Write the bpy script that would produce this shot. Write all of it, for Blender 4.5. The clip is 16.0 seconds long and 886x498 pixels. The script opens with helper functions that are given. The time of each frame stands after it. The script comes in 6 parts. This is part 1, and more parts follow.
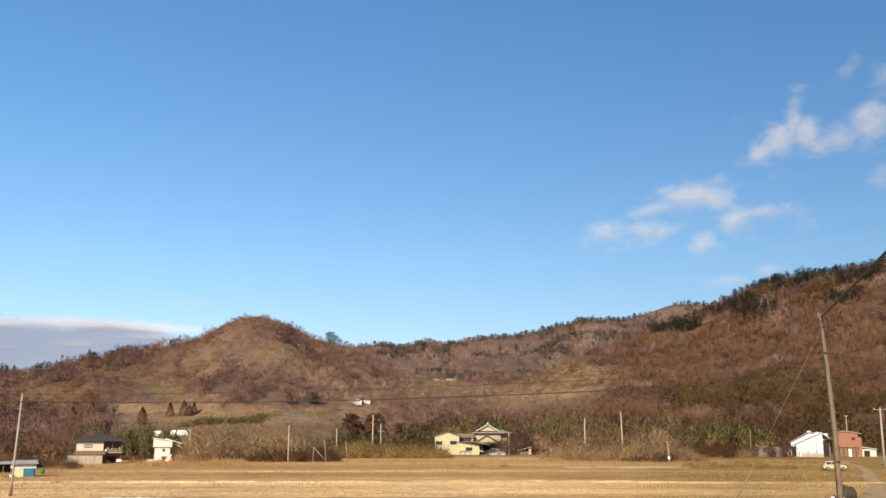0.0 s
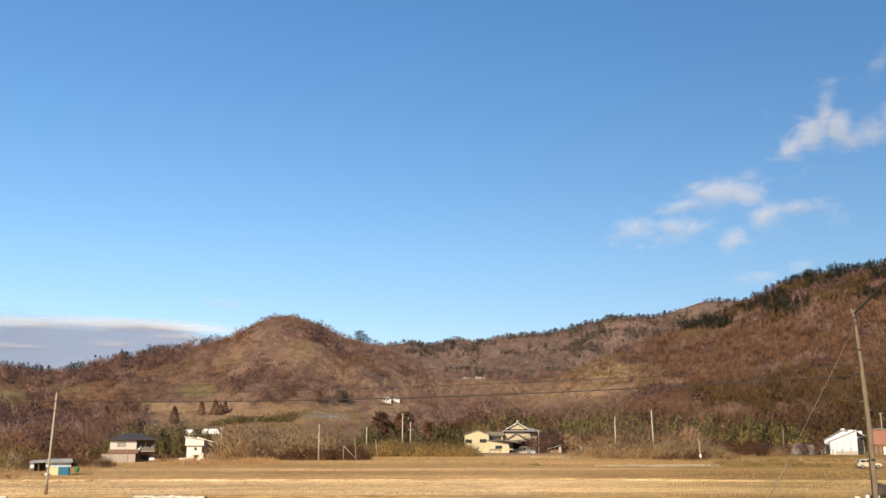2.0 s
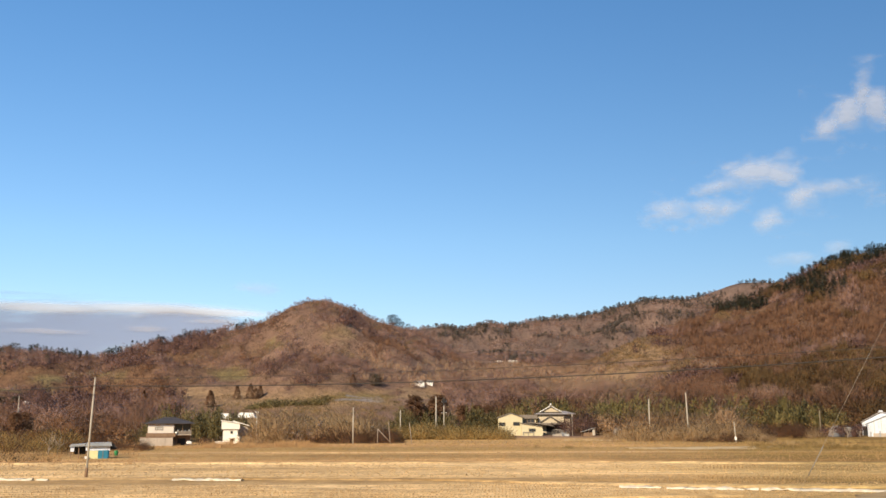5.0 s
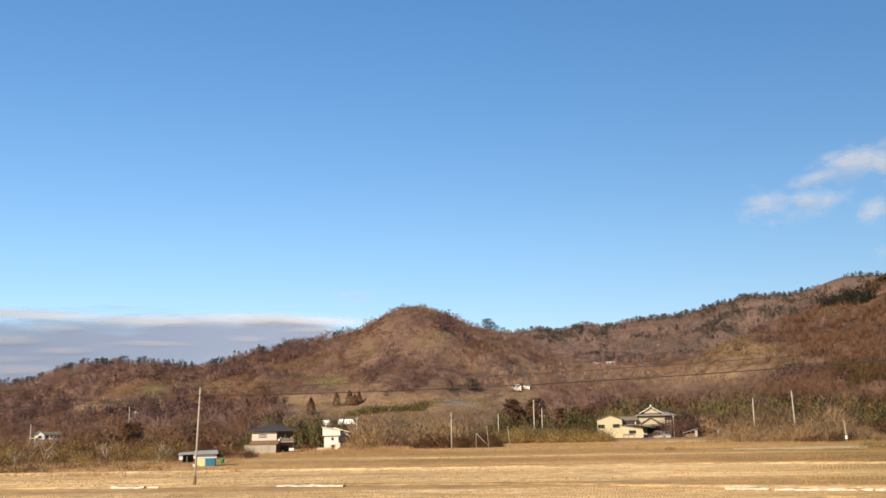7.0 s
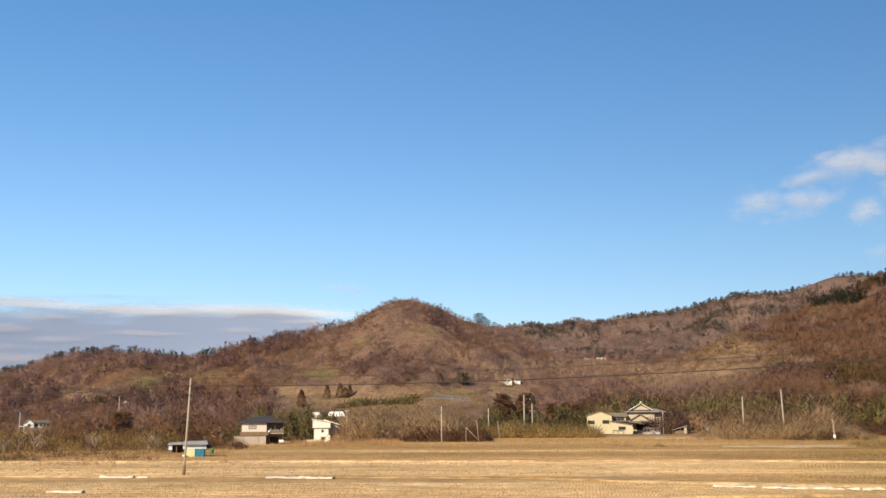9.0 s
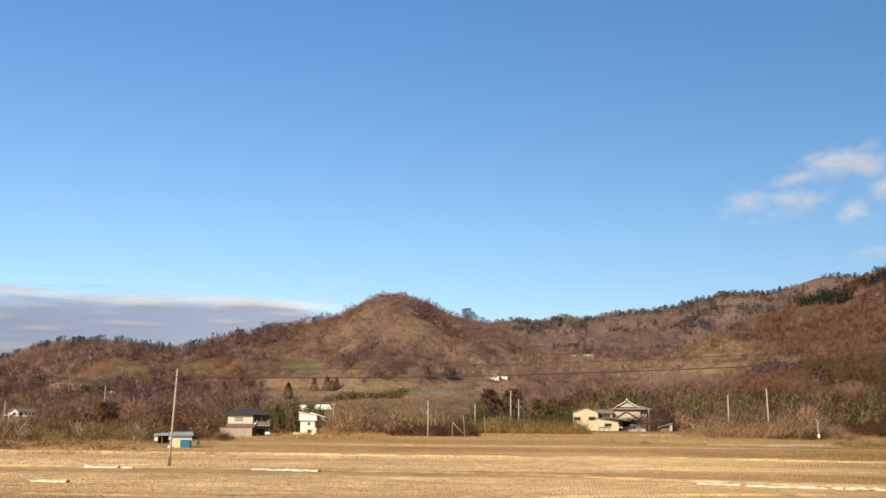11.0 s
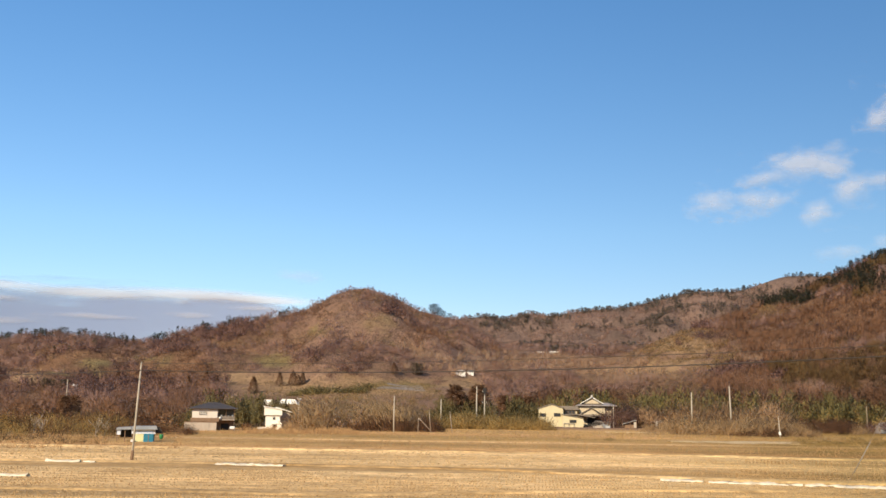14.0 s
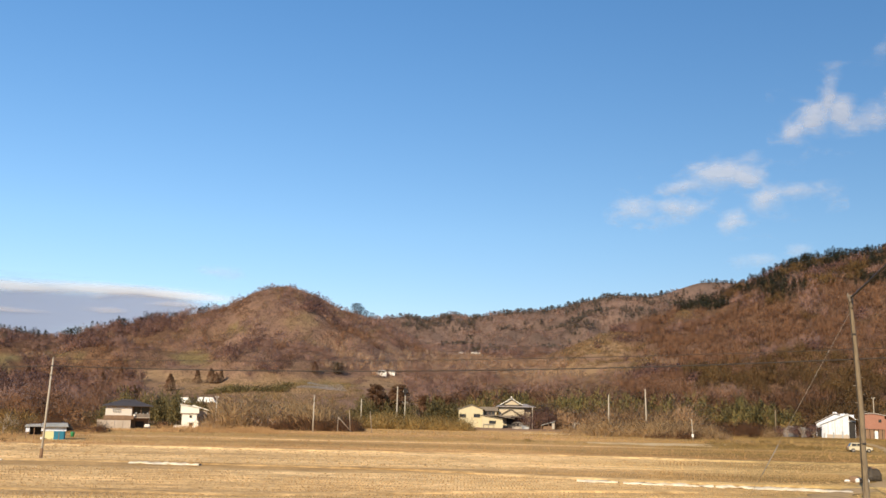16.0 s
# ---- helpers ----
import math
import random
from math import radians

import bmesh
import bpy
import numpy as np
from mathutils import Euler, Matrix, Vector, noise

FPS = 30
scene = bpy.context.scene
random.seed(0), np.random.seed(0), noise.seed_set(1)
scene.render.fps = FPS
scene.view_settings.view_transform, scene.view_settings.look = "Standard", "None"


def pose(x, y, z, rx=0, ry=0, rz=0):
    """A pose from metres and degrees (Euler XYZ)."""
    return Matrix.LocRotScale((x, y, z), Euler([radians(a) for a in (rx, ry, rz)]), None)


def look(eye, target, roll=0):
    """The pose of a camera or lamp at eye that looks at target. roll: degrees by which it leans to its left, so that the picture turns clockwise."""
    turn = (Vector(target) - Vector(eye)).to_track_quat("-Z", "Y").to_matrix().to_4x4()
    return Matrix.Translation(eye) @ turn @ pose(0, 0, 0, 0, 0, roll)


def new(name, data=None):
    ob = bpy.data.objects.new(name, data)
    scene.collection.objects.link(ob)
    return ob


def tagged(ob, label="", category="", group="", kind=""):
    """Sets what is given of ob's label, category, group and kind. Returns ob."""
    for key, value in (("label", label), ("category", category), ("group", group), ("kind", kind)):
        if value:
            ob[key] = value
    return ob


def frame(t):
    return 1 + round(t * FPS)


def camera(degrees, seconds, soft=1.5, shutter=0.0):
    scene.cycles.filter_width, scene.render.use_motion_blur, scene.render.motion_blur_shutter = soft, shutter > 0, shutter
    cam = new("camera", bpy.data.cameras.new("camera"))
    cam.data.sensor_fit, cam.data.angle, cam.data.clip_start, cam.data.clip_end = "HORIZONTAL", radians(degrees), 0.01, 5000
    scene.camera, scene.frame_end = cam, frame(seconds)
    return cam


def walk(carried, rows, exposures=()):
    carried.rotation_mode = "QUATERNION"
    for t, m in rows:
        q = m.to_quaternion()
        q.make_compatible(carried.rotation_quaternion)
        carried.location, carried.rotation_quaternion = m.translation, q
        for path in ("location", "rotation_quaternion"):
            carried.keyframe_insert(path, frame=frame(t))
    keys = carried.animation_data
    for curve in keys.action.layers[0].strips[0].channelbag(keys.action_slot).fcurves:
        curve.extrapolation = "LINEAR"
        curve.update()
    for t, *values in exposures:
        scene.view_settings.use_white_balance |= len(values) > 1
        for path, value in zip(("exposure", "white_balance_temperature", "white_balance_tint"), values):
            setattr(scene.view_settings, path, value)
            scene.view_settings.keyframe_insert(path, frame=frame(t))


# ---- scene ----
cam = camera(49.05, 16.0, soft=1.55)
EYE = 4.2
# seconds, yaw to the left, pitch up, lean to the right
PATH = [
    (0, -3.986, 11.091, -0.093),
    (0.2, -3.721, 11.095, -0.069),
    (0.5, -3.314, 11.076, -0.18),
    (1, -3.107, 11.077, -0.029),
    (1.5, -2.642, 11.005, 0.083),
    (2, -2.285, 10.991, -0.002),
    (2.1, -2.164, 10.899, 0.095),
    (2.2, -1.463, 10.282, 0.721),
    (2.3, -1.714, 10.142, 0.824),
    (2.5, -1.492, 9.79, 0.906),
    (2.8, -1.158, 10.28, 0.715),
    (3, -0.339, 9.996, 0.405),
    (3.5, -0, 9.6, 0.007),
    (3.7, -0.381, 9.643, 0.195),
    (5.8, -0.264, 10.256, 0.036),
    (6, -0.163, 10.308, -0.017),
    (6.3, 0.168, 10.336, 0.104),
    (6.5, 1.448, 10.319, 0.445),
    (6.7, 3.453, 10.125, 0.865),
    (6.8, 4.285, 10.215, 0.967),
    (7, 5.154, 10.318, 1.075),
    (7.2, 5.174, 10.288, 1.064),
    (7.5, 4.817, 10.12, 0.787),
    (8, 4.749, 10.104, 0.562),
    (8.5, 4.776, 10.012, 0.261),
    (9, 4.723, 9.956, 0.295),
    (9.2, 4.607, 9.995, 0.288),
    (11.3, 4.064, 9.622, -0.529),
    (11.5, 4.045, 9.657, -0.469),
    (12, 4.005, 9.802, -0.412),
    (12.5, 4.011, 9.917, -0.335),
    (13, 3.847, 9.982, -0.524),
    (13.5, 3.181, 9.804, -0.696),
    (13.7, 2.775, 9.672, -0.775),
    (14, 2.152, 9.407, -0.842),
    (14.1, 1.608, 9.19, -0.733),
    (14.2, 0.97, 9.011, -0.595),
    (14.3, 0.552, 8.996, -0.473),
    (14.5, -0.2, 9.232, -0.564),
    (14.7, -0.823, 9.23, -0.575),
    (15, -0.901, 9.269, -0.69),
    (15.5, -1.69, 9.613, -1.121),
    (16, -2.389, 9.5, -1.4),
]
walk(cam, [(t, pose(0, 0, EYE, 0, 0, yaw) @ pose(0, 0, 0, 90 + pitch) @ pose(0, 0, 0, 0, 0, -lean)) for t, yaw, pitch, lean in PATH],
     exposures=[(0.0, 0.5, 6500, 10), (5.8, 0.48, 6500, 10), (9.0, 0.45, 6500, 10), (12.0, 0.46, 6500, 10), (14.5, 0.5, 6500, 10), (16.0, 0.5, 6500, 10)])

# ---- world and sun ----
SUN_AZ, SUN_EL = -154.3, 29.0   # degrees clockwise from straight ahead, and above the horizon
world = bpy.data.worlds.new("sky")
scene.world = world
world.use_nodes = True
wn = world.node_tree.nodes
sky = wn.new("ShaderNodeTexSky")
sky.sky_type = "NISHITA"
sky.sun_disc = False
sky.sun_elevation, sky.sun_rotation = radians(SUN_EL), radians(-SUN_AZ % 360)
sky.altitude, sky.air_density, sky.dust_density, sky.ozone_density = 100, 0.9, 0.1, 3.0
wn["Background"].inputs["Strength"].default_value = 0.107
deep = wn.new("ShaderNodeHueSaturation")
deep.inputs["Saturation"].default_value = 1.1
deep.inputs["Hue"].default_value = 0.501
world.node_tree.links.new(sky.outputs["Color"], deep.inputs["Color"])
wt = wn.new("ShaderNodeTexCoord")
ws = wn.new("ShaderNodeSeparateXYZ")
wr = wn.new("ShaderNodeValToRGB")
wr.color_ramp.elements[0].position, wr.color_ramp.elements[0].color = 0.05, (0.87, 0.775, 0.755, 1)
wr.color_ramp.elements[1].position, wr.color_ramp.elements[1].color = 0.42, (0.865, 1.06, 1.08, 1)
mid = wr.color_ramp.elements.new(0.18)
mid.color = (0.945, 0.95, 0.9, 1)
wm = wn.new("ShaderNodeMix")
wm.data_type, wm.blend_type = "RGBA", "MULTIPLY"
wm.inputs["Factor"].default_value = 1.0
world.node_tree.links.new(wt.outputs["Generated"], ws.inputs[0])
world.node_tree.links.new(ws.outputs["Z"], wr.inputs["Fac"])
world.node_tree.links.new(deep.outputs["Color"], wm.inputs["A"])
world.node_tree.links.new(wr.outputs["Color"], wm.inputs["B"])
world.node_tree.links.new(wm.outputs["Result"], wn["Background"].inputs["Color"])
sun_data = bpy.data.lights.new("sun", "SUN")
sun_data.energy, sun_data.angle, sun_data.color = 5.0, radians(0.5), (1.0, 0.838, 0.622)
sun = new("sun", sun_data)
to_sun = Vector((math.sin(radians(SUN_AZ)) * math.cos(radians(SUN_EL)), math.cos(radians(SUN_AZ)) * math.cos(radians(SUN_EL)), math.sin(radians(SUN_EL))))
sun.matrix_world = look(to_sun * 300, (0, 0, 0))

# ---- materials ----


def material(name, colours, scale=1.0, detail=4.0, rough=0.85, metal=0.0, bump=0.0, bump_scale=20.0, island=0.0, per_object=0.0, fine=0.0, stretch=(1, 1, 1), leafy=False, tone=0.26, thin=0.0):
    """Two or more colours mixed by noise of that many waves a metre, with finer grain, relief and a spread from piece to piece."""
    m = bpy.data.materials.new(name)
    m.use_nodes = True
    nt = m.node_tree
    b = nt.nodes["Principled BSDF"]
    b.inputs["Roughness"].default_value, b.inputs["Metallic"].default_value = rough, metal
    b.inputs["Specular IOR Level"].default_value = 0.25
    tc = nt.nodes.new("ShaderNodeTexCoord")
    mp = nt.nodes.new("ShaderNodeMapping")
    mp.inputs["Scale"].default_value = stretch
    nt.links.new(tc.outputs["Object"], mp.inputs["Vector"])
    no = nt.nodes.new("ShaderNodeTexNoise")
    no.inputs["Scale"].default_value, no.inputs["Detail"].default_value, no.inputs["Roughness"].default_value = scale, detail, 0.6
    nt.links.new(mp.outputs["Vector"], no.inputs["Vector"])
    ra = nt.nodes.new("ShaderNodeValToRGB")
    n = len(colours)
    while len(ra.color_ramp.elements) < n:
        ra.color_ramp.elements.new(0.5)
    for i, c in enumerate(colours):
        ra.color_ramp.elements[i].position = 0.3 + 0.4 * i / max(1, n - 1)
        ra.color_ramp.elements[i].color = (*c, 1)
    nt.links.new(no.outputs["Fac"], ra.inputs["Fac"])
    out = ra.outputs["Color"]

    def vary(source, amount):
        nonlocal out
        hs = nt.nodes.new("ShaderNodeHueSaturation")
        mr = nt.nodes.new("ShaderNodeMapRange")
        mr.inputs["To Min"].default_value, mr.inputs["To Max"].default_value = 1 - amount, 1 + amount
        nt.links.new(source, mr.inputs["Value"])
        nt.links.new(mr.outputs["Result"], hs.inputs["Value"])
        nt.links.new(out, hs.inputs["Color"])
        out = hs.outputs["Color"]
    if island:
        vary(nt.nodes.new("ShaderNodeNewGeometry").outputs["Random Per Island"], island)
    if per_object:
        vary(nt.nodes.new("ShaderNodeObjectInfo").outputs["Random"], per_object)
    if fine:
        f = nt.nodes.new("ShaderNodeTexNoise")
        f.inputs["Scale"].default_value, f.inputs["Detail"].default_value = scale * 9, 3
        nt.links.new(mp.outputs["Vector"], f.inputs["Vector"])
        vary(f.outputs["Fac"], fine)
    if leafy:
        plant = nt.nodes.new("ShaderNodeAttribute")
        plant.attribute_name = "tone"
        vary(plant.outputs["Fac"], tone)
        # thin stems and leaves: light falls on one side and shines through to the other
        di, tl, mx = nt.nodes.new("ShaderNodeBsdfDiffuse"), nt.nodes.new("ShaderNodeBsdfTranslucent"), nt.nodes.new("ShaderNodeMixShader")
        mx.inputs[0].default_value = 0.5
        nt.links.new(out, di.inputs["Color"])
        nt.links.new(out, tl.inputs["Color"])
        nt.links.new(di.outputs[0], mx.inputs[1])
        nt.links.new(tl.outputs[0], mx.inputs[2])
        nt.nodes.remove(b)
        surface = mx.outputs[0]
        if thin:
            # a spray of twigs too fine to be built one by one lets part of the light pass between them
            gap, ms = nt.nodes.new("ShaderNodeBsdfTransparent"), nt.nodes.new("ShaderNodeMixShader")
            ms.inputs[0].default_value = thin
            nt.links.new(surface, ms.inputs[1])
            nt.links.new(gap.outputs[0], ms.inputs[2])
            surface = ms.outputs[0]
        nt.links.new(surface, nt.nodes["Material Output"].inputs["Surface"])
        return m
    nt.links.new(out, b.inputs["Base Color"])
    if bump:
        bn = nt.nodes.new("ShaderNodeTexNoise")
        bn.inputs["Scale"].default_value, bn.inputs["Detail"].default_value = bump_scale, 4
        nt.links.new(mp.outputs["Vector"], bn.inputs["Vector"])
        bp = nt.nodes.new("ShaderNodeBump")
        bp.inputs["Strength"].default_value, bp.inputs["Distance"].default_value = bump, 0.5 / bump_scale
        nt.links.new(bn.outputs["Fac"], bp.inputs["Height"])
        nt.links.new(bp.outputs["Normal"], b.inputs["Normal"])
    return m


def ground_material():
    """Winter farmland: strips of straw stubble, brown banks and leaf litter further off."""
    m = bpy.data.materials.new("farmland")
    m.use_nodes = True
    nt = m.node_tree
    N, L = nt.nodes.new, nt.links.new
    b = nt.nodes["Principled BSDF"]
    b.inputs["Roughness"].default_value = 0.95
    b.inputs["Specular IOR Level"].default_value = 0.1
    tc = N("ShaderNodeTexCoord")
    sep = N("ShaderNodeSeparateXYZ")
    L(tc.outputs["Object"], sep.inputs[0])
    wob = N("ShaderNodeTexNoise")
    wob.inputs["Scale"].default_value, wob.inputs["Detail"].default_value = 0.05, 5
    L(tc.outputs["Object"], wob.inputs["Vector"])
    ma = N("ShaderNodeMath")
    ma.operation = "MULTIPLY_ADD"
    ma.inputs[1].default_value, ma.inputs[2].default_value = 7.0, -3.5
    L(wob.outputs["Fac"], ma.inputs[0])
    ad = N("ShaderNodeMath")
    ad.operation = "ADD"
    L(sep.outputs["Y"], ad.inputs[0])
    L(ma.outputs[0], ad.inputs[1])
    dv = N("ShaderNodeMath")
    dv.operation = "DIVIDE"
    dv.inputs[1].default_value = 240
    L(ad.outputs[0], dv.inputs[0])
    ra = N("ShaderNodeValToRGB")
    straw, pale, brown, olive, litter, dark, rust = (0.59, 0.382, 0.172), (0.7, 0.468, 0.222), (0.44, 0.265, 0.102), (0.36, 0.225, 0.085), (0.2, 0.128, 0.084), (0.4, 0.262, 0.12), (0.5, 0.285, 0.118)
    stops = [(0, straw), (46, straw), (47.5, dark), (50, dark), (51.5, straw), (62, pale), (66, pale), (68, dark), (71, brown), (73, dark), (75, straw), (80, pale), (88, straw), (94, pale), (99.5, pale), (100.5, dark), (102, rust), (112, brown), (116, olive),
             (130, brown), (133, straw), (135.5, straw), (137, brown), (152, olive), (160, brown), (166, rust), (178, rust), (182, brown), (216, brown), (239, litter)]
    while len(ra.color_ramp.elements) < len(stops):
        ra.color_ramp.elements.new(0.5)
    for e, (y, c) in zip(ra.color_ramp.elements, stops):
        e.position, e.color = y / 240, (*c, 1)
    L(dv.outputs[0], ra.inputs["Fac"])
    out = ra.outputs["Color"]
    for scale, amount, stretch in ((0.035, 0.3, (0.5, 1, 1)), (0.16, 0.22, (0.25, 1, 1)), (0.5, 0.3, (0.5, 1, 1)), (1.3, 0.3, (0.8, 1, 1)), (5.0, 0.25, (1, 1, 1))):
        mp = N("ShaderNodeMapping")
        mp.inputs["Scale"].default_value = stretch
        L(tc.outputs["Object"], mp.inputs["Vector"])
        no = N("ShaderNodeTexNoise")
        no.inputs["Scale"].default_value, no.inputs["Detail"].default_value = scale, 5
        L(mp.outputs["Vector"], no.inputs["Vector"])
        mr = N("ShaderNodeMapRange")
        mr.inputs["From Min"].default_value, mr.inputs["From Max"].default_value = 0.25, 0.75
        mr.inputs["To Min"].default_value, mr.inputs["To Max"].default_value = 1 - amount, 1 + amount
        L(no.outputs["Fac"], mr.inputs["Value"])
        hs = N("ShaderNodeHueSaturation")
        L(mr.outputs["Result"], hs.inputs["Value"])
        L(out, hs.inputs["Color"])
        out = hs.outputs["Color"]
    # rougher, darker ground along the track
    vx = N("ShaderNodeMath")
    vx.operation = "MULTIPLY_ADD"
    vx.inputs[1].default_value = -0.22
    L(sep.outputs["Y"], vx.inputs[0])
    L(sep.outputs["X"], vx.inputs[2])
    vn = N("ShaderNodeMath")
    vn.operation = "MULTIPLY_ADD"
    vn.inputs[1].default_value = 30.0
    L(wob.outputs["Fac"], vn.inputs[0])
    L(vx.outputs[0], vn.inputs[2])
    vr = N("ShaderNodeMapRange")
    vr.inputs["From Min"].default_value, vr.inputs["From Max"].default_value = 8, 30
    vr.inputs["To Max"].default_value = 0.85
    L(vn.outputs[0], vr.inputs["Value"])
    vm = N("ShaderNodeMix")
    vm.data_type = "RGBA"
    L(vr.outputs["Result"], vm.inputs["Factor"])
    L(out, vm.inputs["A"])
    vg = N("ShaderNodeHueSaturation")
    vg.inputs["Value"].default_value, vg.inputs["Saturation"].default_value = 0.6, 1.1
    vg.inputs["Hue"].default_value = 0.508
    L(out, vg.inputs["Color"])
    L(vg.outputs["Color"], vm.inputs["B"])
    out = vm.outputs["Result"]
    # leaf litter, brush and grass in patches on the slopes
    far = N("ShaderNodeMapRange")
    far.inputs["From Min"].default_value, far.inputs["From Max"].default_value = 222, 262
    L(sep.outputs["Y"], far.inputs["Value"])

    def blotches(scale, detail, low, high):
        pa = N("ShaderNodeTexNoise")
        pa.inputs["Scale"].default_value, pa.inputs["Detail"].default_value, pa.inputs["Roughness"].default_value = scale, detail, 0.65
        L(tc.outputs["Object"], pa.inputs["Vector"])
        pr = N("ShaderNodeMapRange")
        pr.inputs["From Min"].default_value, pr.inputs["From Max"].default_value = low, high
        L(pa.outputs["Fac"], pr.inputs["Value"])
        return pr.outputs["Result"]

    def mixed_in(fac, a, b):
        mx = N("ShaderNodeMix")
        mx.data_type = "RGBA"
        L(fac, mx.inputs["Factor"])
        for socket, v in ((mx.inputs["A"], a), (mx.inputs["B"], b)):
            if isinstance(v, tuple):
                socket.default_value = (*v, 1)
            else:
                L(v, socket)
        return mx.outputs["Result"]
    slope = mixed_in(blotches(0.02, 7, 0.4, 0.6), (0.185, 0.112, 0.077), (0.24, 0.147, 0.098))
    slope = mixed_in(blotches(0.031, 6, 0.57, 0.7), slope, (0.2, 0.135, 0.075))
    right = N("ShaderNodeMapRange")
    right.inputs["From Min"].default_value, right.inputs["From Max"].default_value = 105, 150
    L(sep.outputs["X"], right.inputs["Value"])
    slope = mixed_in(right.outputs["Result"], slope, mixed_in(blotches(0.03, 6, 0.38, 0.62), (0.12, 0.069, 0.043), (0.16, 0.092, 0.055)))
    left = N("ShaderNodeMapRange")
    left.inputs["From Min"].default_value, left.inputs["From Max"].default_value = -95, -150
    L(sep.outputs["X"], left.inputs["Value"])
    slope = mixed_in(left.outputs["Result"], slope, mixed_in(blotches(0.025, 6, 0.4, 0.6), (0.115, 0.064, 0.038), (0.165, 0.093, 0.053)))
    ridge = N("ShaderNodeMapRange")
    ridge.inputs["From Min"].default_value, ridge.inputs["From Max"].default_value = 760, 900
    L(sep.outputs["Y"], ridge.inputs["Value"])
    slope = mixed_in(ridge.outputs["Result"], slope, mixed_in(blotches(0.012, 6, 0.4, 0.6), (0.13, 0.09, 0.07), (0.2, 0.132, 0.1)))
    for name, colour in (("fallow", (0.31, 0.2, 0.108)), ("pasture", (0.215, 0.16, 0.072))):
        use = N("ShaderNodeAttribute")
        use.attribute_name = name
        slope = mixed_in(use.outputs["Fac"], slope, colour)
    crowns = N("ShaderNodeHueSaturation")
    cr = N("ShaderNodeMapRange")
    cr.inputs["To Min"].default_value, cr.inputs["To Max"].default_value = 0.72, 1.28
    L(blotches(0.22, 4, 0.25, 0.75), cr.inputs["Value"])
    L(cr.outputs["Result"], crowns.inputs["Value"])
    L(slope, crowns.inputs["Color"])
    L(mixed_in(far.outputs["Result"], out, crowns.outputs["Color"]), b.inputs["Base Color"])
    bn = N("ShaderNodeTexNoise")
    bn.inputs["Scale"].default_value, bn.inputs["Detail"].default_value = 3.0, 5
    L(tc.outputs["Object"], bn.inputs["Vector"])
    bp = N("ShaderNodeBump")
    bp.inputs["Strength"].default_value, bp.inputs["Distance"].default_value = 0.6, 0.08
    L(bn.outputs["Fac"], bp.inputs["Height"])
    bn2 = N("ShaderNodeTexNoise")
    bn2.inputs["Scale"].default_value, bn2.inputs["Detail"].default_value, bn2.inputs["Roughness"].default_value = 0.22, 6, 0.7
    L(tc.outputs["Object"], bn2.inputs["Vector"])
    bp2 = N("ShaderNodeBump")
    bp2.inputs["Distance"].default_value = 3.0
    L(far.outputs["Result"], bp2.inputs["Strength"])
    L(bn2.outputs["Fac"], bp2.inputs["Height"])
    L(bp.outputs["Normal"], bp2.inputs["Normal"])
    L(bp2.outputs["Normal"], b.inputs["Normal"])
    return m


M_ground = ground_material()
M_bare = material("bare_twigs", [(0.28, 0.171, 0.134), (0.364, 0.226, 0.175), (0.308, 0.188, 0.146)], 0.02, 6, 0.9, island=0.05, leafy=True, thin=0.52)
M_tan = material("tan_brush", [(0.4, 0.258, 0.15), (0.34, 0.218, 0.128), (0.44, 0.288, 0.162)], 0.03, 6, 0.9, island=0.05, leafy=True, thin=0.52)
M_pale = material("pale_grey_brown_twigs", [(0.37, 0.244, 0.16), (0.448, 0.297, 0.193), (0.403, 0.269, 0.174)], 0.02, 6, 0.9, island=0.05, leafy=True, thin=0.56)
M_far = material("far_bare_twigs", [(0.302, 0.19, 0.148), (0.403, 0.253, 0.19)], 0.012, 6, 0.9, island=0.05, leafy=True, thin=0.52)
M_red = material("red_brown_twigs", [(0.222, 0.122, 0.075), (0.285, 0.16, 0.095), (0.195, 0.106, 0.066)], 0.015, 5, 0.9, island=0.05, leafy=True, thin=0.58, tone=0.16)
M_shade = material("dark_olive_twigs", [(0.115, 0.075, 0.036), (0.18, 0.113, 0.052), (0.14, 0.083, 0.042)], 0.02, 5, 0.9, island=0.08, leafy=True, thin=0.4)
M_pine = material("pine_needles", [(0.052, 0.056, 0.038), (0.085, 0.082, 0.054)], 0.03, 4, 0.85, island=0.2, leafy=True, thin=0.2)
# paler than the near pine needles: distance haze is put into this colour
M_hazed_pine = material("hazed_pine_needles", [(0.14, 0.118, 0.09), (0.19, 0.155, 0.115), (0.16, 0.128, 0.1)], 0.02, 4, 0.85, island=0.12, leafy=True, thin=0.45)
M_cedar = material("winter_cedar", [(0.24, 0.122, 0.074), (0.17, 0.115, 0.06)], 0.05, 4, 0.85, island=0.2, leafy=True)
M_bamboo = material("bamboo_leaves", [(0.255, 0.212, 0.084), (0.32, 0.258, 0.1), (0.215, 0.178, 0.073)], 0.06, 5, 0.8, island=0.08, leafy=True, thin=0.42)
M_gold = material("dry_yellow_brush", [(0.4, 0.262, 0.125), (0.34, 0.216, 0.1), (0.45, 0.3, 0.148)], 0.03, 6, 0.9, island=0.06, leafy=True, thin=0.4)
M_reed = material("dry_reeds", [(0.54, 0.369, 0.192), (0.443, 0.297, 0.154), (0.605, 0.419, 0.216)], 0.06, 5, 0.9, island=0.08, leafy=True, tone=0.1, thin=0.45)
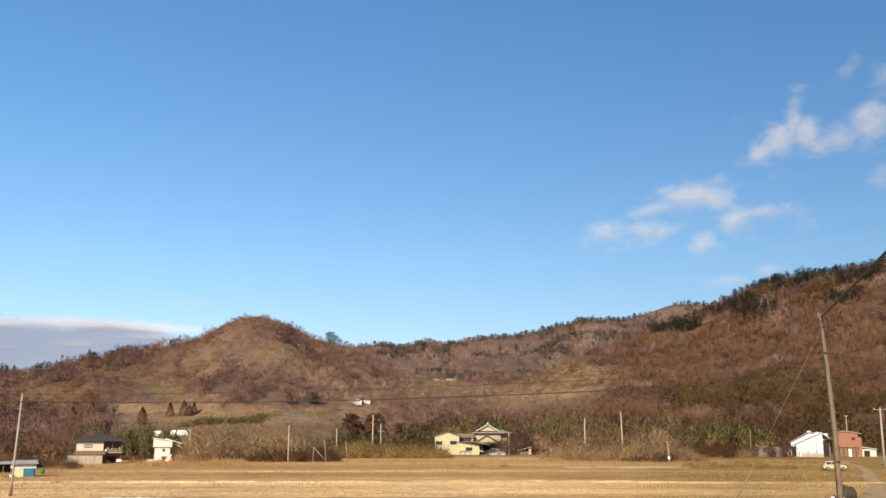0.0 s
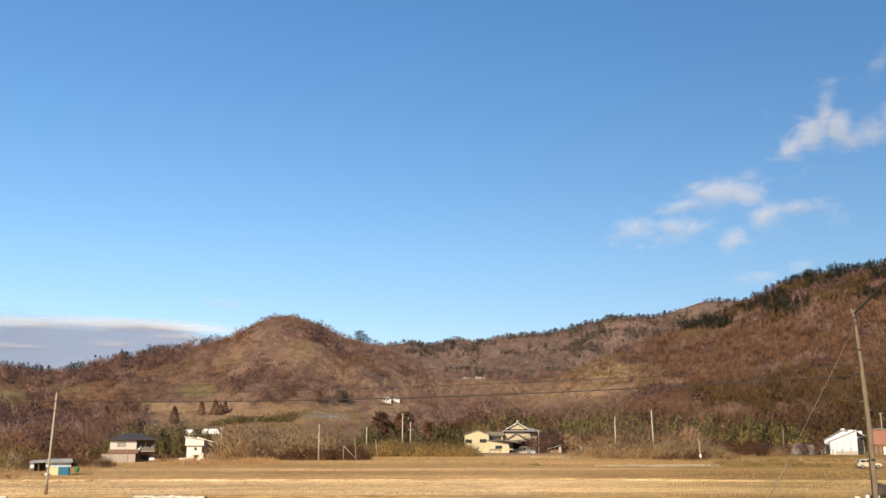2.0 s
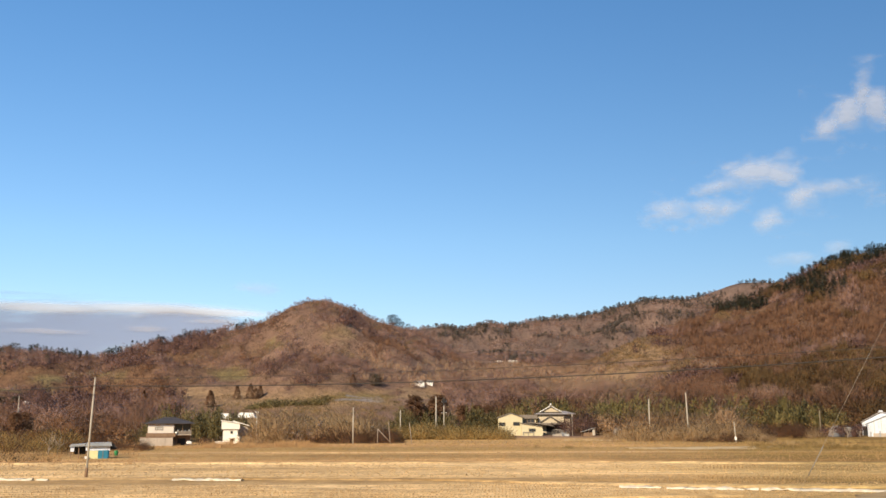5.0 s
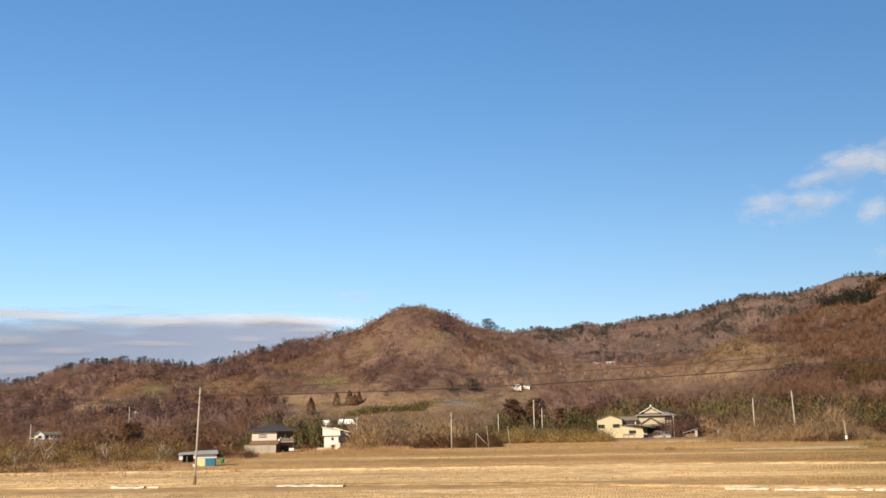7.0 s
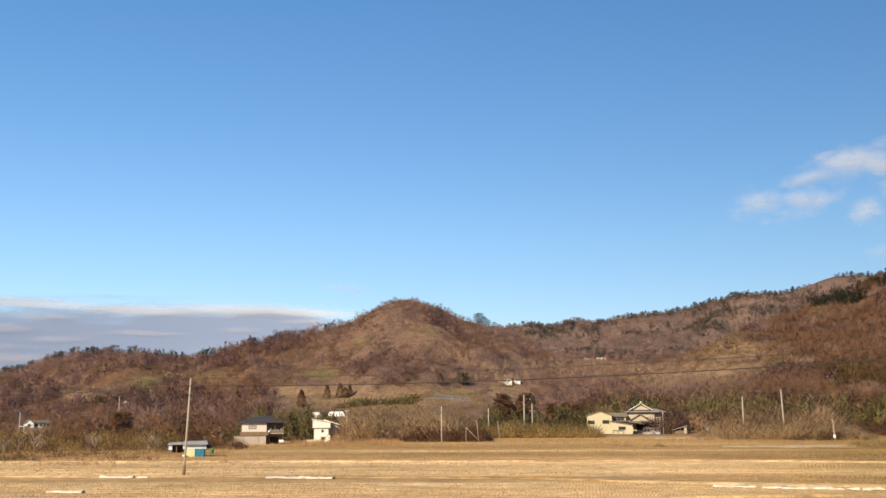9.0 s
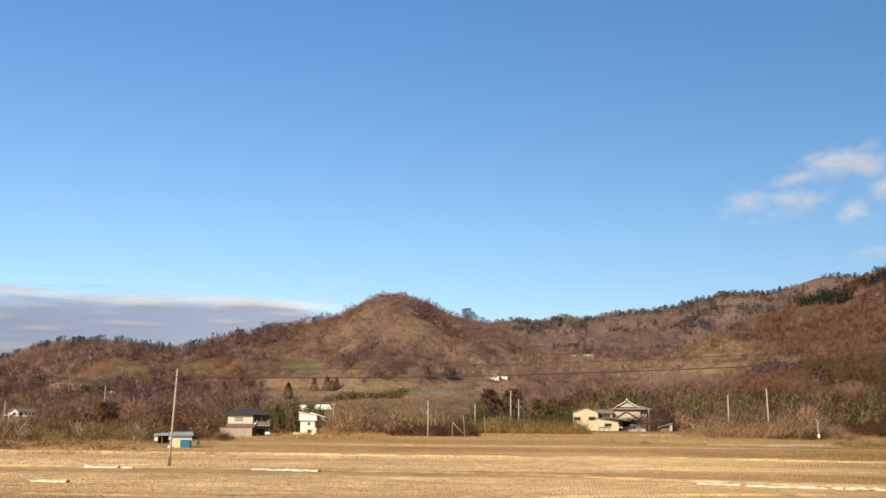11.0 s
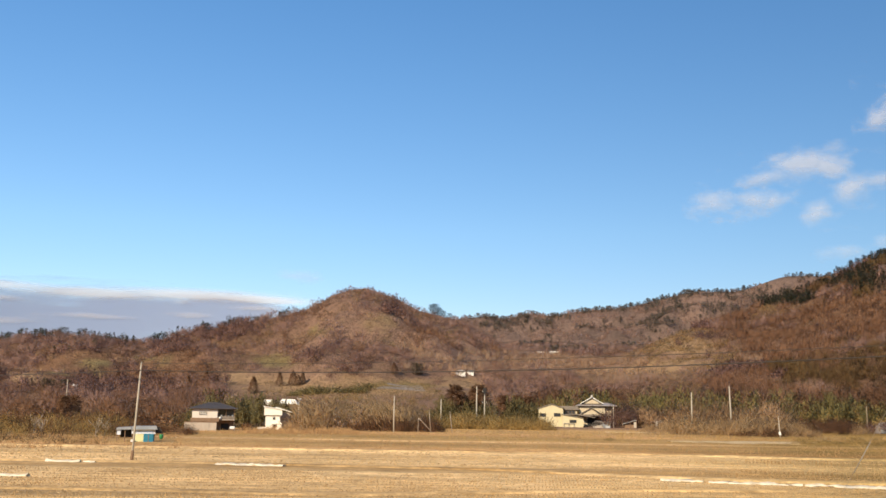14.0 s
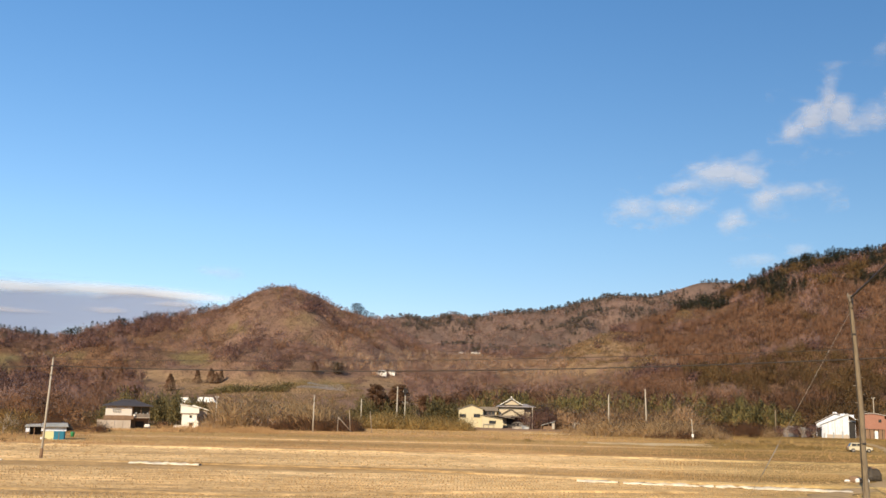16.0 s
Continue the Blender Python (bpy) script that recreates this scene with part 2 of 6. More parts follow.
M_olive = material("olive_bamboo_grass", [(0.36, 0.25, 0.096), (0.44, 0.3, 0.116), (0.3, 0.212, 0.084)], 0.06, 5, 0.85, island=0.08, leafy=True, thin=0.4)
M_hedge = material("dark_hedge_leaves", [(0.165, 0.138, 0.064), (0.24, 0.19, 0.084), (0.13, 0.11, 0.055)], 0.08, 5, 0.8, island=0.08, leafy=True, thin=0.3)
M_plum = material("dark_purple_twigs", [(0.185, 0.108, 0.088), (0.246, 0.145, 0.117)], 0.3, 5, 0.9, island=0.15, leafy=True, thin=0.35)
M_grass = material("dry_meadow_grass", [(0.352, 0.24, 0.094), (0.288, 0.188, 0.072), (0.4, 0.28, 0.115)], 0.06, 5, 0.9, island=0.2)
M_rust = material("rusty_dry_grass", [(0.31, 0.178, 0.078), (0.35, 0.212, 0.095), (0.275, 0.155, 0.065)], 0.06, 5, 0.9, island=0.25)
M_brush = material("dark_brush", [(0.135, 0.073, 0.044), (0.22, 0.12, 0.066)], 0.08, 5, 0.9, island=0.08, leafy=True, thin=0.45)
M_straw = material("cut_straw", [(0.36, 0.24, 0.112), (0.42, 0.29, 0.14), (0.3, 0.198, 0.088)], 0.1, 5, 0.9, island=0.35)
M_stub = material("brown_rice_stubble", [(0.3, 0.19, 0.086), (0.38, 0.25, 0.115), (0.24, 0.15, 0.066)], 0.15, 5, 0.9, island=0.25)
M_dark_stub = material("dark_brown_stubble", [(0.21, 0.135, 0.06), (0.28, 0.18, 0.08), (0.17, 0.108, 0.048)], 0.15, 5, 0.9, island=0.25)
M_wood = material("weathered_pole_wood", [(0.12, 0.09, 0.056), (0.2, 0.155, 0.1), (0.075, 0.054, 0.034)], 3.0, 6, 0.9, bump=0.6, bump_scale=14, stretch=(4, 4, 0.4), fine=0.25)
M_concrete = material("pale_concrete", [(0.32, 0.28, 0.22), (0.39, 0.345, 0.275)], 2.0, 6, 0.85, bump=0.2, bump_scale=30, fine=0.12)
M_cable = material("black_cable", [(0.02, 0.018, 0.016), (0.035, 0.03, 0.028)], 4.0, 3, 0.6)
M_steel = material("galvanised_steel", [(0.2, 0.178, 0.15), (0.27, 0.24, 0.2)], 5.0, 4, 0.6, metal=0.2, fine=0.1)

# ---- builders ----


def part(name, bm, mat, parent=None, label=""):
    """Links a bmesh as one mesh object, under a thing or a part."""
    me = bpy.data.meshes.new(name)
    bm.normal_update()
    bm.to_mesh(me)
    bm.free()
    me.materials.append(mat)
    ob = new(name, me)
    ob.parent = parent
    if label:
        ob["label"] = label
    return ob


def thing(name, m, label, category, group="", kind=""):
    """An empty at the base of a thing, for its parts."""
    ob = new(name)
    ob.empty_display_size = 0.3
    ob.matrix_world = m
    return tagged(ob, label, category, group, kind)


def soup(name, tris, mat, parent=None):
    """One mesh out of an array of triangles (n, 3, 3), or (n, 3, 6) with the normals of rounded crowns, (n, 3, 7) with a tone for each tree."""
    tones = tris[:, :, 6] if tris.shape[2] == 7 else np.full(tris.shape[:2], 0.5)
    tris, normals = (tris[:, :, :3], tris[:, :, 3:6]) if tris.shape[2] > 3 else (tris, None)
    n = len(tris)
    me = bpy.data.meshes.new(name)
    me.vertices.add(3 * n)
    me.vertices.foreach_set("co", np.ascontiguousarray(tris, dtype=np.float32).ravel())
    me.loops.add(3 * n)
    me.loops.foreach_set("vertex_index", np.arange(3 * n, dtype=np.int32))
    me.polygons.add(n)
    me.polygons.foreach_set("loop_start", np.arange(0, 3 * n, 3, dtype=np.int32))
    me.update(calc_edges=True)
    if normals is not None:
        me.polygons.foreach_set("use_smooth", np.ones(n, dtype=bool))
        me.attributes.new("tone", "FLOAT", "POINT").data.foreach_set("value", np.ascontiguousarray(tones, dtype=np.float32).ravel())
        me.attributes.new("custom_normal", "FLOAT_VECTOR", "POINT").data.foreach_set("vector", np.ascontiguousarray(normals, dtype=np.float32).ravel())
    me.materials.append(mat)
    ob = new(name, me)
    ob.parent = parent
    return ob


def rounded(p, middle=0.4, lift=0.35, own=0.1):
    """Adds to triangles the normals of the crown that they make up, so that it takes the light as one soft body."""
    d = p - np.array([0, 0, middle])
    d = d / (np.linalg.norm(d, axis=2, keepdims=True) + 1e-9) + np.array([0, 0, lift])
    f = np.cross(p[:, 1] - p[:, 0], p[:, 2] - p[:, 0])
    f = f / (np.linalg.norm(f, axis=1, keepdims=True) + 1e-9)
    back = (f * d.mean(axis=1)).sum(1) < 0
    p = np.where(back[:, None, None], p[:, ::-1], p)
    d = np.where(back[:, None, None], d[:, ::-1], d)
    f = np.where(back[:, None], -f, f)
    n = d + own * f[:, None, :]
    return np.concatenate([p, n / (np.linalg.norm(n, axis=2, keepdims=True) + 1e-9)], axis=2)


def sown(protos, places, scales, rng, tall=None):
    """Copies of triangle sets at the places, turned at random: an array of triangles."""
    out = []
    pick = rng.integers(0, len(protos), len(places))
    turn = rng.uniform(0, 2 * np.pi, len(places))
    tall = np.ones(len(places)) if tall is None else tall
    for k, p in enumerate(protos):
        i = np.where(pick == k)[0]
        if not len(i):
            continue
        c, s = np.cos(turn[i])[:, None, None], np.sin(turn[i])[:, None, None]
        x, y, z = p[None, :, :, 0], p[None, :, :, 1], p[None, :, :, 2]
        sc = scales[i][:, None, None]
        q = np.stack([(c * x - s * y) * sc, (s * x + c * y) * sc, z * sc * tall[i][:, None, None]], -1) + places[i][:, None, None, :]
        if p.shape[2] == 6:
            u, v, w = p[None, :, :, 3], p[None, :, :, 4], p[None, :, :, 5]
            q = np.concatenate([q, np.stack([c * u - s * v, s * u + c * v, np.broadcast_to(w, q.shape[:3])], -1), np.broadcast_to(rng.uniform(0, 1, len(i))[:, None, None, None], q.shape[:3] + (1,))], -1)
        out.append(q.reshape(-1, 3, q.shape[3]))
    return np.concatenate(out)


def blade(a, b, w, rng, face=None):
    """A thin triangle from a to b, w wide at its foot, its flat side turned towards face."""
    a, b = np.asarray(a, float), np.asarray(b, float)
    side = np.cross(b - a, rng.normal(size=3) if face is None else face + rng.normal(0, 0.25, 3))
    side = side / (np.linalg.norm(side) + 1e-9) * w / 2
    return [a - side, a + side, b]


def leaf(c, d, w, rng, face):
    """A kite of two triangles round c along d, its flat side turned towards face."""
    c, d = np.asarray(c, float), np.asarray(d, float)
    side = np.cross(d, np.asarray(face) + rng.normal(0, 0.3, 3))
    side = side / (np.linalg.norm(side) + 1e-9) * w / 2
    return [[c - d / 2, c + side, c + d / 2], [c - d / 2, c + d / 2, c - side]]


def bare_tree(rng, n=56, spread=0.36, low=0.25, twig=0.05, long=0.2, rise=0.7, fan=0.5):
    """A leafless broadleaf tree one unit high: a forked trunk, rising limbs and a rounded haze of twigs."""
    t = [blade((0, 0, -0.05), (rng.normal(0, 0.05), rng.normal(0, 0.05), 0.7), 0.03, rng)]
    for k in range(4):
        a = rng.uniform(0, 2 * np.pi)
        t.append(blade((0, 0, rng.uniform(0.05, 0.3)), (np.cos(a) * spread * 0.6, np.sin(a) * spread * 0.6, rng.uniform(0.6, 0.85)), 0.02, rng))
    lobes = [np.array([rng.normal(0, 0.45), rng.normal(0, 0.45), rng.uniform(-0.5, 0.5)]) for k in range(5)]
    for i in range(n):
        d = rng.normal(size=3)
        d /= np.linalg.norm(d)
        c = lobes[i % 5] + d * rng.uniform(0.1, 0.65) ** 0.7
        c = np.array([c[0] * spread, c[1] * spread, low + (1 - low) * np.clip(0.5 + c[2] * 0.5, 0, 1)])
        out = np.array([fan * (c[0] / spread + rng.normal(0, 0.8)), fan * (c[1] / spread + rng.normal(0, 0.8)), rise + rng.normal(0, 0.25)])
        face = np.array([c[0] / spread, c[1] / spread, (c[2] - 0.4) * 1.2 + 0.3])
        t.append(blade(c - out * long * 0.4, c + out * long * rng.uniform(0.3, 0.7), twig, rng, face / (np.linalg.norm(face) + 1e-9)))
    return np.array(t)


def conifer(rng, n=70, spread=0.22, low=0.12, flat=False, spray=0.14):
    """A pine or cedar one unit high: a trunk and tiers of drooping sprays with gaps."""
    t = [blade((0, 0, -0.05), (0, 0, 0.95), 0.05, rng), blade((0, 0, -0.05), (0.01, 0, 0.95), 0.05, rng)]
    for i in range(n):
        u = rng.uniform(0, 1) ** 0.8
        z = low + (1 - low) * u
        r = spread * ((1 - u) ** 0.7 * rng.uniform(0.45, 1.1) + 0.03) if not flat else spread * rng.uniform(0.2, 1.0) * (0.5 + u if u < 0.6 else 1.6 - u)
        a = rng.uniform(0, 2 * np.pi)
        d = np.array([np.cos(a) - 0.7 * np.sin(a) * rng.uniform(-1, 1), np.sin(a) + 0.7 * np.cos(a) * rng.uniform(-1, 1), rng.uniform(-0.6, 0.3)]) * spray
        t += leaf((np.cos(a) * r, np.sin(a) * r, z), d, spray * 0.64, rng, (np.cos(a), np.sin(a), 0.5))
    return np.array(t)


def bamboo(rng, n=46):
    """A clump of bamboo one unit high: leaning culms with drooping plumes of leaves."""
    t = []
    for k in range(4):
        a, l = rng.uniform(0, 6.28), rng.uniform(0.05, 0.2)
        tip = np.array([np.cos(a) * l, np.sin(a) * l, rng.uniform(0.8, 1.0)])
        foot = np.array([rng.normal(0, 0.06), rng.normal(0, 0.06), -0.03])
        t.append(blade(foot, tip, 0.01, rng))
        for i in range(n // 4):
            u = rng.uniform(0.3, 1.0)
            c = foot + (tip - foot) * u + rng.normal(0, 0.05, 3) * [1, 1, 0.5]
            t += leaf(c, np.array([rng.normal(0, 0.05), rng.normal(0, 0.05), rng.uniform(-0.2, 0.02)]), 0.055, rng, (c[0] * 12, c[1] * 12, 0.3))
    return np.array(t)


def tussock(rng, n=14, spread=0.4, width=0.05):
    """A tuft of stiff stems one unit high."""
    t = []
    for i in range(n):
        a, l = rng.uniform(0, 6.28), spread * rng.uniform(0.1, 1)
        f = np.array([np.cos(a), np.sin(a), 0]) * l * 0.4
        t.append(blade(f, f + np.array([np.cos(a) * l * 0.6 + rng.normal(0, 0.06), np.sin(a) * l * 0.6 + rng.normal(0, 0.06), rng.uniform(0.5, 1)]), width, rng))
    return np.array(t)


# ---- ground ----
# skylines of the hills: bearing clockwise from straight ahead and height of the crest, in degrees
HILL_LEFT = [(-70, 2.2), (-50, 2.6), (-36, 2.9), (-30, 2.35), (-28, 2.65), (-26.9, 3.15), (-26, 3.5), (-24, 3.65), (-22, 3.65), (-19.6, 3.32), (-17, 3.98), (-14, 4.75), (-11.7, 5.18), (-10, 5.7), (-9, 6.32), (-8, 6.85),
             (-6.9, 7.02), (-5.7, 6.77), (-4.7, 6.37), (-3.7, 5.82), (-2.7, 5.57), (-0.9, 5.05), (0.8, 4.1), (2.2, 3.3), (5, 2.3), (8, 1.2), (12, 0.0)]
HILL_FAR = [(-30, 0.0), (-20, 1.0), (-14, 3.0), (-5, 5.0), (-0.9, 5.2), (0.2, 5.35), (0.7, 5.45), (1.4, 5.1), (2.1, 5.35), (2.9, 5.6), (3.8, 5.45), (4.7, 5.4), (5.5, 5.65), (8.7, 5.9), (10.7, 6.4), (12.5, 6.8), (14.9, 6.7), (15.9, 7.05), (17.4, 7.55), (18.8, 7.5), (22, 7.3), (28, 6.6), (45, 5)]
HILL_RIGHT = [(2, 0.0), (5, 1.6), (7, 2.5), (9.8, 3.7), (11.1, 4.35), (13, 4.9), (15, 5.6), (17, 6.3), (19.3, 7.15), (21.2, 8.1), (22.4, 8.6), (24, 8.95), (26.6, 9.05), (28.7, 9.35), (34, 9.6), (45, 8), (70, 3)]


def crest(table, az):
    a, e = np.array(table).T
    e = e + np.where(e > 1.5, 0.2, 0)
    k = (np.interp(az - 0.4, a, e) + np.interp(az, a, e) + np.interp(az + 0.4, a, e)) / 3
    return np.tan(np.radians(k))


def waves(x, y, size, seed):
    """Smooth uneven relief, about -1 to 1, out of a few crossing waves."""
    r = np.random.default_rng(seed)
    out = 0
    for i in range(7):
        a, f, p = r.uniform(0, 6.28), r.uniform(0.6, 1.7) / size, r.uniform(0, 6.28)
        out = out + np.sin(6.28 * f * (x * np.cos(a) + y * np.sin(a)) + p)
    return out / 3.5


def terrain(x, y):
    """The height of the ground: level fields, a valley that climbs away, and three hills."""
    r = np.hypot(x, y)
    az = np.degrees(np.arctan2(x, y))
    front = np.clip((90 - np.abs(az)) / 30, 0, 1)
    z = np.interp(r, [0, 215, 260, 300, 400, 550, 800, 1100, 1600, 5000], [0, 0, 0.8, 3.0, 12.5, 25, 50, 76, 90, 90]) * front * np.interp(az, [-26, -12, 22, 34], [0.35, 1, 1, 0.5])
    z = z + np.clip((r - 250) / 300, 0, 1) * front * (2.0 * waves(x, y, 90, 3) + 1.0 * waves(x, y, 33, 4))
    for table, rc, rf, seed, gully in ((HILL_LEFT, np.interp(az, [-40, -28, -20, -8, 0, 10], [900, 860, 760, 640, 680, 640]), 330, 11, 7.0), (HILL_FAR, 1350 + 0 * az, 850, 12, 16.0),
                                       (HILL_RIGHT, np.interp(az, [0, 12, 20, 30], [560, 600, 680, 640]), 300, 13, 5.0)):
        top = crest(table, az) * rc + EYE * 0.5
        s = (r - rf) / (rc - rf)
        up = np.clip(s, 0, 1)
        shape = up ** 1.15
        back = 1 - 0.6 * np.clip((r - rc) / (rc * 0.6), 0, 1) ** 1.3
        relief = gully * (0.7 * waves(x, y, 110, seed) + 0.45 * waves(x, y, 45, seed + 20)) * np.clip(np.minimum(up * 3, (1 - up) * 3), 0, 1)
        hill = np.where(s > 0, top * shape * np.where(s > 1, back, 1) + relief, -50)
        d = np.clip(0.5 + (hill - z) / 12, 0, 1)
        z = np.where(top > 1.0, z * (1 - d) + hill * d + 3.0 * d * (1 - d), z)
    return z


# open pasture and pale fallow on the slopes: bearing, height and half sizes in degrees
PASTURE = [(-11.9, 2.62, 1.5, 0.36), (-4.4, 1.35, 2.2, 0.22), (-22.4, 1.7, 1.6, 0.16), (-18.6, 2.6, 1.0, 0.16), (-21.6, 2.3, 1.3, 0.2), (-9.6, 4.35, 0.9, 0.16)]
FALLOW = [(-12.6, 1.5, 2.2, 0.36), (-8.0, 1.2, 6.6, 0.7), (-3.4, 1.65, 1.8, 0.2), (-1.2, 1.75, 1.8, 0.14), (11.2, 2.85, 2.8, 0.22), (9.0, 2.35, 3.0, 0.3), (-25.5, 1.5, 1.4, 0.18), (-24.9, 1.3, 1.4, 0.2), (-13.9, 1.6, 0.9, 0.4), (-24.4, 0.2, 1.2, 0.25), (2.5, 1.9, 1.9, 0.13), (6.4, 2.3, 1.7, 0.13), (11.8, 3.8, 2.0, 0.6), (-1.0, 1.45, 2.2, 0.28)]


def cover(patches, x, y, z):
    """How far a place lies inside one of the patches, with an uneven edge: 0 to 1."""
    r = np.hypot(x, y)
    az, el = np.degrees(np.arctan2(x, y)), np.degrees(np.arctan2(z - EYE, r))
    out = np.zeros_like(x)
    rough = 0.3 * waves(x, y, 38, 71) + 0.2 * waves(x, y, 15, 72)
    for a, e, da, de in patches:
        out = np.maximum(out, np.clip(1.6 * (1 - ((az - a) / da) ** 2 - ((el - e) / de) ** 2 + rough), 0, 1))
    return out * np.clip((r - 225) / 20, 0, 1)


def build_ground():
    az = np.concatenate([np.arange(-180, -42, 3.0), np.arange(-42, 42, 0.3), np.arange(42, 180, 3.0)])
    r = np.concatenate([np.arange(1.5, 40, 3.0), np.geomspace(40, 1700, 230), np.geomspace(1760, 4900, 24)])
    A, R = np.meshgrid(np.radians(az), r, indexing="ij")
    X, Y = np.sin(A) * R, np.cos(A) * R
    Z = terrain(X, Y)
    nr, na = len(r), len(az)
    V = np.stack([X, Y, Z], -1).reshape(-1, 3)
    V = np.vstack([V, [[0, 0, 0]]])
    i, j = np.meshgrid(np.arange(na), np.arange(nr - 1), indexing="ij")
    i2 = (i + 1) % na
    F = np.stack([i * nr + j, i * nr + j + 1, i2 * nr + j + 1, i2 * nr + j], -1).reshape(-1, 4)
    faces = F.tolist() + [(na * nr, k * nr, ((k + 1) % na) * nr) for k in range(na)]
    me = bpy.data.meshes.new("ground")
    me.from_pydata(V.tolist(), [], faces)
    me.polygons.foreach_set("use_smooth", np.ones(len(me.polygons), dtype=bool))
    for name, patches in (("pasture", PASTURE), ("fallow", FALLOW)):
        me.attributes.new(name, "FLOAT", "POINT").data.foreach_set("value", cover(patches, V[:, 0], V[:, 1], V[:, 2]).astype(np.float32))
    me.materials.append(M_ground)
    return tagged(new("ground", me), "dry winter farmland rising into wooded brown hills", "ground", kind="structure")


build_ground()


def polar(az, r, lift=0.0):
    x, y = np.sin(np.radians(az)) * r, np.cos(np.radians(az)) * r
    return np.stack([x, y, terrain(x, y) + lift], -1)


def sight(az, el, r0=235.0):
    """The nearest place on the rising ground in a bearing that lies that high above the level."""
    r = np.arange(r0, 1600, 2.0)
    p = polar(np.full(len(r), float(az)), r)
    up = np.degrees(np.arctan2(p[:, 2] - EYE, r)) >= el
    k = int(np.argmax(up))
    return float(r[k])


def spot(az, r):
    x, y, z = polar(np.array([float(az)]), np.array([float(r)]))[0]
    return float(x), float(y), float(z)


# ---- woods ----
rng = np.random.default_rng(7)
BARE = [rounded(bare_tree(rng, 36, rng.uniform(0.45, 0.62), 0.0, 0.16, 0.3, 0.6)) for k in range(8)]
TALL = [rounded(bare_tree(rng, 32, rng.uniform(0.36, 0.52), 0.0, 0.11, 0.38, 0.9, 0.2), 0.5) for k in range(8)]
MID_BARE = [rounded(bare_tree(rng, 60, rng.uniform(0.45, 0.62), 0.0, 0.1, 0.22, 0.65)) for k in range(7)]
MID_TALL = [rounded(bare_tree(rng, 58, rng.uniform(0.36, 0.52), 0.0, 0.06, 0.26, 0.85, 0.25), 0.5) for k in range(8)]
FAR_BARE = [rounded(bare_tree(rng, 14, rng.uniform(0.42, 0.6), 0.0, 0.28, 0.34, 0.6)) for k in range(6)]
NEAR_BARE = [rounded(bare_tree(rng, 150, rng.uniform(0.42, 0.6), 0.0, 0.045, 0.17, 0.75)) for k in range(6)]
PINES = [rounded(conifer(rng, 44, rng.uniform(0.22, 0.36), 0.12, k % 2 == 0, 0.17), 0.5) for k in range(6)]
BAMBOOS = [rounded(bamboo(rng, 72), 0.3) for k in range(6)]
TUFTS = [tussock(rng, 8) for k in range(6)]
FAR_PINES = [rounded(conifer(rng, 16, rng.uniform(0.34, 0.5), 0.1, k % 2 == 0, 0.46), 0.5) for k in range(6)]
WILLOW = [rounded(np.concatenate([bare_tree(rng, 96, rng.uniform(0.5, 0.75), 0.0, 0.035, 0.22, 0.8), tussock(rng, 8, 0.6, 0.015)]), 0.1) for k in range(6)]
BRUSH = [rounded(bare_tree(rng, 30, rng.uniform(0.6, 0.85), 0.0, 0.15, 0.28, 0.55), 0.1) for k in range(6)]


def elev(p):
    return np.degrees(np.arctan2(p[:, 2] - EYE, np.hypot(p[:, 0], p[:, 1])))


def sprinkle(n, az0, az1, r0, r1):
    """Places spread evenly over a stretch of the land."""
    az = rng.uniform(az0, az1, n)
    r = np.sqrt(rng.uniform(r0 ** 2, r1 ** 2, n))
    return polar(az, r, -0.3), az, r


def woods(name, protos, mat, places, size, label, category, tall=None):
    s = rng.uniform(0.6, 1.15, len(places)) * size * (1 + 0.25 * waves(places[:, 0], places[:, 1], 26, 15))
    return tagged(soup(name, sown(protos, places, s, rng, tall), mat), label, category, kind="stuff")


# ground kept clear round houses and beds: bearing, distance and half sizes
YARDS = [(-27.3, 243, 1.3, 18), (-4.4, 392, 1.9, 34), (-15.2, 176, 1.9, 14), (-11.8, 190, 1.0, 12), (5.9, 240, 2.3, 14), (24.6, 236, 3.6, 14), (-1.0, 520, 0.6, 18), (-22.75, 290, 0.42, 55), (-18.9, 122, 1.8, 12)]


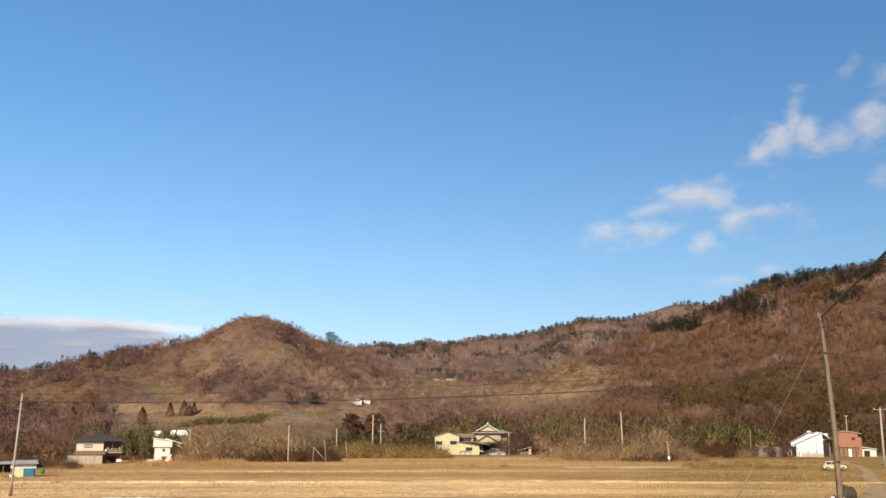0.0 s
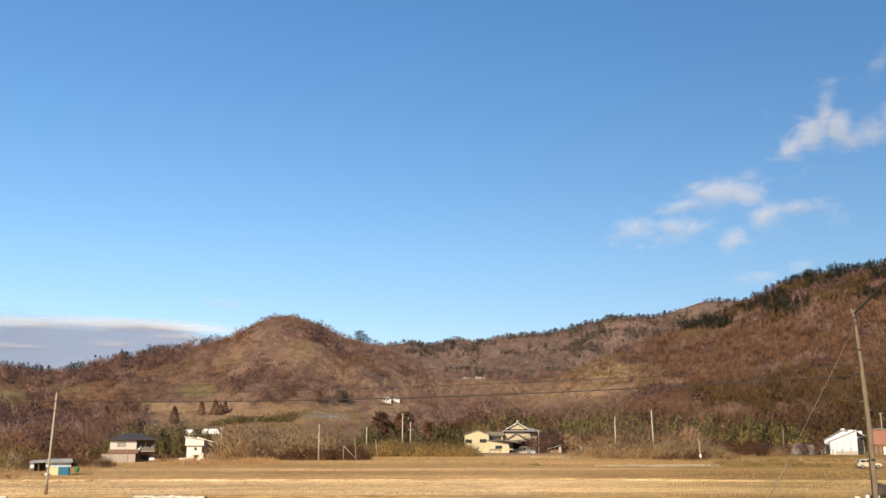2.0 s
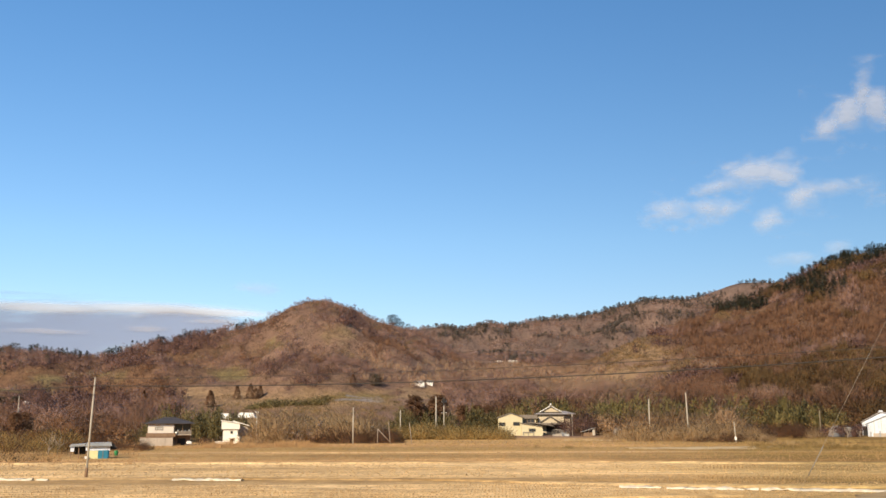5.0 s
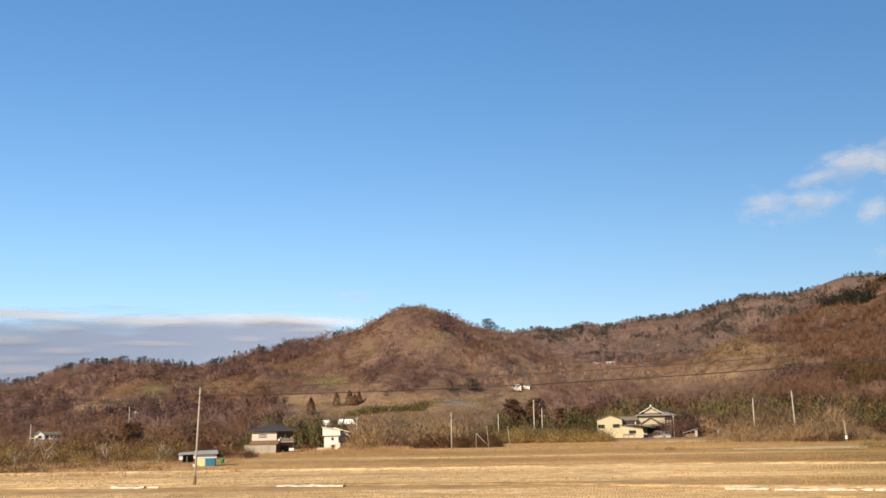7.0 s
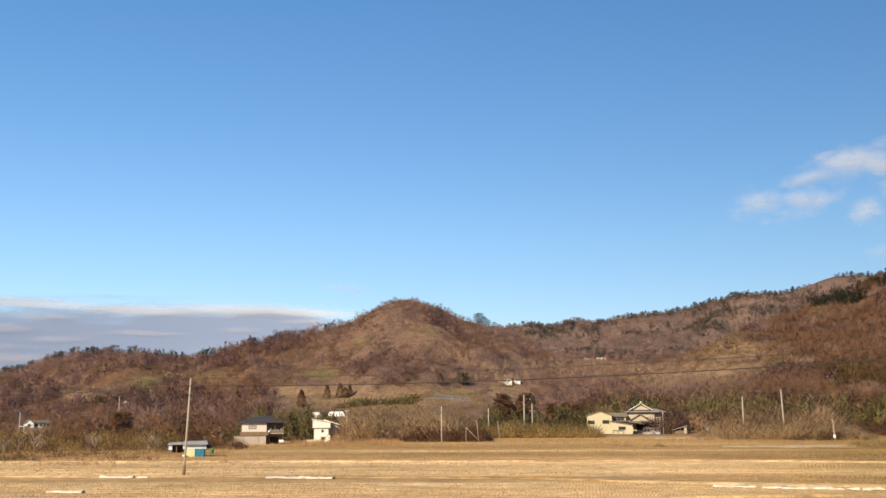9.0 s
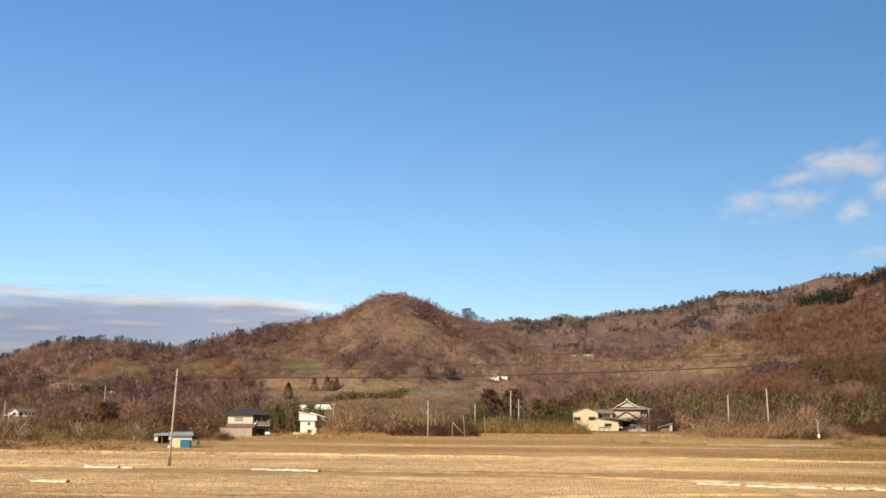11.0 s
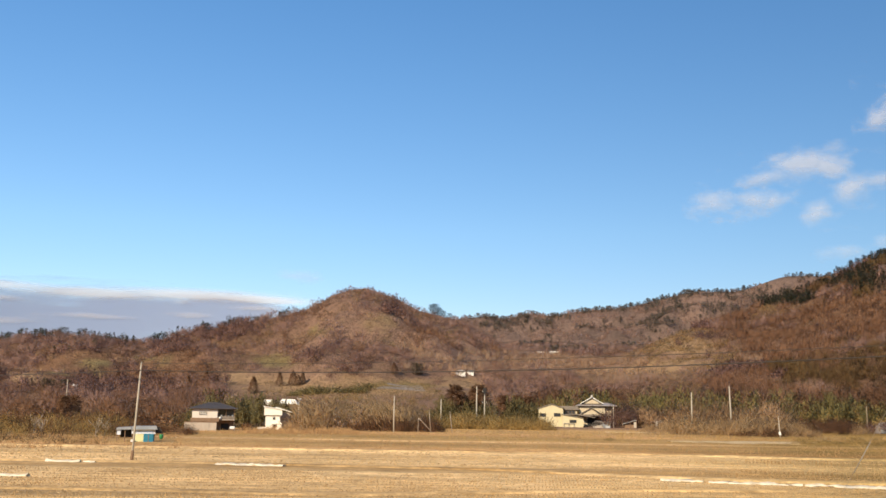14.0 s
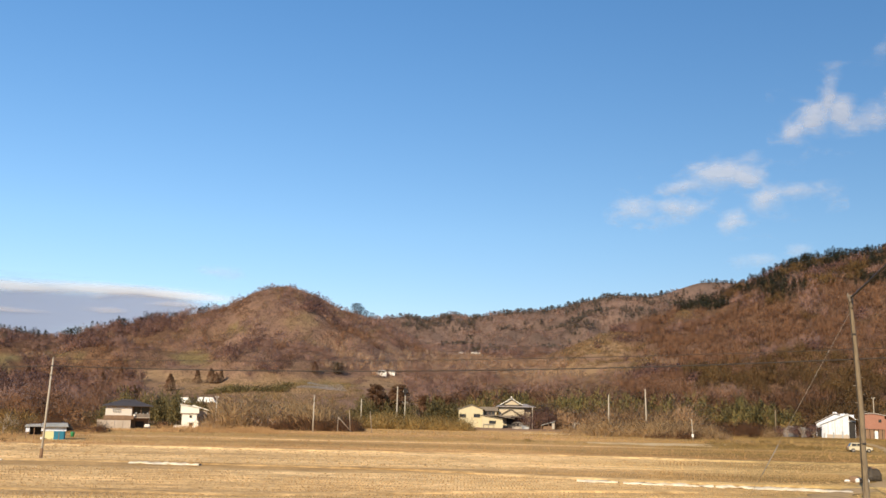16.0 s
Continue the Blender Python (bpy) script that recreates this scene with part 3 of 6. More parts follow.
# drifts of one kind of growth on the slopes: bearing, height and half sizes in degrees, kind and how strongly it takes over
KINDS = ("bare", "pale", "red", "tan", "olive", "plum", "pine", "shade")
DRIFTS_LEFT = [(-8.0, 5.3, 2.2, 0.9, "tan", 1.6), (-9.6, 3.9, 1.8, 0.45, "tan", 2.2), (-7.6, 4.4, 1.4, 0.35, "olive", 0.4), (-5.0, 5.7, 0.6, 0.5, "plum", 3.0), (-9.7, 5.5, 1.0, 0.6, "red", 2.2),
               (-15.0, 4.3, 3.0, 0.7, "plum", 2.0), (-15.5, 4.4, 2.5, 0.6, "pine", 1.1), (-17.6, 3.2, 1.2, 0.5, "plum", 3.0), (-2.0, 2.6, 1.5, 0.3, "plum", 2.0), (-20.0, 1.1, 4.5, 0.8, "plum", 2.4), (-18.0, 0.9, 3.0, 0.7, "red", 1.6),
               (-22.0, 2.35, 2.4, 0.34, "tan", 2.6), (-24.8, 1.55, 1.6, 0.2, "tan", 2.6), (-20.3, 1.9, 1.2, 0.2, "olive", 1.6), (-24.6, 0.75, 1.6, 0.25, "plum", 3.0), (-17.4, 3.5, 0.8, 0.4, "pine", 1.2), (-9.4, 4.35, 1.0, 0.22, "olive", 1.5), (-11.0, 3.3, 1.2, 0.3, "red", 1.5), (-16.5, 1.6, 1.6, 0.5, "red", 3.0), (-13.5, 3.4, 2.2, 0.4, "tan", 1.6), (1.5, 2.3, 6.0, 0.9, "pale", 3.5), (-3.0, 3.2, 2.5, 0.5, "pale", 1.5)]
DRIFTS_RIGHT = [(12.0, 3.5, 2.3, 1.1, "olive", 14.0), (10.4, 3.6, 2.6, 0.9, "tan", 2.0), (7.5, 2.4, 4.0, 0.9, "pale", 3.0), (12.2, 3.15, 1.6, 0.09, "plum", 14.0), (11.6, 3.72, 1.0, 0.1, "plum", 14.0), (13.2, 4.2, 0.8, 0.12, "plum", 14.0), (13.9, 3.5, 0.5, 0.14, "red", 14.0), (12.4, 4.75, 0.9, 0.1, "plum", 14.0), (15.6, 5.7, 1.8, 0.4, "olive", 1.6), (19.5, 6.0, 3.0, 0.3, "tan", 0.9), (24.0, 2.2, 6.0, 1.1, "shade", 5.0),
                (16.0, 1.9, 2.5, 0.5, "plum", 0.8), (27.5, 6.4, 1.5, 0.6, "tan", 1.5)]


def build_woods():
    # open grassy patches on the slopes: bearing, height in degrees, half sizes
    open_ground = [(-11.93, 2.4, 1.4, 0.55), (-12.6, 1.3, 2.2, 0.55), (-6.0, 1.3, 3.6, 0.5), (-22.5, 1.65, 2.4, 0.4), (-24.9, 1.3, 1.3, 0.16), (-21.6, 2.3, 1.2, 0.16), (-13.9, 1.6, 0.8, 0.4), (-9.6, 4.35, 0.8, 0.14), (-24.4, 0.2, 1.0, 0.2), (17.2, 7.3, 1.0, 0.28), (9.0, 2.35, 2.8, 0.25), (-3.4, 1.45, 1.8, 0.35)]

    def wooded(p, az):
        e = elev(p)
        keep = np.ones(len(p), bool)
        for a, b, da, db in open_ground:
            keep &= ((az - a) / da) ** 2 + ((e - b) / db) ** 2 > 1 + 0.4 * waves(p[:, 0], p[:, 1], 25, 8)
        keep &= (az < -14.4) | (az > 0.3) | (e > 1.8 + 0.15 * waves(p[:, 0], p[:, 1], 40, 65))
        r = np.hypot(p[:, 0], p[:, 1])
        for a, q, da, dq in YARDS:
            keep &= (np.abs(az - a) > da) | (np.abs(r - q) > dq)
        return keep

    def kinds_at(p, az, base, drifts, seed):
        """Which kind grows at each place: by the drifts, with wavering borders and strays."""
        e = elev(p)
        w = np.stack([np.full(len(p), base.get(k, 0.0)) for k in KINDS], -1)
        for i, k in enumerate(KINDS):
            w[:, i] *= np.exp(1.5 * waves(p[:, 0], p[:, 1], 75, seed + 3 * i) + 1.1 * waves(p[:, 0], p[:, 1], 28, seed + 3 * i + 1))
        for a, b, da, db, k, most in drifts:
            d = ((az - a) / da) ** 2 + ((e - b) / db) ** 2 + 0.5 * waves(p[:, 0], p[:, 1], 30, seed + 50)
            w[:, KINDS.index(k)] += most * np.clip(1.6 - d, 0, 1)
        return (w ** 1.5 / rng.exponential(1.0, w.shape) ** 0.2).argmax(1)

    def plant(p, kinds, looks, where):
        """looks: for each kind its name, protos, material, words and height."""
        for k, (name, protos, mat, words, size) in looks.items():
            i = kinds == KINDS.index(k)
            if i.any():
                woods(name, protos, mat, p[i], size, words + where, "woodland")

    p, az, r = sprinkle(15500, -36, 14, 335, 880)
    e = elev(p)
    keep = wooded(p, az) & ((az < 5.5 + 0.8 * waves(p[:, 0], p[:, 1], 50, 68)) | (r > 680)) & (r < np.interp(az, [-40, -28, -20, -8, 0, 6, 14], [910, 870, 775, 655, 695, 800, 860]))
    top = np.degrees(np.arctan(crest(HILL_LEFT, az)))
    kinds = kinds_at(p, az, dict(bare=1.0, red=0.42, tan=0.5, olive=0.12, plum=0.3, pine=0.03), DRIFTS_LEFT, 300)
    west = az < -19.5 + 1.5 * waves(p[:, 0], p[:, 1], 60, 69)
    kinds[west] = kinds_at(p, az, dict(bare=1.1, red=0.22, tan=0.16, olive=0.06, plum=0.7, pine=0.05), DRIFTS_LEFT, 700)[west]
    ridge = (e > top - 0.34) & (az < -10.5) & (waves(p[:, 0], p[:, 1], 34, 61) + 0.6 * waves(p[:, 0], p[:, 1], 12, 62) > 0.1)
    kinds[ridge] = KINDS.index("pine")
    where = " on the rounded hill"
    near = r < 450
    brow = keep & (e > top - 0.4) & (az > -10.8) & (az < 2)
    woods("crest_wood", MID_BARE, M_bare, p[brow], 3.0, "low leafless trees along the crest of the rounded hill", "woodland")
    keep &= ~brow
    looks = dict(bare=["bare_wood", BARE, M_bare, "leafless grey-brown winter woodland", 5.4], pale=["pale_wood", TALL, M_pale, "pale grey-brown leafless trees", 4.6], red=["red_brown_wood", BARE, M_red, "dark red-brown leafless trees", 5.4], tan=["tan_brushwood", BRUSH, M_tan, "tan dry brushwood", 4.0],
                 olive=["olive_brushwood", BRUSH, M_olive, "olive brushwood", 3.0], plum=["dark_wood", BARE, M_plum, "dark purplish leafless trees", 5.6], pine=["pine_wood", PINES, M_pine, "dark green pines", 6.2])
    plant(p[keep & ~near], kinds[keep & ~near], looks, where)
    for k in ("bare", "red", "plum"):
        looks[k][1] = MID_BARE
    plant(p[keep & near], kinds[keep & near], looks, " along the foot of the rounded hill")

    p, az, r = sprinkle(14000, 3, 35, 320, 690)
    e = elev(p)
    keep = wooded(p, az) & (az > 5.5 + 0.8 * waves(p[:, 0], p[:, 1], 50, 68))
    bound = np.interp(az, [10, 14, 18, 20.8, 23.9, 26.9, 34], [5.6, 5.7, 6.0, 6.35, 6.6, 7.4, 8.4]) + 0.25 * waves(p[:, 0], p[:, 1], 40, 63)
    top = np.degrees(np.arctan(crest(HILL_RIGHT, az)))
    kinds = kinds_at(p, az, dict(bare=0.2, red=1.5, tan=0.2, pale=0.08, plum=0.12, shade=0.12), DRIFTS_RIGHT, 400)
    west = az < 13.8 + 1.0 * waves(p[:, 0], p[:, 1], 40, 64)
    kinds[west] = kinds_at(p, az, dict(bare=0.6, red=0.12, tan=1.2, olive=0.3, plum=0.1), DRIFTS_RIGHT, 500)[west]
    high = (e > bound) & ~west
    kinds[high] = kinds_at(p, az, dict(bare=0.9, red=0.4, plum=0.6, pine=0.75, shade=0.8), [(16.8, 6.3, 2.0, 0.4, "pine", 3.0), (20.5, 7.3, 1.5, 0.5, "pine", 1.2), (26, 8.6, 5.0, 0.6, "pine", 1.4)], 600)[high]
    kinds[(e > top - 0.28) & (az > 17)] = KINDS.index("pine")
    looks = dict(bare=("bare_wood", TALL, M_bare, "leafless grey-brown trees", 5.2), pale=("pale_wood", TALL, M_pale, "pale grey-brown leafless trees", 4.2), red=("red_brown_wood", TALL, M_red, "tall reddish brown leafless woodland", 5.4), tan=("tan_brushwood", BRUSH, M_tan, "tan dry brushwood", 3.2),
                 olive=("yellow_brushwood", BRUSH, M_gold, "dry yellow brushwood", 2.4), plum=("dark_wood", BARE, M_plum, "dark purplish leafless trees", 5.2), pine=("ridge_pine_wood", PINES, M_pine, "dark pines", 5.0),
                 shade=("dark_wood", TALL, M_shade, "dark olive-brown woodland", 5.4))
    near = r < 440
    plant(p[keep & ~near], kinds[keep & ~near], looks, " on the steep hillside")
    finer = {k: (v[0], MID_TALL if v[1] is TALL else v[1], *v[2:]) for k, v in looks.items()}
    plant(p[keep & near], kinds[keep & near], finer, " along the foot of the steep hillside")

    p, az, r = sprinkle(13500, -6, 22, 860, 1390)
    e = elev(p)
    keep = wooded(p, az)
    green = np.zeros(len(p), bool)
    for a, b, da, db in ((1.1, 5.0, 1.0, 0.4), (3.0, 4.95, 1.7, 0.42), (4.7, 5.35, 0.8, 0.22), (10.6, 4.95, 1.3, 0.4), (8.2, 5.0, 1.0, 0.25), (13.2, 5.7, 1.6, 0.4), (16.6, 6.5, 2.2, 0.35)):
        green |= ((az - a) / da) ** 2 + ((e - b) / db) ** 2 < 1 + 0.5 * waves(p[:, 0], p[:, 1], 60, 66)
    deep = np.interp(az, [-6, 2, 5, 6, 7.5, 10, 13, 15, 17, 22], [0.1, 0.16, 0.08, 0.08, 0.3, 0.55, 0.5, 0.25, 0.14, 0.2]) * (1 + 0.6 * waves(p[:, 0], p[:, 1], 60, 78))
    green |= (e > np.degrees(np.arctan(crest(HILL_FAR, az))) - deep) & (waves(p[:, 0], p[:, 1], 120, 67) > -0.9)
    stray = rng.uniform(0, 1, len(az))
    pine = keep & ((green & (stray < 0.84)) | (waves(p[:, 0], p[:, 1], 130, 9) + 0.4 * waves(p[:, 0], p[:, 1], 30, 79) > 0.6) | (stray > 0.97))
    # the leafless wood stands more openly than the pines
    bare = keep & ~pine & (rng.uniform(0, 1, len(az)) < 0.62)
    woods("far_bare_wood", FAR_BARE, M_far, p[bare], 6.0, "distant leafless woodland on the far ridge", "woodland")
    woods("far_pine_wood", FAR_PINES, M_hazed_pine, p[pine], 5.4, "distant evergreen woodland on the far ridge, paled for haze", "woodland")


build_woods()


def thicket(name, protos, mat, n, az0, az1, r0, r1, size, label, seed, edge=1.0, gaps=-0.6, category="thicket"):
    """A belt of growth with an uneven outline: its height swells and sinks along the belt and it thins out at both ends."""
    p, az, r = sprinkle(n, az0, az1, r0, r1)
    swell = 1 + 0.22 * waves(p[:, 0], p[:, 1], 16, seed) + 0.15 * waves(p[:, 0], p[:, 1], 5, seed + 1)
    ends = np.clip(np.minimum(az - az0, az1 - az) / edge, 0.25, 1) ** 0.6
    keep = waves(p[:, 0], p[:, 1], 11, seed + 2) > gaps
    for a, q, da, dq in YARDS:
        keep &= (np.abs(az - a) > da) | (np.abs(r - q) > dq)
    s = (rng.uniform(0.6, 1.2, len(p)) * size * swell * ends)[keep]
    return tagged(soup(name, sown(protos, p[keep], s, rng), mat), label, category, kind="stuff")


def build_thickets():
    thicket("bamboo_grove", BAMBOOS, M_bamboo, 1050, 2.0, 24.0, 254, 292, 7.0, "dull green bamboo grove along the foot of the hill", 41, 3.0, -0.35, "bamboo grove")
    thicket("bamboo_understorey", BRUSH, M_olive, 620, 2.0, 24.0, 252, 292, 4.6, "olive brush filling the bamboo grove", 43, 3.0, -0.6)
    thicket("evergreen_hedge", BAMBOOS, M_hedge, 300, -3.2, 4.2, 243, 256, 5.6, "dark green bamboo and shrubs between the cedars", 48, 1.0, -0.6, "bamboo grove")
    thicket("mixed_grove", NEAR_BARE, M_tan, 260, 7.4, 18.0, 242, 258, 6.4, "beige leafless trees before the bamboo", 118, 1.5, -0.2, "woodland")
    thicket("mixed_grove", NEAR_BARE, M_red, 170, 2.5, 26.0, 262, 312, 8.0, "leafless dark trees mixed with the bamboo", 44, 2.0, -0.2, "woodland")
    thicket("mixed_grove", NEAR_BARE, M_brush, 330, 2.0, 26.0, 280, 330, 8.0, "leafless grey trees above the bamboo", 45, 2.0, -0.4, "woodland")
    thicket("evergreen_hedge", BAMBOOS, M_hedge, 460, -17.4, -9.4, 202, 226, 5.6, "dull green bamboo and shrubs behind the houses", 47, 2.0, -0.5, "bamboo grove")
    thicket("reed_thicket", WILLOW, M_reed, 850, -11.6, -3.0, 190, 262, 5.0, "tall beige reeds and leafless willow scrub", 50, 1.2)
    thicket("reed_thicket", BRUSH, M_pale, 620, -11.6, -2.6, 192, 262, 4.0, "grey-brown leafless willow scrub among the reeds", 140, 1.2)
    thicket("reed_thicket", BRUSH, M_olive, 260, -11.6, -2.6, 206, 262, 4.2, "olive scrub among the reeds", 143, 1.2, 0.1)
    thicket("dark_brush_thicket", WILLOW, M_brush, 420, -7.3, -1.9, 187, 200, 3.1, "low dark reddish brush at the foot of the reeds", 53)
    thicket("bramble_thicket", WILLOW, M_reed, 680, 9.6, 19.0, 198, 256, 3.6, "leafless beige scrub in front of the bamboo", 56, 2.0, -0.5)
    thicket("dark_bramble_thicket", WILLOW, M_brush, 260, 14.2, 18.6, 196, 214, 2.8, "dark leafless bramble bushes beside the track", 59, 2.0, -0.3)
    thicket("valley_wood", NEAR_BARE, M_red, 520, -34, -14.5, 236, 335, 6.6, "reddish leafless trees at the foot of the hill", 62, 2.0, 0.0)
    thicket("valley_wood", NEAR_BARE, M_bare, 260, -34, -14.5, 236, 335, 7.0, "grey leafless trees at the foot of the hill", 64, 2.0, 0.3)
    thicket("valley_wood", BRUSH, M_brush, 420, -27, -15.5, 200, 300, 5.0, "dark brown leafless trees at the foot of the hill", 131, 2.0, 0.1)
    thicket("valley_wood", BRUSH, M_tan, 240, -32, -15.5, 200, 320, 3.6, "tan brush among the dark leafless trees", 134, 2.0, 0.2)
    thicket("edge_scrub", BRUSH, M_shade, 260, -36, -19.8, 112, 136, 1.1, "low olive-brown scrub at the edge of the field", 146, 4.0, 0.0)
    thicket("yard_scrub", BRUSH, M_brush, 60, -28.6, -26.2, 208, 222, 2.6, "dark brown scrub before the house among the trees", 152, 0.4, -1)
    thicket("edge_scrub", BRUSH, M_tan, 130, -36, -19.8, 114, 136, 1.2, "low tan scrub at the edge of the field", 149, 4.0, 0.1)
    thicket("rough_grass", TUFTS, M_shade, 4200, -36, -16.0, 102, 142, 0.55, "rough olive-brown grass along the field edge", 137, 1.0, -0.5, "grass")
    thicket("valley_brush", BRUSH, M_pale, 1300, -36, -12, 226, 340, 3.2, "grey-brown brush between the leafless trees", 66, 2.0, -0.8)
    thicket("olive_scrub", WILLOW, M_olive, 480, -34, -19.0, 134, 240, 2.8, "olive and beige scrub beyond the field edge", 65, 1.0, -0.3)
    thicket("olive_scrub", WILLOW, M_shade, 520, -34, -19.0, 138, 240, 2.5, "dark olive-brown scrub beyond the field edge", 69, 1.0, -0.5)
    thicket("rough_grass", TUFTS, M_rust, 3600, -36, -16.0, 102, 150, 0.75, "rough brown grass along the field edge", 73, 1.0, -0.6, "grass")
    thicket("valley_scrub", WILLOW, M_brush, 620, -34, -18.0, 136, 235, 2.4, "dark scrub and tall grass at the field edge", 67, 1.0, -0.4)
    thicket("foot_scrub", BRUSH, M_tan, 420, -2.6, 4, 255, 345, 2.2, "tan leafless scrub at the foot of the hill", 68, 1.0, -0.2)
    thicket("olive_slope_scrub", BRUSH, M_olive, 900, -14, 6, 255, 400, 1.3, "olive scrub on the lower slopes", 70, 1.0, -0.2)
    thicket("slope_scrub", BRUSH, M_tan, 2100, -14, 13, 300, 560, 1.3, "pale dry brush on the open lower slopes", 71, 2.0, -0.2)
    thicket("bamboo_grass_hedge", WILLOW, M_olive, 620, -3.2, 4.5, 217, 236, 3.0, "low yellowish bamboo grass bank", 74, 0.5, -2)
    thicket("bamboo_scrub", BRUSH, M_brush, 420, 1.0, 25.0, 248, 260, 2.8, "dark brown scrub at the foot of the bamboo", 83, 2.0, -0.8)
    thicket("yard_scrub", WILLOW, M_brush, 260, -20.2, -15.9, 148, 172, 1.8, "low dark scrub beside the yard", 91, 0.6, -0.2)
    thicket("yard_scrub", WILLOW, M_olive, 160, -14.6, -10.4, 176, 186, 1.1, "low olive scrub in front of the houses", 93, 0.6, -0.2)
    thicket("house_front_grass", TUFTS, M_rust, 3400, -17.5, -6.5, 160, 186, 1.2, "tall orange-brown grass in front of the houses", 95, 1.0, -0.3, "grass")
    thicket("bank_scrub", WILLOW, M_olive, 110, 4.6, 8.2, 150, 158, 0.75, "low olive scrub on the grassy bank", 96, 0.6, -0.2)
    thicket("bank_scrub", WILLOW, M_olive, 300, 16.8, 25.5, 150, 164, 1.1, "low olive scrub on the grassy bank", 97, 0.8, -0.2)
    thicket("bank_scrub", WILLOW, M_brush, 90, -9.0, -2.2, 184, 190, 1.0, "low dark scrub on the grassy bank", 98, 0.6, 0.0)
    thicket("barn_wood", NEAR_BARE, M_shade, 240, 21.5, 34, 262, 318, 8.0, "dark leafless trees behind the barns", 125, 1.0, -0.6, "woodland")
    thicket("barn_wood", BRUSH, M_brush, 260, 21.5, 34, 256, 318, 4.0, "dark brush behind the barns", 127, 1.0, -0.6, "woodland")
    thicket("foot_brush", WILLOW, M_brush, 320, 17.5, 24.5, 226, 246, 3.2, "dark bare bushes at the foot of the bamboo", 110, 1.0, -0.4)
    thicket("foot_brush", WILLOW, M_reed, 60, 20.6, 21.9, 226, 236, 3.8, "yellowish dry bush beside the grey shed", 112, 0.4, -2)
    thicket("yard_scrub", WILLOW, M_brush, 130, -14.6, -12.9, 174, 184, 2.2, "bare brown bushes between the houses", 114, 0.4, -0.5)
    thicket("yard_scrub", WILLOW, M_reed, 90, -12.9, -9.8, 180, 190, 1.7, "dry beige scrub around the white house", 116, 0.4, -0.3)
    row = sight(3.0, 1.75)
    thicket("tree_row", NEAR_BARE, M_bare, 90, -0.5, 6.5, row - 8, row + 8, 6.5, "row of leafless grey-brown trees across the slope", 99, 0.8, -0.4, "trees")
    row = sight(-6.6, 0.95)
    thicket("meadow_scrub", WILLOW, M_olive, 260, -13.5, -2.0, 262, 318, 2.4, "low olive and beige scrub on the meadow", 121, 1.0, -0.2)
    thicket("meadow_scrub", WILLOW, M_gold, 320, -13.5, -2.0, 262, 350, 2.0, "dry yellow tufts on the meadow", 123, 1.0, -0.2)
    thicket("hedgerow", BRUSH, M_hedge, 420, -11.2, -2.4, row - 6, row + 6, 3.0, "olive-brown hedgerow below the fields", 101, 0.8, -0.4)
    row = sight(-8.0, 2.05)
    thicket("tree_row", NEAR_BARE, M_plum, 70, -9.2, -1.8, row - 6, row + 8, 4.6, "row of dark red-brown leafless trees at the foot of the hill", 103, 0.8, -0.1, "trees")
    thicket("edge_grass", TUFTS, M_reed, 2600, -20, 21, 172, 202, 1.0, "tall dry grass along the foot of the scrub", 86, 1.0, -0.1, "grass")
    thicket("bank_grass", TUFTS, M_rust, 3000, -20, -2, 158, 186, 0.6, "rough orange-brown grass in front of the houses", 77, 1.0, -0.7)
    thicket("yard_grass", TUFTS, M_grass, 4200, -2, 27, 165, 240, 0.8, "rough dry grass along the foot of the scrub", 80, 1.0, -0.5)


build_thickets()


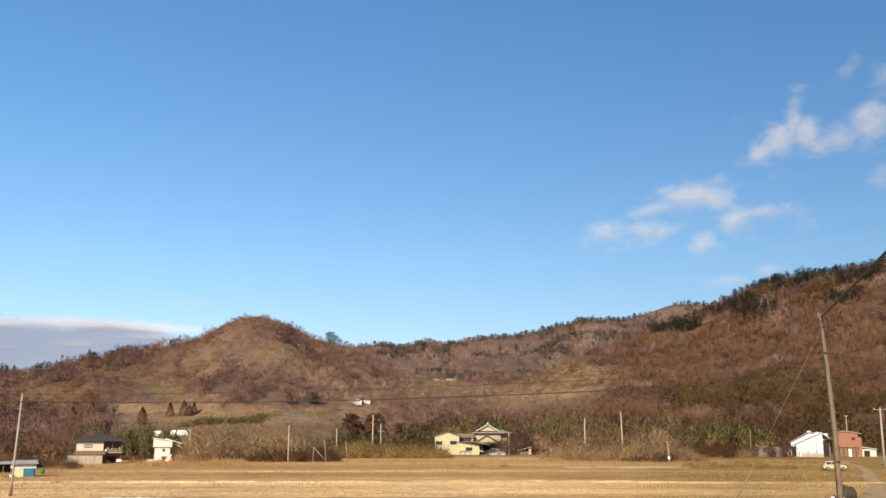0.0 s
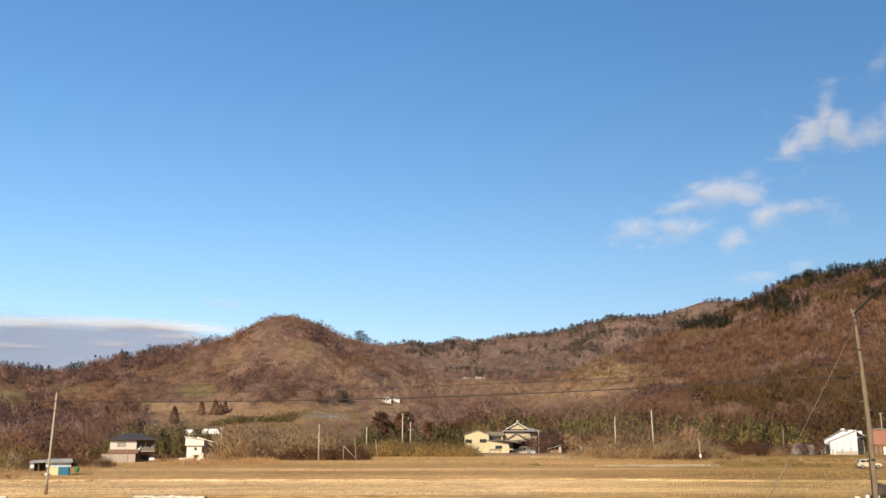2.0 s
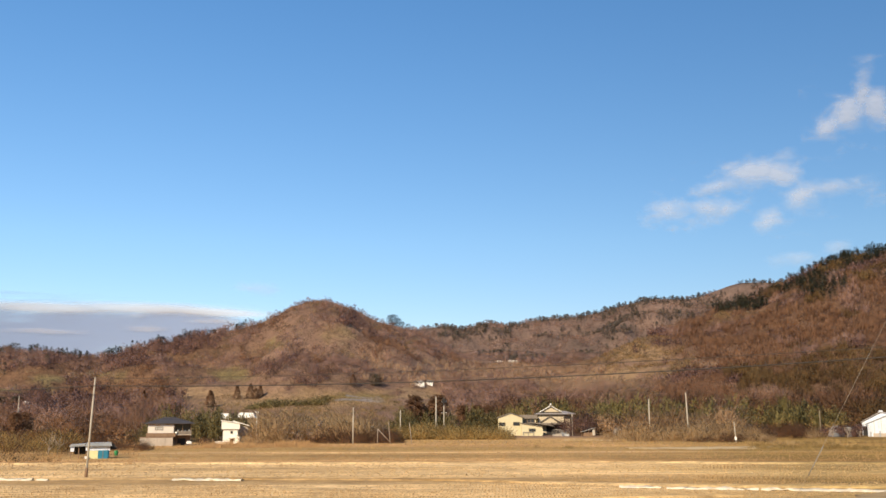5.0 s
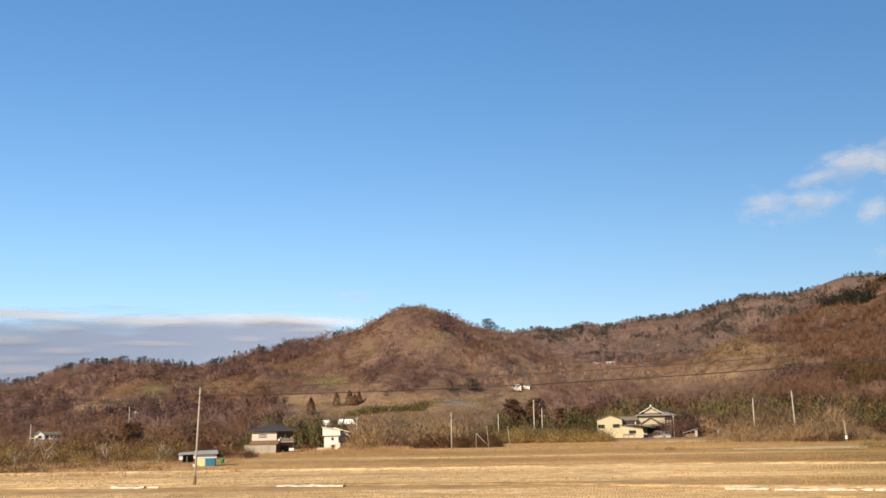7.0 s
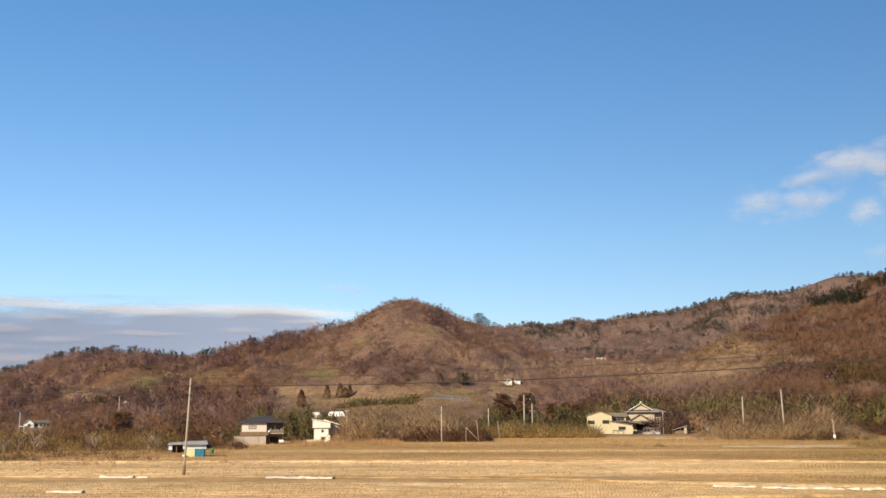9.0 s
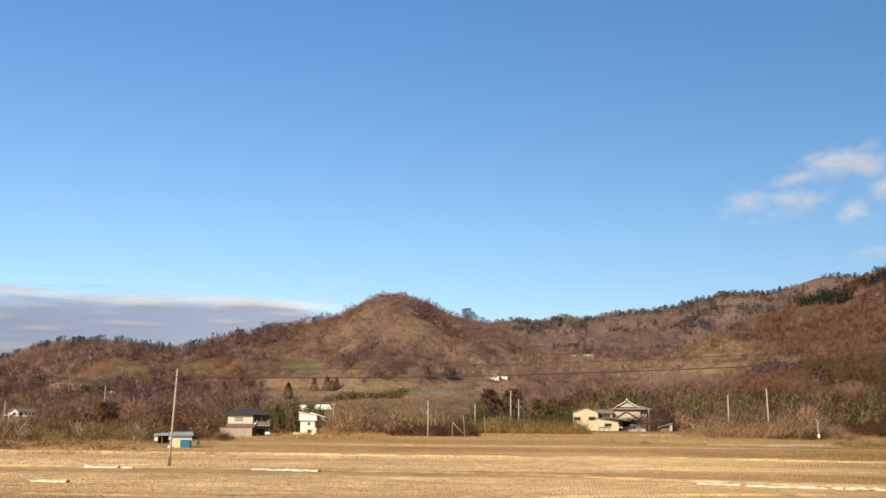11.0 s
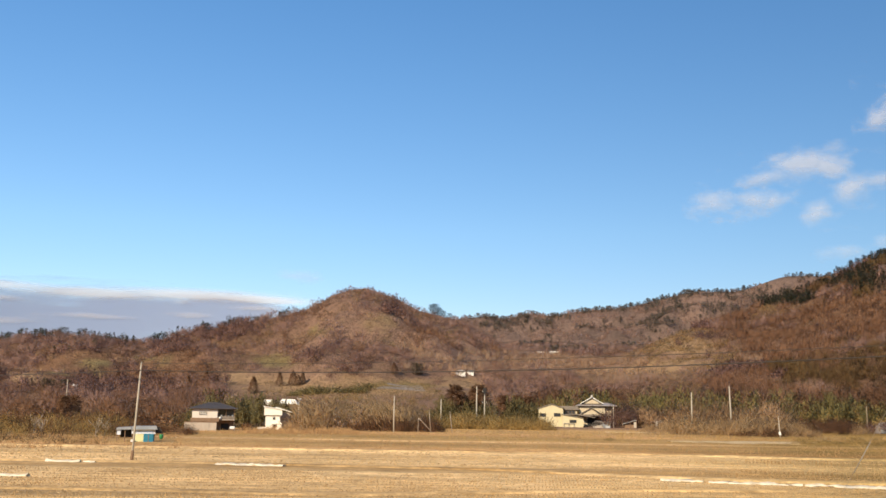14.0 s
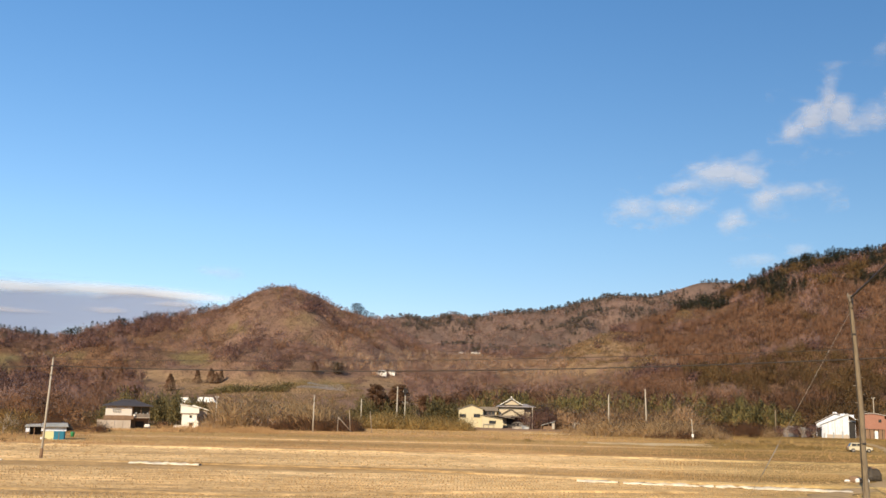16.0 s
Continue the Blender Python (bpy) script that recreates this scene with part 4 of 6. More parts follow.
def build_stubble():
    """Rows of cut rice straw on the two nearer fields, and loose straw on the far one."""
    clump = [tussock(rng, 6, 0.7, 0.3) for k in range(6)]
    pts = []
    for k, y0 in enumerate(np.arange(40, 77, 1.9)):
        for dy in (0.0, 0.3, 0.6, 0.9):
            y = y0 + dy
            x = np.arange(-0.6 * y if y < 67 else 9.0, 0.6 * y, 0.21)
            yy = y + 0.5 * np.sin(x / 17.0 + 0.3) + 0.02 * x
            keep = rng.uniform(0, 1, len(x)) < 0.72 + 0.5 * waves(x, yy, 14, 31)
            pts.append(np.stack([x + rng.normal(0, 0.03, len(x)), yy + rng.normal(0, 0.03, len(x)), np.zeros(len(x))], -1)[keep])
    p = np.concatenate(pts)
    p = p[~((p[:, 0] > 15) & (np.abs(p[:, 0] - np.interp(p[:, 1], [40, 49, 56, 71], [16, 20, 25, 37])) < 2.2))]
    tagged(soup("rice_stubble", sown(clump, p, rng.uniform(0.07, 0.11, len(p)), rng), M_stub), "rows of brown cut rice stubble standing in straw", "stubble", kind="stuff")
    n = 16000
    p = np.stack([rng.uniform(-45, 42, n), rng.uniform(40, 68, n), np.zeros(n)], -1)
    p = p[waves(p[:, 0] * 0.3, p[:, 1], 5, 35) > -0.2]
    tagged(soup("straw_litter", sown([tussock(rng, 4, 1.6, 0.35) for k in range(6)], p, rng.uniform(0.05, 0.1, len(p)), rng), M_straw), "loose pale straw lying on the stubble field", "straw", kind="stuff")
    n = 15000
    p = np.stack([rng.uniform(-62, 55, n), rng.uniform(74.5, 99.5, n), np.zeros(n)], -1)
    p = p[waves(p[:, 0] * 0.3, p[:, 1], 7, 33) > -0.5]
    tagged(soup("straw_litter", sown([tussock(rng, 4, 1.2, 0.35) for k in range(6)], p, rng.uniform(0.06, 0.13, len(p)), rng), M_straw), "rough pale straw and dead grass on the far field", "straw", kind="stuff")
    # dark stubble in drills that run away from the near fields
    pts = []
    for r0, r1, a0, a1 in ((90, 98, 15.0, 23.5), (70, 79, 14.5, 23.5)):
        for a in np.arange(a0, a1, 0.3 / r0 * 57.3):
            q = np.arange(r0, r1, 0.24)
            aa = np.radians(a) + rng.normal(0, 0.03, len(q)) / q
            x, y = np.sin(aa) * q, np.cos(aa) * q
            keep = waves(x, y, 7, 36) + 0.6 * waves(x, y, 2.5, 37) + rng.normal(0, 0.35, len(q)) > 0.25
            pts.append(np.stack([x, y, np.zeros(len(q))], -1)[keep])
    p = np.concatenate(pts)
    tagged(soup("rice_stubble", sown(clump, p, rng.uniform(0.08, 0.14, len(p)), rng), M_dark_stub), "drills of dark stubble on the pale straw", "stubble", kind="stuff")
    n = 6500
    p = np.stack([rng.uniform(-75, 60, n), rng.uniform(101, 134, n), np.zeros(n)], -1)
    tagged(soup("bank_grass", sown(TUFTS, p, rng.uniform(0.14, 0.34, len(p)), rng), M_rust), "brown dead grass on the bank behind the field", "grass", kind="stuff")
    n = 5500
    p = np.stack([rng.uniform(-50, 75, n), rng.uniform(137, 175, n), np.zeros(n)], -1)
    a, q = np.degrees(np.arctan2(p[:, 0], p[:, 1])), np.hypot(p[:, 0], p[:, 1])
    p = p[(a < 10.4) | (a > 19.2) | (np.abs(q - np.interp(a, [10.9, 14.5, 18.8], [152, 154, 165])) > 6)]
    tagged(soup("meadow_grass", sown(TUFTS, p, rng.uniform(0.18, 0.4, len(p)), rng), M_grass), "dry brown meadow grass below the houses", "grass", kind="stuff")


build_stubble()


def build_clearings():
    """Short dead grass on the open patches of the slopes."""
    for k, (az, el, daz, dr, mat) in enumerate(((-12.2, 2.75, 2.2, 22, M_olive), (-10.8, 2.0, 2.0, 20, M_tan), (-4.6, 1.3, 2.0, 16, M_olive), (11.3, 3.7, 1.8, 30, M_olive), (7.5, 1.9, 2.5, 14, M_tan), (-8.0, 1.15, 5.6, 55, M_gold), (-6.0, 0.9, 4.0, 40, M_olive))):
        r = sight(az, el)
        p, a, q = sprinkle(int(16 * daz * dr) + 300, az - daz, az + daz, r - dr, r + dr)
        keep = ((a - az) / daz) ** 2 + ((q - r) / dr) ** 2 < 1 + 0.3 * waves(p[:, 0], p[:, 1], 9, k)
        woods("clearing_grass", TUFTS, mat, p[keep], 1.3, "short dead grass in an open patch on the slope", "grass")


build_clearings()

# ---- poles and wires ----


def tube(path, radii, sides=10):
    """A bmesh tube along a path of points."""
    bm = bmesh.new()
    rings = []
    for i, (p, r) in enumerate(zip(path, radii)):
        a, b = Vector(path[max(0, i - 1)]), Vector(path[min(len(path) - 1, i + 1)])
        q = Vector((0, 0, 1)).rotation_difference(b - a)
        rings.append([bm.verts.new(Vector(p) + q @ Vector((math.cos(6.2832 * k / sides) * r, math.sin(6.2832 * k / sides) * r, 0))) for k in range(sides)])
    for u, v in zip(rings, rings[1:]):
        for k in range(sides):
            bm.faces.new((u[k], u[(k + 1) % sides], v[(k + 1) % sides], v[k]))
    bm.faces.new(rings[0][::-1])
    bm.faces.new(rings[-1])
    for f in bm.faces:
        f.smooth = len(f.verts) == 4
    return bm


def box(x0, x1, y0, y1, z0, z1, bevel=0.0):
    bm = bmesh.new()
    bmesh.ops.create_cube(bm, size=1, matrix=Matrix.Translation(((x0 + x1) / 2, (y0 + y1) / 2, (z0 + z1) / 2)) @ Matrix.Diagonal((x1 - x0, y1 - y0, z1 - z0, 1)))
    if bevel:
        bmesh.ops.bevel(bm, geom=bm.edges[:], offset=bevel, segments=1, affect="EDGES")
    return bm


def wire(name, a, b, sag, r, label, mat=None, group="overhead wires"):
    pts = [Vector(a).lerp(Vector(b), u) - Vector((0, 0, 4 * sag * u * (1 - u))) for u in [k / 24 for k in range(25)]]
    ob = part(name, tube(pts, [r] * 25, 6), mat or M_cable)
    return tagged(ob, label, "wire", group)


def utility_pole(az, r, top, radius=0.14, arms=(), label="pale concrete utility pole standing in dry scrub", mat=None, lean=(0, 0), box_at=None, name="utility_pole", base=None):
    """A tapered pole with its cap, bands and crossarms; top is its height over the level fields."""
    x, y, z = base or spot(az, r)
    h = top - z
    t = thing(name, pose(x, y, z, lean[0], lean[1], -az), label, "utility pole", "utility poles")
    part("shaft", tube([(0, 0, -0.6), (0, 0, h * 0.5), (0, 0, h)], [radius * 1.15, radius, radius * 0.72], 12), mat or M_concrete, t)
    part("cap", tube([(0, 0, h), (0, 0, h + 0.06)], [radius * 0.8, radius * 0.55], 12), M_steel, t)
    part("band", tube([(0, 0, h * 0.82), (0, 0, h * 0.82 + 0.12)], [radius * 0.95, radius * 0.95], 12), M_steel, t)
    for za, half in arms:
        arm = part("crossarm", box(-half, half, radius * 0.8, radius * 0.8 + 0.1, za - z - 0.05, za - z + 0.05, 0.012), M_steel, t)
        for k in (-1, 1):
            part("insulator", tube([(k * half * 0.85, radius * 0.8 + 0.05, za - z + 0.05), (k * half * 0.85, radius * 0.8 + 0.05, za - z + 0.2), (k * half * 0.85, radius * 0.8 + 0.05, za - z + 0.28)], [0.05, 0.06, 0.03], 8), M_white, arm)
    if box_at:
        zb, s, m = box_at
        part("equipment_box", box(-s * 0.4, s * 0.4, -radius - s * 0.7, -radius * 0.7, zb - z - s * 0.6, zb - z + s * 0.6, 0.03), m, t)
    return t


M_white = material("white_paint", [(0.66, 0.63, 0.56), (0.72, 0.69, 0.62)], 0.8, 5, 0.7, fine=0.06)
M_barn = material("weathered_white_boards", [(0.5, 0.52, 0.55), (0.58, 0.6, 0.63), (0.42, 0.43, 0.45)], 0.7, 6, 0.8, fine=0.14, stretch=(2.5, 1, 0.5))
M_offwhite = material("cream_white_render", [(0.69, 0.64, 0.54), (0.76, 0.71, 0.6)], 0.6, 5, 0.8, fine=0.07)
M_cover = material("dull_black_sheeting", [(0.022, 0.019, 0.016), (0.06, 0.046, 0.03), (0.03, 0.025, 0.02)], 2.4, 6, 0.55, fine=0.3, bump=0.8, bump_scale=7)
M_cream = material("cream_render", [(0.47, 0.4, 0.245), (0.52, 0.445, 0.28)], 0.5, 5, 0.85, fine=0.08, bump=0.1)
M_warm_wall = material("warm_plaster", [(0.4, 0.328, 0.224), (0.44, 0.368, 0.256)], 0.5, 5, 0.85, fine=0.08)
M_pink_grey = material("pinkish_grey_siding", [(0.54, 0.48, 0.4), (0.6, 0.53, 0.45)], 0.6, 5, 0.8, fine=0.08)
M_block = material("grey_brown_block_wall", [(0.34, 0.288, 0.225), (0.41, 0.345, 0.275)], 0.7, 5, 0.9, fine=0.15, bump=0.2)
M_salmon = material("salmon_siding", [(0.25, 0.118, 0.08), (0.295, 0.145, 0.1)], 0.6, 5, 0.8, fine=0.1)
M_tile_blue = material("dark_blue_roof_tile", [(0.04, 0.036, 0.038), (0.065, 0.058, 0.06)], 1.2, 5, 0.75, fine=0.15, bump=0.4, bump_scale=5)
M_tile_brown = material("brown_grey_roof_tile", [(0.13, 0.105, 0.08), (0.19, 0.155, 0.12)], 1.2, 5, 0.6, fine=0.15, bump=0.4, bump_scale=5)
M_tile_grey = material("silver_grey_roof_tile", [(0.22, 0.19, 0.17), (0.32, 0.28, 0.25)], 1.2, 5, 0.5, fine=0.15, bump=0.4, bump_scale=5)
M_tin = material("grey_sheet_metal", [(0.24, 0.25, 0.25), (0.34, 0.34, 0.33)], 0.8, 5, 0.5, metal=0.3, fine=0.12)
M_teal = material("teal_painted_board", [(0.02, 0.135, 0.2), (0.03, 0.175, 0.25)], 1.0, 5, 0.6, fine=0.1)
M_yellow = material("pale_yellow_board", [(0.62, 0.58, 0.3), (0.55, 0.5, 0.27)], 1.0, 5, 0.7, fine=0.1)
# near-black for frames and doorways, and for shade painted on walls
M_dark = material("dark_trim_and_shade", [(0.018, 0.016, 0.015), (0.03, 0.027, 0.024)], 1.0, 3, 0.8)
M_board = material("old_brown_boards", [(0.16, 0.1, 0.06), (0.24, 0.15, 0.09)], 1.5, 5, 0.9, fine=0.25, stretch=(3, 3, 0.4))
M_green = material("green_plastic", [(0.035, 0.21, 0.075), (0.05, 0.26, 0.1)], 1.5, 3, 0.5)
M_mint = material("pale_mint_sheet", [(0.4, 0.44, 0.37), (0.47, 0.5, 0.43)], 0.9, 4, 0.5, fine=0.1)
M_tyre = material("black_rubber", [(0.02, 0.02, 0.02), (0.035, 0.033, 0.03)], 3, 3, 0.8)
M_car = material("cream_car_paint", [(0.45, 0.4, 0.28), (0.5, 0.44, 0.315)], 0.6, 3, 0.35)
M_sheet = material("weathered_white_sheeting", [(0.56, 0.48, 0.35), (0.64, 0.56, 0.42), (0.45, 0.37, 0.25)], 1.6, 5, 0.7, fine=0.1, bump=0.4, bump_scale=4)
M_track = material("grey_gravel", [(0.3, 0.2, 0.09), (0.38, 0.26, 0.125), (0.23, 0.15, 0.066)], 0.6, 6, 0.95, fine=0.3, bump=0.5, bump_scale=9)
M_path = material("pale_bare_earth", [(0.46, 0.335, 0.18), (0.53, 0.39, 0.215), (0.36, 0.25, 0.125)], 0.35, 6, 0.95, fine=0.3, bump=0.5, bump_scale=6)
M_bark = material("pale_bark", [(0.36, 0.3, 0.23), (0.24, 0.19, 0.145)], 2.0, 5, 0.9, fine=0.2)
M_vinyl = material("greyish_vinyl_film", [(0.17, 0.148, 0.135), (0.25, 0.215, 0.195)], 0.2, 5, 0.75, fine=0.15, stretch=(0.5, 3, 1))


def glass_material():
    m = bpy.data.materials.new("window_glass")
    m.use_nodes = True
    b = m.node_tree.nodes["Principled BSDF"]
    b.inputs["Base Color"].default_value = (0.03, 0.035, 0.04, 1)
    b.inputs["Roughness"].default_value = 0.08
    b.inputs["Specular IOR Level"].default_value = 0.6
    return m


M_glass = glass_material()
M_paper = material("pale_paper_screen", [(0.42, 0.38, 0.32), (0.5, 0.46, 0.39)], 1.5, 3, 0.6, fine=0.1)


def prism(profile, y0, y1):
    """A polygon of (x, z) points, counter-clockwise from the front, drawn out from y0 to y1."""
    bm = bmesh.new()
    a = [bm.verts.new((x, y0, z)) for x, z in profile]
    b = [bm.verts.new((x, y1, z)) for x, z in profile]
    n = len(profile)
    bm.faces.new(a)
    bm.faces.new(b[::-1])
    for k in range(n):
        bm.faces.new((a[(k + 1) % n], a[k], b[k], b[(k + 1) % n]))
    bmesh.ops.recalc_face_normals(bm, faces=bm.faces[:])
    return bm


def slope(x0, z0, x1, z1, y0, y1, thick=0.14):
    """One pitch of a roof between two eaves lines."""
    return prism([(x0, z0), (x1, z1), (x1, z1 + thick), (x0, z0 + thick)], y0, y1)


def turned(bm, deg, x=0.0, y=0.0, z=0.0):
    bmesh.ops.transform(bm, matrix=pose(x, y, z, 0, 0, deg), verts=bm.verts[:])
    return bm


def hip_roof(w, d, z, rise, over, ridge, thick=0.15):
    """A hipped roof over a w by d house, its ridge along x."""
    bm = bmesh.new()
    x, y = w / 2 + over, d / 2 + over
    low = [bm.verts.new(p) for p in ((-x, -y, z), (x, -y, z), (x, y, z), (-x, y, z))]
    eave = [bm.verts.new((v.co.x, v.co.y, z + thick)) for v in low]
    a, b = bm.verts.new((-ridge / 2, 0, z + rise)), bm.verts.new((ridge / 2, 0, z + rise))
    bm.faces.new(low[::-1])
    for k in range(4):
        bm.faces.new((low[k], low[(k + 1) % 4], eave[(k + 1) % 4], eave[k]))
    bm.faces.new((eave[0], eave[1], b, a))
    bm.faces.new((eave[1], eave[2], b))
    bm.faces.new((eave[2], eave[3], a, b))
    bm.faces.new((eave[3], eave[0], a))
    return bm


def window(parent, x, z, w, h, y, frame_mat, bars=1, pane=None):
    """A framed window on a front wall at depth y, with its glass and glazing bars."""
    f = bmesh.new()
    e = 0.07
    for x0, x1, z0, z1 in ((x - w / 2 - e, x + w / 2 + e, z + h / 2, z + h / 2 + e), (x - w / 2 - e, x + w / 2 + e, z - h / 2 - e, z - h / 2), (x - w / 2 - e, x - w / 2, z - h / 2, z + h / 2), (x + w / 2, x + w / 2 + e, z - h / 2, z + h / 2)):
        bmesh.ops.create_cube(f, size=1, matrix=Matrix.Translation(((x0 + x1) / 2, y - 0.03, (z0 + z1) / 2)) @ Matrix.Diagonal((x1 - x0, 0.1, z1 - z0, 1)))
    win = part("window", f, frame_mat, parent)
    part("pane", box(x - w / 2, x + w / 2, y - 0.02, y - 0.006, z - h / 2, z + h / 2), pane or M_glass, win)
    for k in range(bars):
        xb = x - w / 2 + w * (k + 1) / (bars + 1)
        part("glazing_bar", box(xb - 0.025, xb + 0.025, y - 0.06, y - 0.02, z - h / 2, z + h / 2), frame_mat, win)
    return win


def at_house(az, r, turn=0.0, z=None):
    x, y, z0 = spot(az, r)
    return pose(x, y, z0 if z is None else z, 0, 0, -az + turn)


def hip_house():
    """White house with a dark blue hipped roof above a block-walled lower storey."""
    t = thing("house", at_house(-15.25, 181) @ Matrix.Diagonal((0.94, 0.94, 0.88, 1)), "pale two-storey house with a dark blue hipped tile roof", "house", "farmhouses")
    part("upper_wall", box(-3.5, 1.15, -1.2, 4.5, 2.0, 4.35), M_pink_grey, t)
    # dark browns of veranda wall and rail carry the shade on this side
    part("veranda_wall", box(1.15, 4.3, 0.6, 4.5, 1.4, 4.3), M_board, t, "veranda wall coloured dark for its shade")
    part("veranda_opening", box(1.3, 4.2, 0.52, 0.6, 2.9, 4.15), M_glass, t, "dark sliding glass doors under the eaves")
    rail = part("balcony_rail", box(1.2, 4.4, -0.9, -0.8, 2.2, 2.85, 0.02), M_tile_brown, t)
    part("balcony_floor", box(1.2, 4.4, -0.9, 0.6, 2.05, 2.2), M_block, t)
    for x in (1.35, 2.75, 4.25):
        part("balcony_post", box(x - 0.06, x + 0.06, -0.85, -0.73, 2.2, 4.3), M_board, t)
    part("roof", turned(hip_roof(8.0, 5.9, 4.3, 1.25, 0.55, 2.4), 0, 0.4, 1.65), M_tile_blue, t)
    part("ridge_cap", tube([(-0.85, 1.65, 5.56), (1.65, 1.65, 5.56)], [0.12, 0.12], 8), M_tile_blue, t)
    part("lower_roof", box(-3.75, 1.5, -1.95, -1.2, 1.75, 2.5, 0.03), M_board, t)
    part("block_wall", box(-4.75, 1.0, -2.3, -1.2, -0.6, 1.75), M_block, t)
    part("block_wall_coping", box(-4.8, 1.05, -2.36, -1.2, 1.6, 1.75, 0.02), M_board, t)
    window(t, -1.5, 3.4, 1.25, 0.5, -1.2, M_dark, 3, pane=M_paper)
    # brown strip along the top of the wall, under the eaves
    part("upper_wall_trim", box(-3.55, 1.2, -1.26, -1.2, 4.18, 4.35), M_board, t)
    # dark brown here too, for the shade below the balcony
    part("lower_wall", box(1.0, 4.2, 0.9, 4.4, -0.6, 2.05), M_board, t, "boards below the balcony coloured dark for shade")
    part("lower_opening", box(1.9, 3.4, 0.82, 0.9, -0.3, 1.6), M_dark, t)
    for x, w in ((1.75, 0.3), (2.5, 0.2), (3.1, 0.22), (3.8, 0.3)):
        part("hanging_laundry", box(x, x + w, -0.72, -0.68, 2.5, 3.0 + 0.15 * (w > 0.25), 0.01), M_tin, t, "pale washing hung over the balcony rail")
    for x in (-4.72, -3.3, -1.85, -0.4, 0.97):
        part("wall_pilaster", box(x - 0.1, x + 0.1, -2.38, -2.3, -0.6, 1.6, 0.02), M_block, t)
    part("satellite_dish", tube([(1.6, -0.95, 2.5), (1.55, -1.05, 2.52)], [0.32, 0.05], 12), M_white, t, "small white satellite dish on the balcony")
    return t


def white_house():
    """Narrow white two-storey house with its long roof running back to the right."""
    t = thing("house", at_house(-11.8, 195, 3), "small white two-storey house with a long mono-pitch roof", "house", "farmhouses")
    part("upper_wall", prism([(-1.65, 2.65), (1.65, 2.65), (1.65, 3.75), (-1.65, 4.3)], -1.6, 1.8), M_offwhite, t)
    part("lower_wall", box(-1.35, 1.4, -1.45, 1.8, -0.4, 2.65), M_offwhite, t)
    part("roof", prism([(-1.85, 4.33), (1.8, 3.75), (1.8, 3.87), (-1.85, 4.45)], -1.85, 1.95), M_offwhite, t)
    part("long_roof", prism([(0.6, 4.15), (3.7, 3.25), (3.7, 3.4), (0.6, 4.32)], 1.2, 3.6), M_offwhite, t, "pale roof of the rear wing")
    part("rear_wall", box(0.8, 3.4, 1.85, 3.4, -0.4, 3.25), M_block, t)
    part("porch_roof", prism([(-0.35, 1.0), (1.7, 1.0), (1.5, 1.35), (-0.1, 1.35)], -2.3, -1.45), M_offwhite, t)
    part("porch_wall", box(0.75, 1.6, -2.2, -1.45, -0.4, 1.0), M_offwhite, t)
    part("porch_doorway", box(-0.1, 0.5, -1.5, -1.44, -0.3, 0.9), M_board, t)
    part("garden_wall", box(-2.9, -0.5, -2.4, -2.1, -0.4, 0.45, 0.03), M_offwhite, t)
    window(t, 0.15, 2.1, 0.34, 0.4, -1.45, M_steel, 0)
    part("upper_band", box(-1.68, 1.68, -1.66, -1.6, 2.6, 2.72, 0.01), M_board, t)
    part("downpipe", tube([(1.3, -1.5, -0.3), (1.3, -1.5, 2.6)], [0.04, 0.04], 8), M_steel, t)
    return t


def cream_house():
    """Cream house with a gabled front and a lower annexe."""
    t = thing("house", at_house(4.72, 246, 2), "cream two-storey house with a brown gabled roof and annexe", "house", "farmhouses")
    part("gable_wall", prism([(-5.1, -0.4), (0.9, -0.4), (0.9, 4.4), (-1.9, 5.35), (-5.1, 4.3)], -1.5, 6.5), M_cream, t)
    part("roof", prism([(-5.4, 4.25), (-1.9, 5.42), (1.3, 4.28), (1.3, 4.42), (-1.9, 5.6), (-5.4, 4.4)], -1.8, 6.8), M_tile_brown, t)
    part("wing_wall", box(0.9, 4.4, 1.5, 6.3, -0.4, 4.2), M_cream, t)
    part("wing_roof", prism([(0.2, 5.05), (4.7, 5.05), (4.9, 4.1), (0.5, 4.1)], 1.0, 6.6), M_tile_brown, t)
    part("wing_glazing", box(1.4, 4.0, 1.38, 1.5, 2.9, 4.0), M_glass, t)
    for x in (1.4, 2.27, 3.13, 4.0):
        part("wing_post", box(x - 0.05, x + 0.05, 1.32, 1.45, 2.8, 4.1), M_board, t)
    part("annexe_wall", prism([(0.6, -0.4), (5.6, -0.4), (5.9, 1.0), (5.6, 2.1), (0.6, 2.9)], -3.5, 0.5), M_cream, t)
    part("annexe_roof", prism([(0.3, 2.92), (4.0, 2.95), (8.9, 2.2), (8.9, 2.35), (4.0, 3.2), (0.3, 3.1)], 0.4, 3.5), M_tile_brown, t)
    part("annexe_eave", prism([(0.4, 2.95), (5.8, 2.1), (5.8, 2.25), (0.4, 3.12)], -3.8, 0.6), M_tile_brown, t)
    for x in (-4.1, -0.55):
        window(t, x, 2.75 + 0.1 * (x > -2), 1.5, 0.7, -1.5, M_dark, 1)
    window(t, 3.2, 1.35, 1.5, 0.6, -3.5, M_dark, 1)
    part("carport_beam", box(0.95, 3.6, -3.75, -3.62, 0.75, 0.9), M_steel, t)
    for x in (1.0, 2.2, 3.5):
        part("carport_post", box(x - 0.05, x + 0.05, -3.75, -3.65, -0.4, 0.78), M_steel, t)
    return t


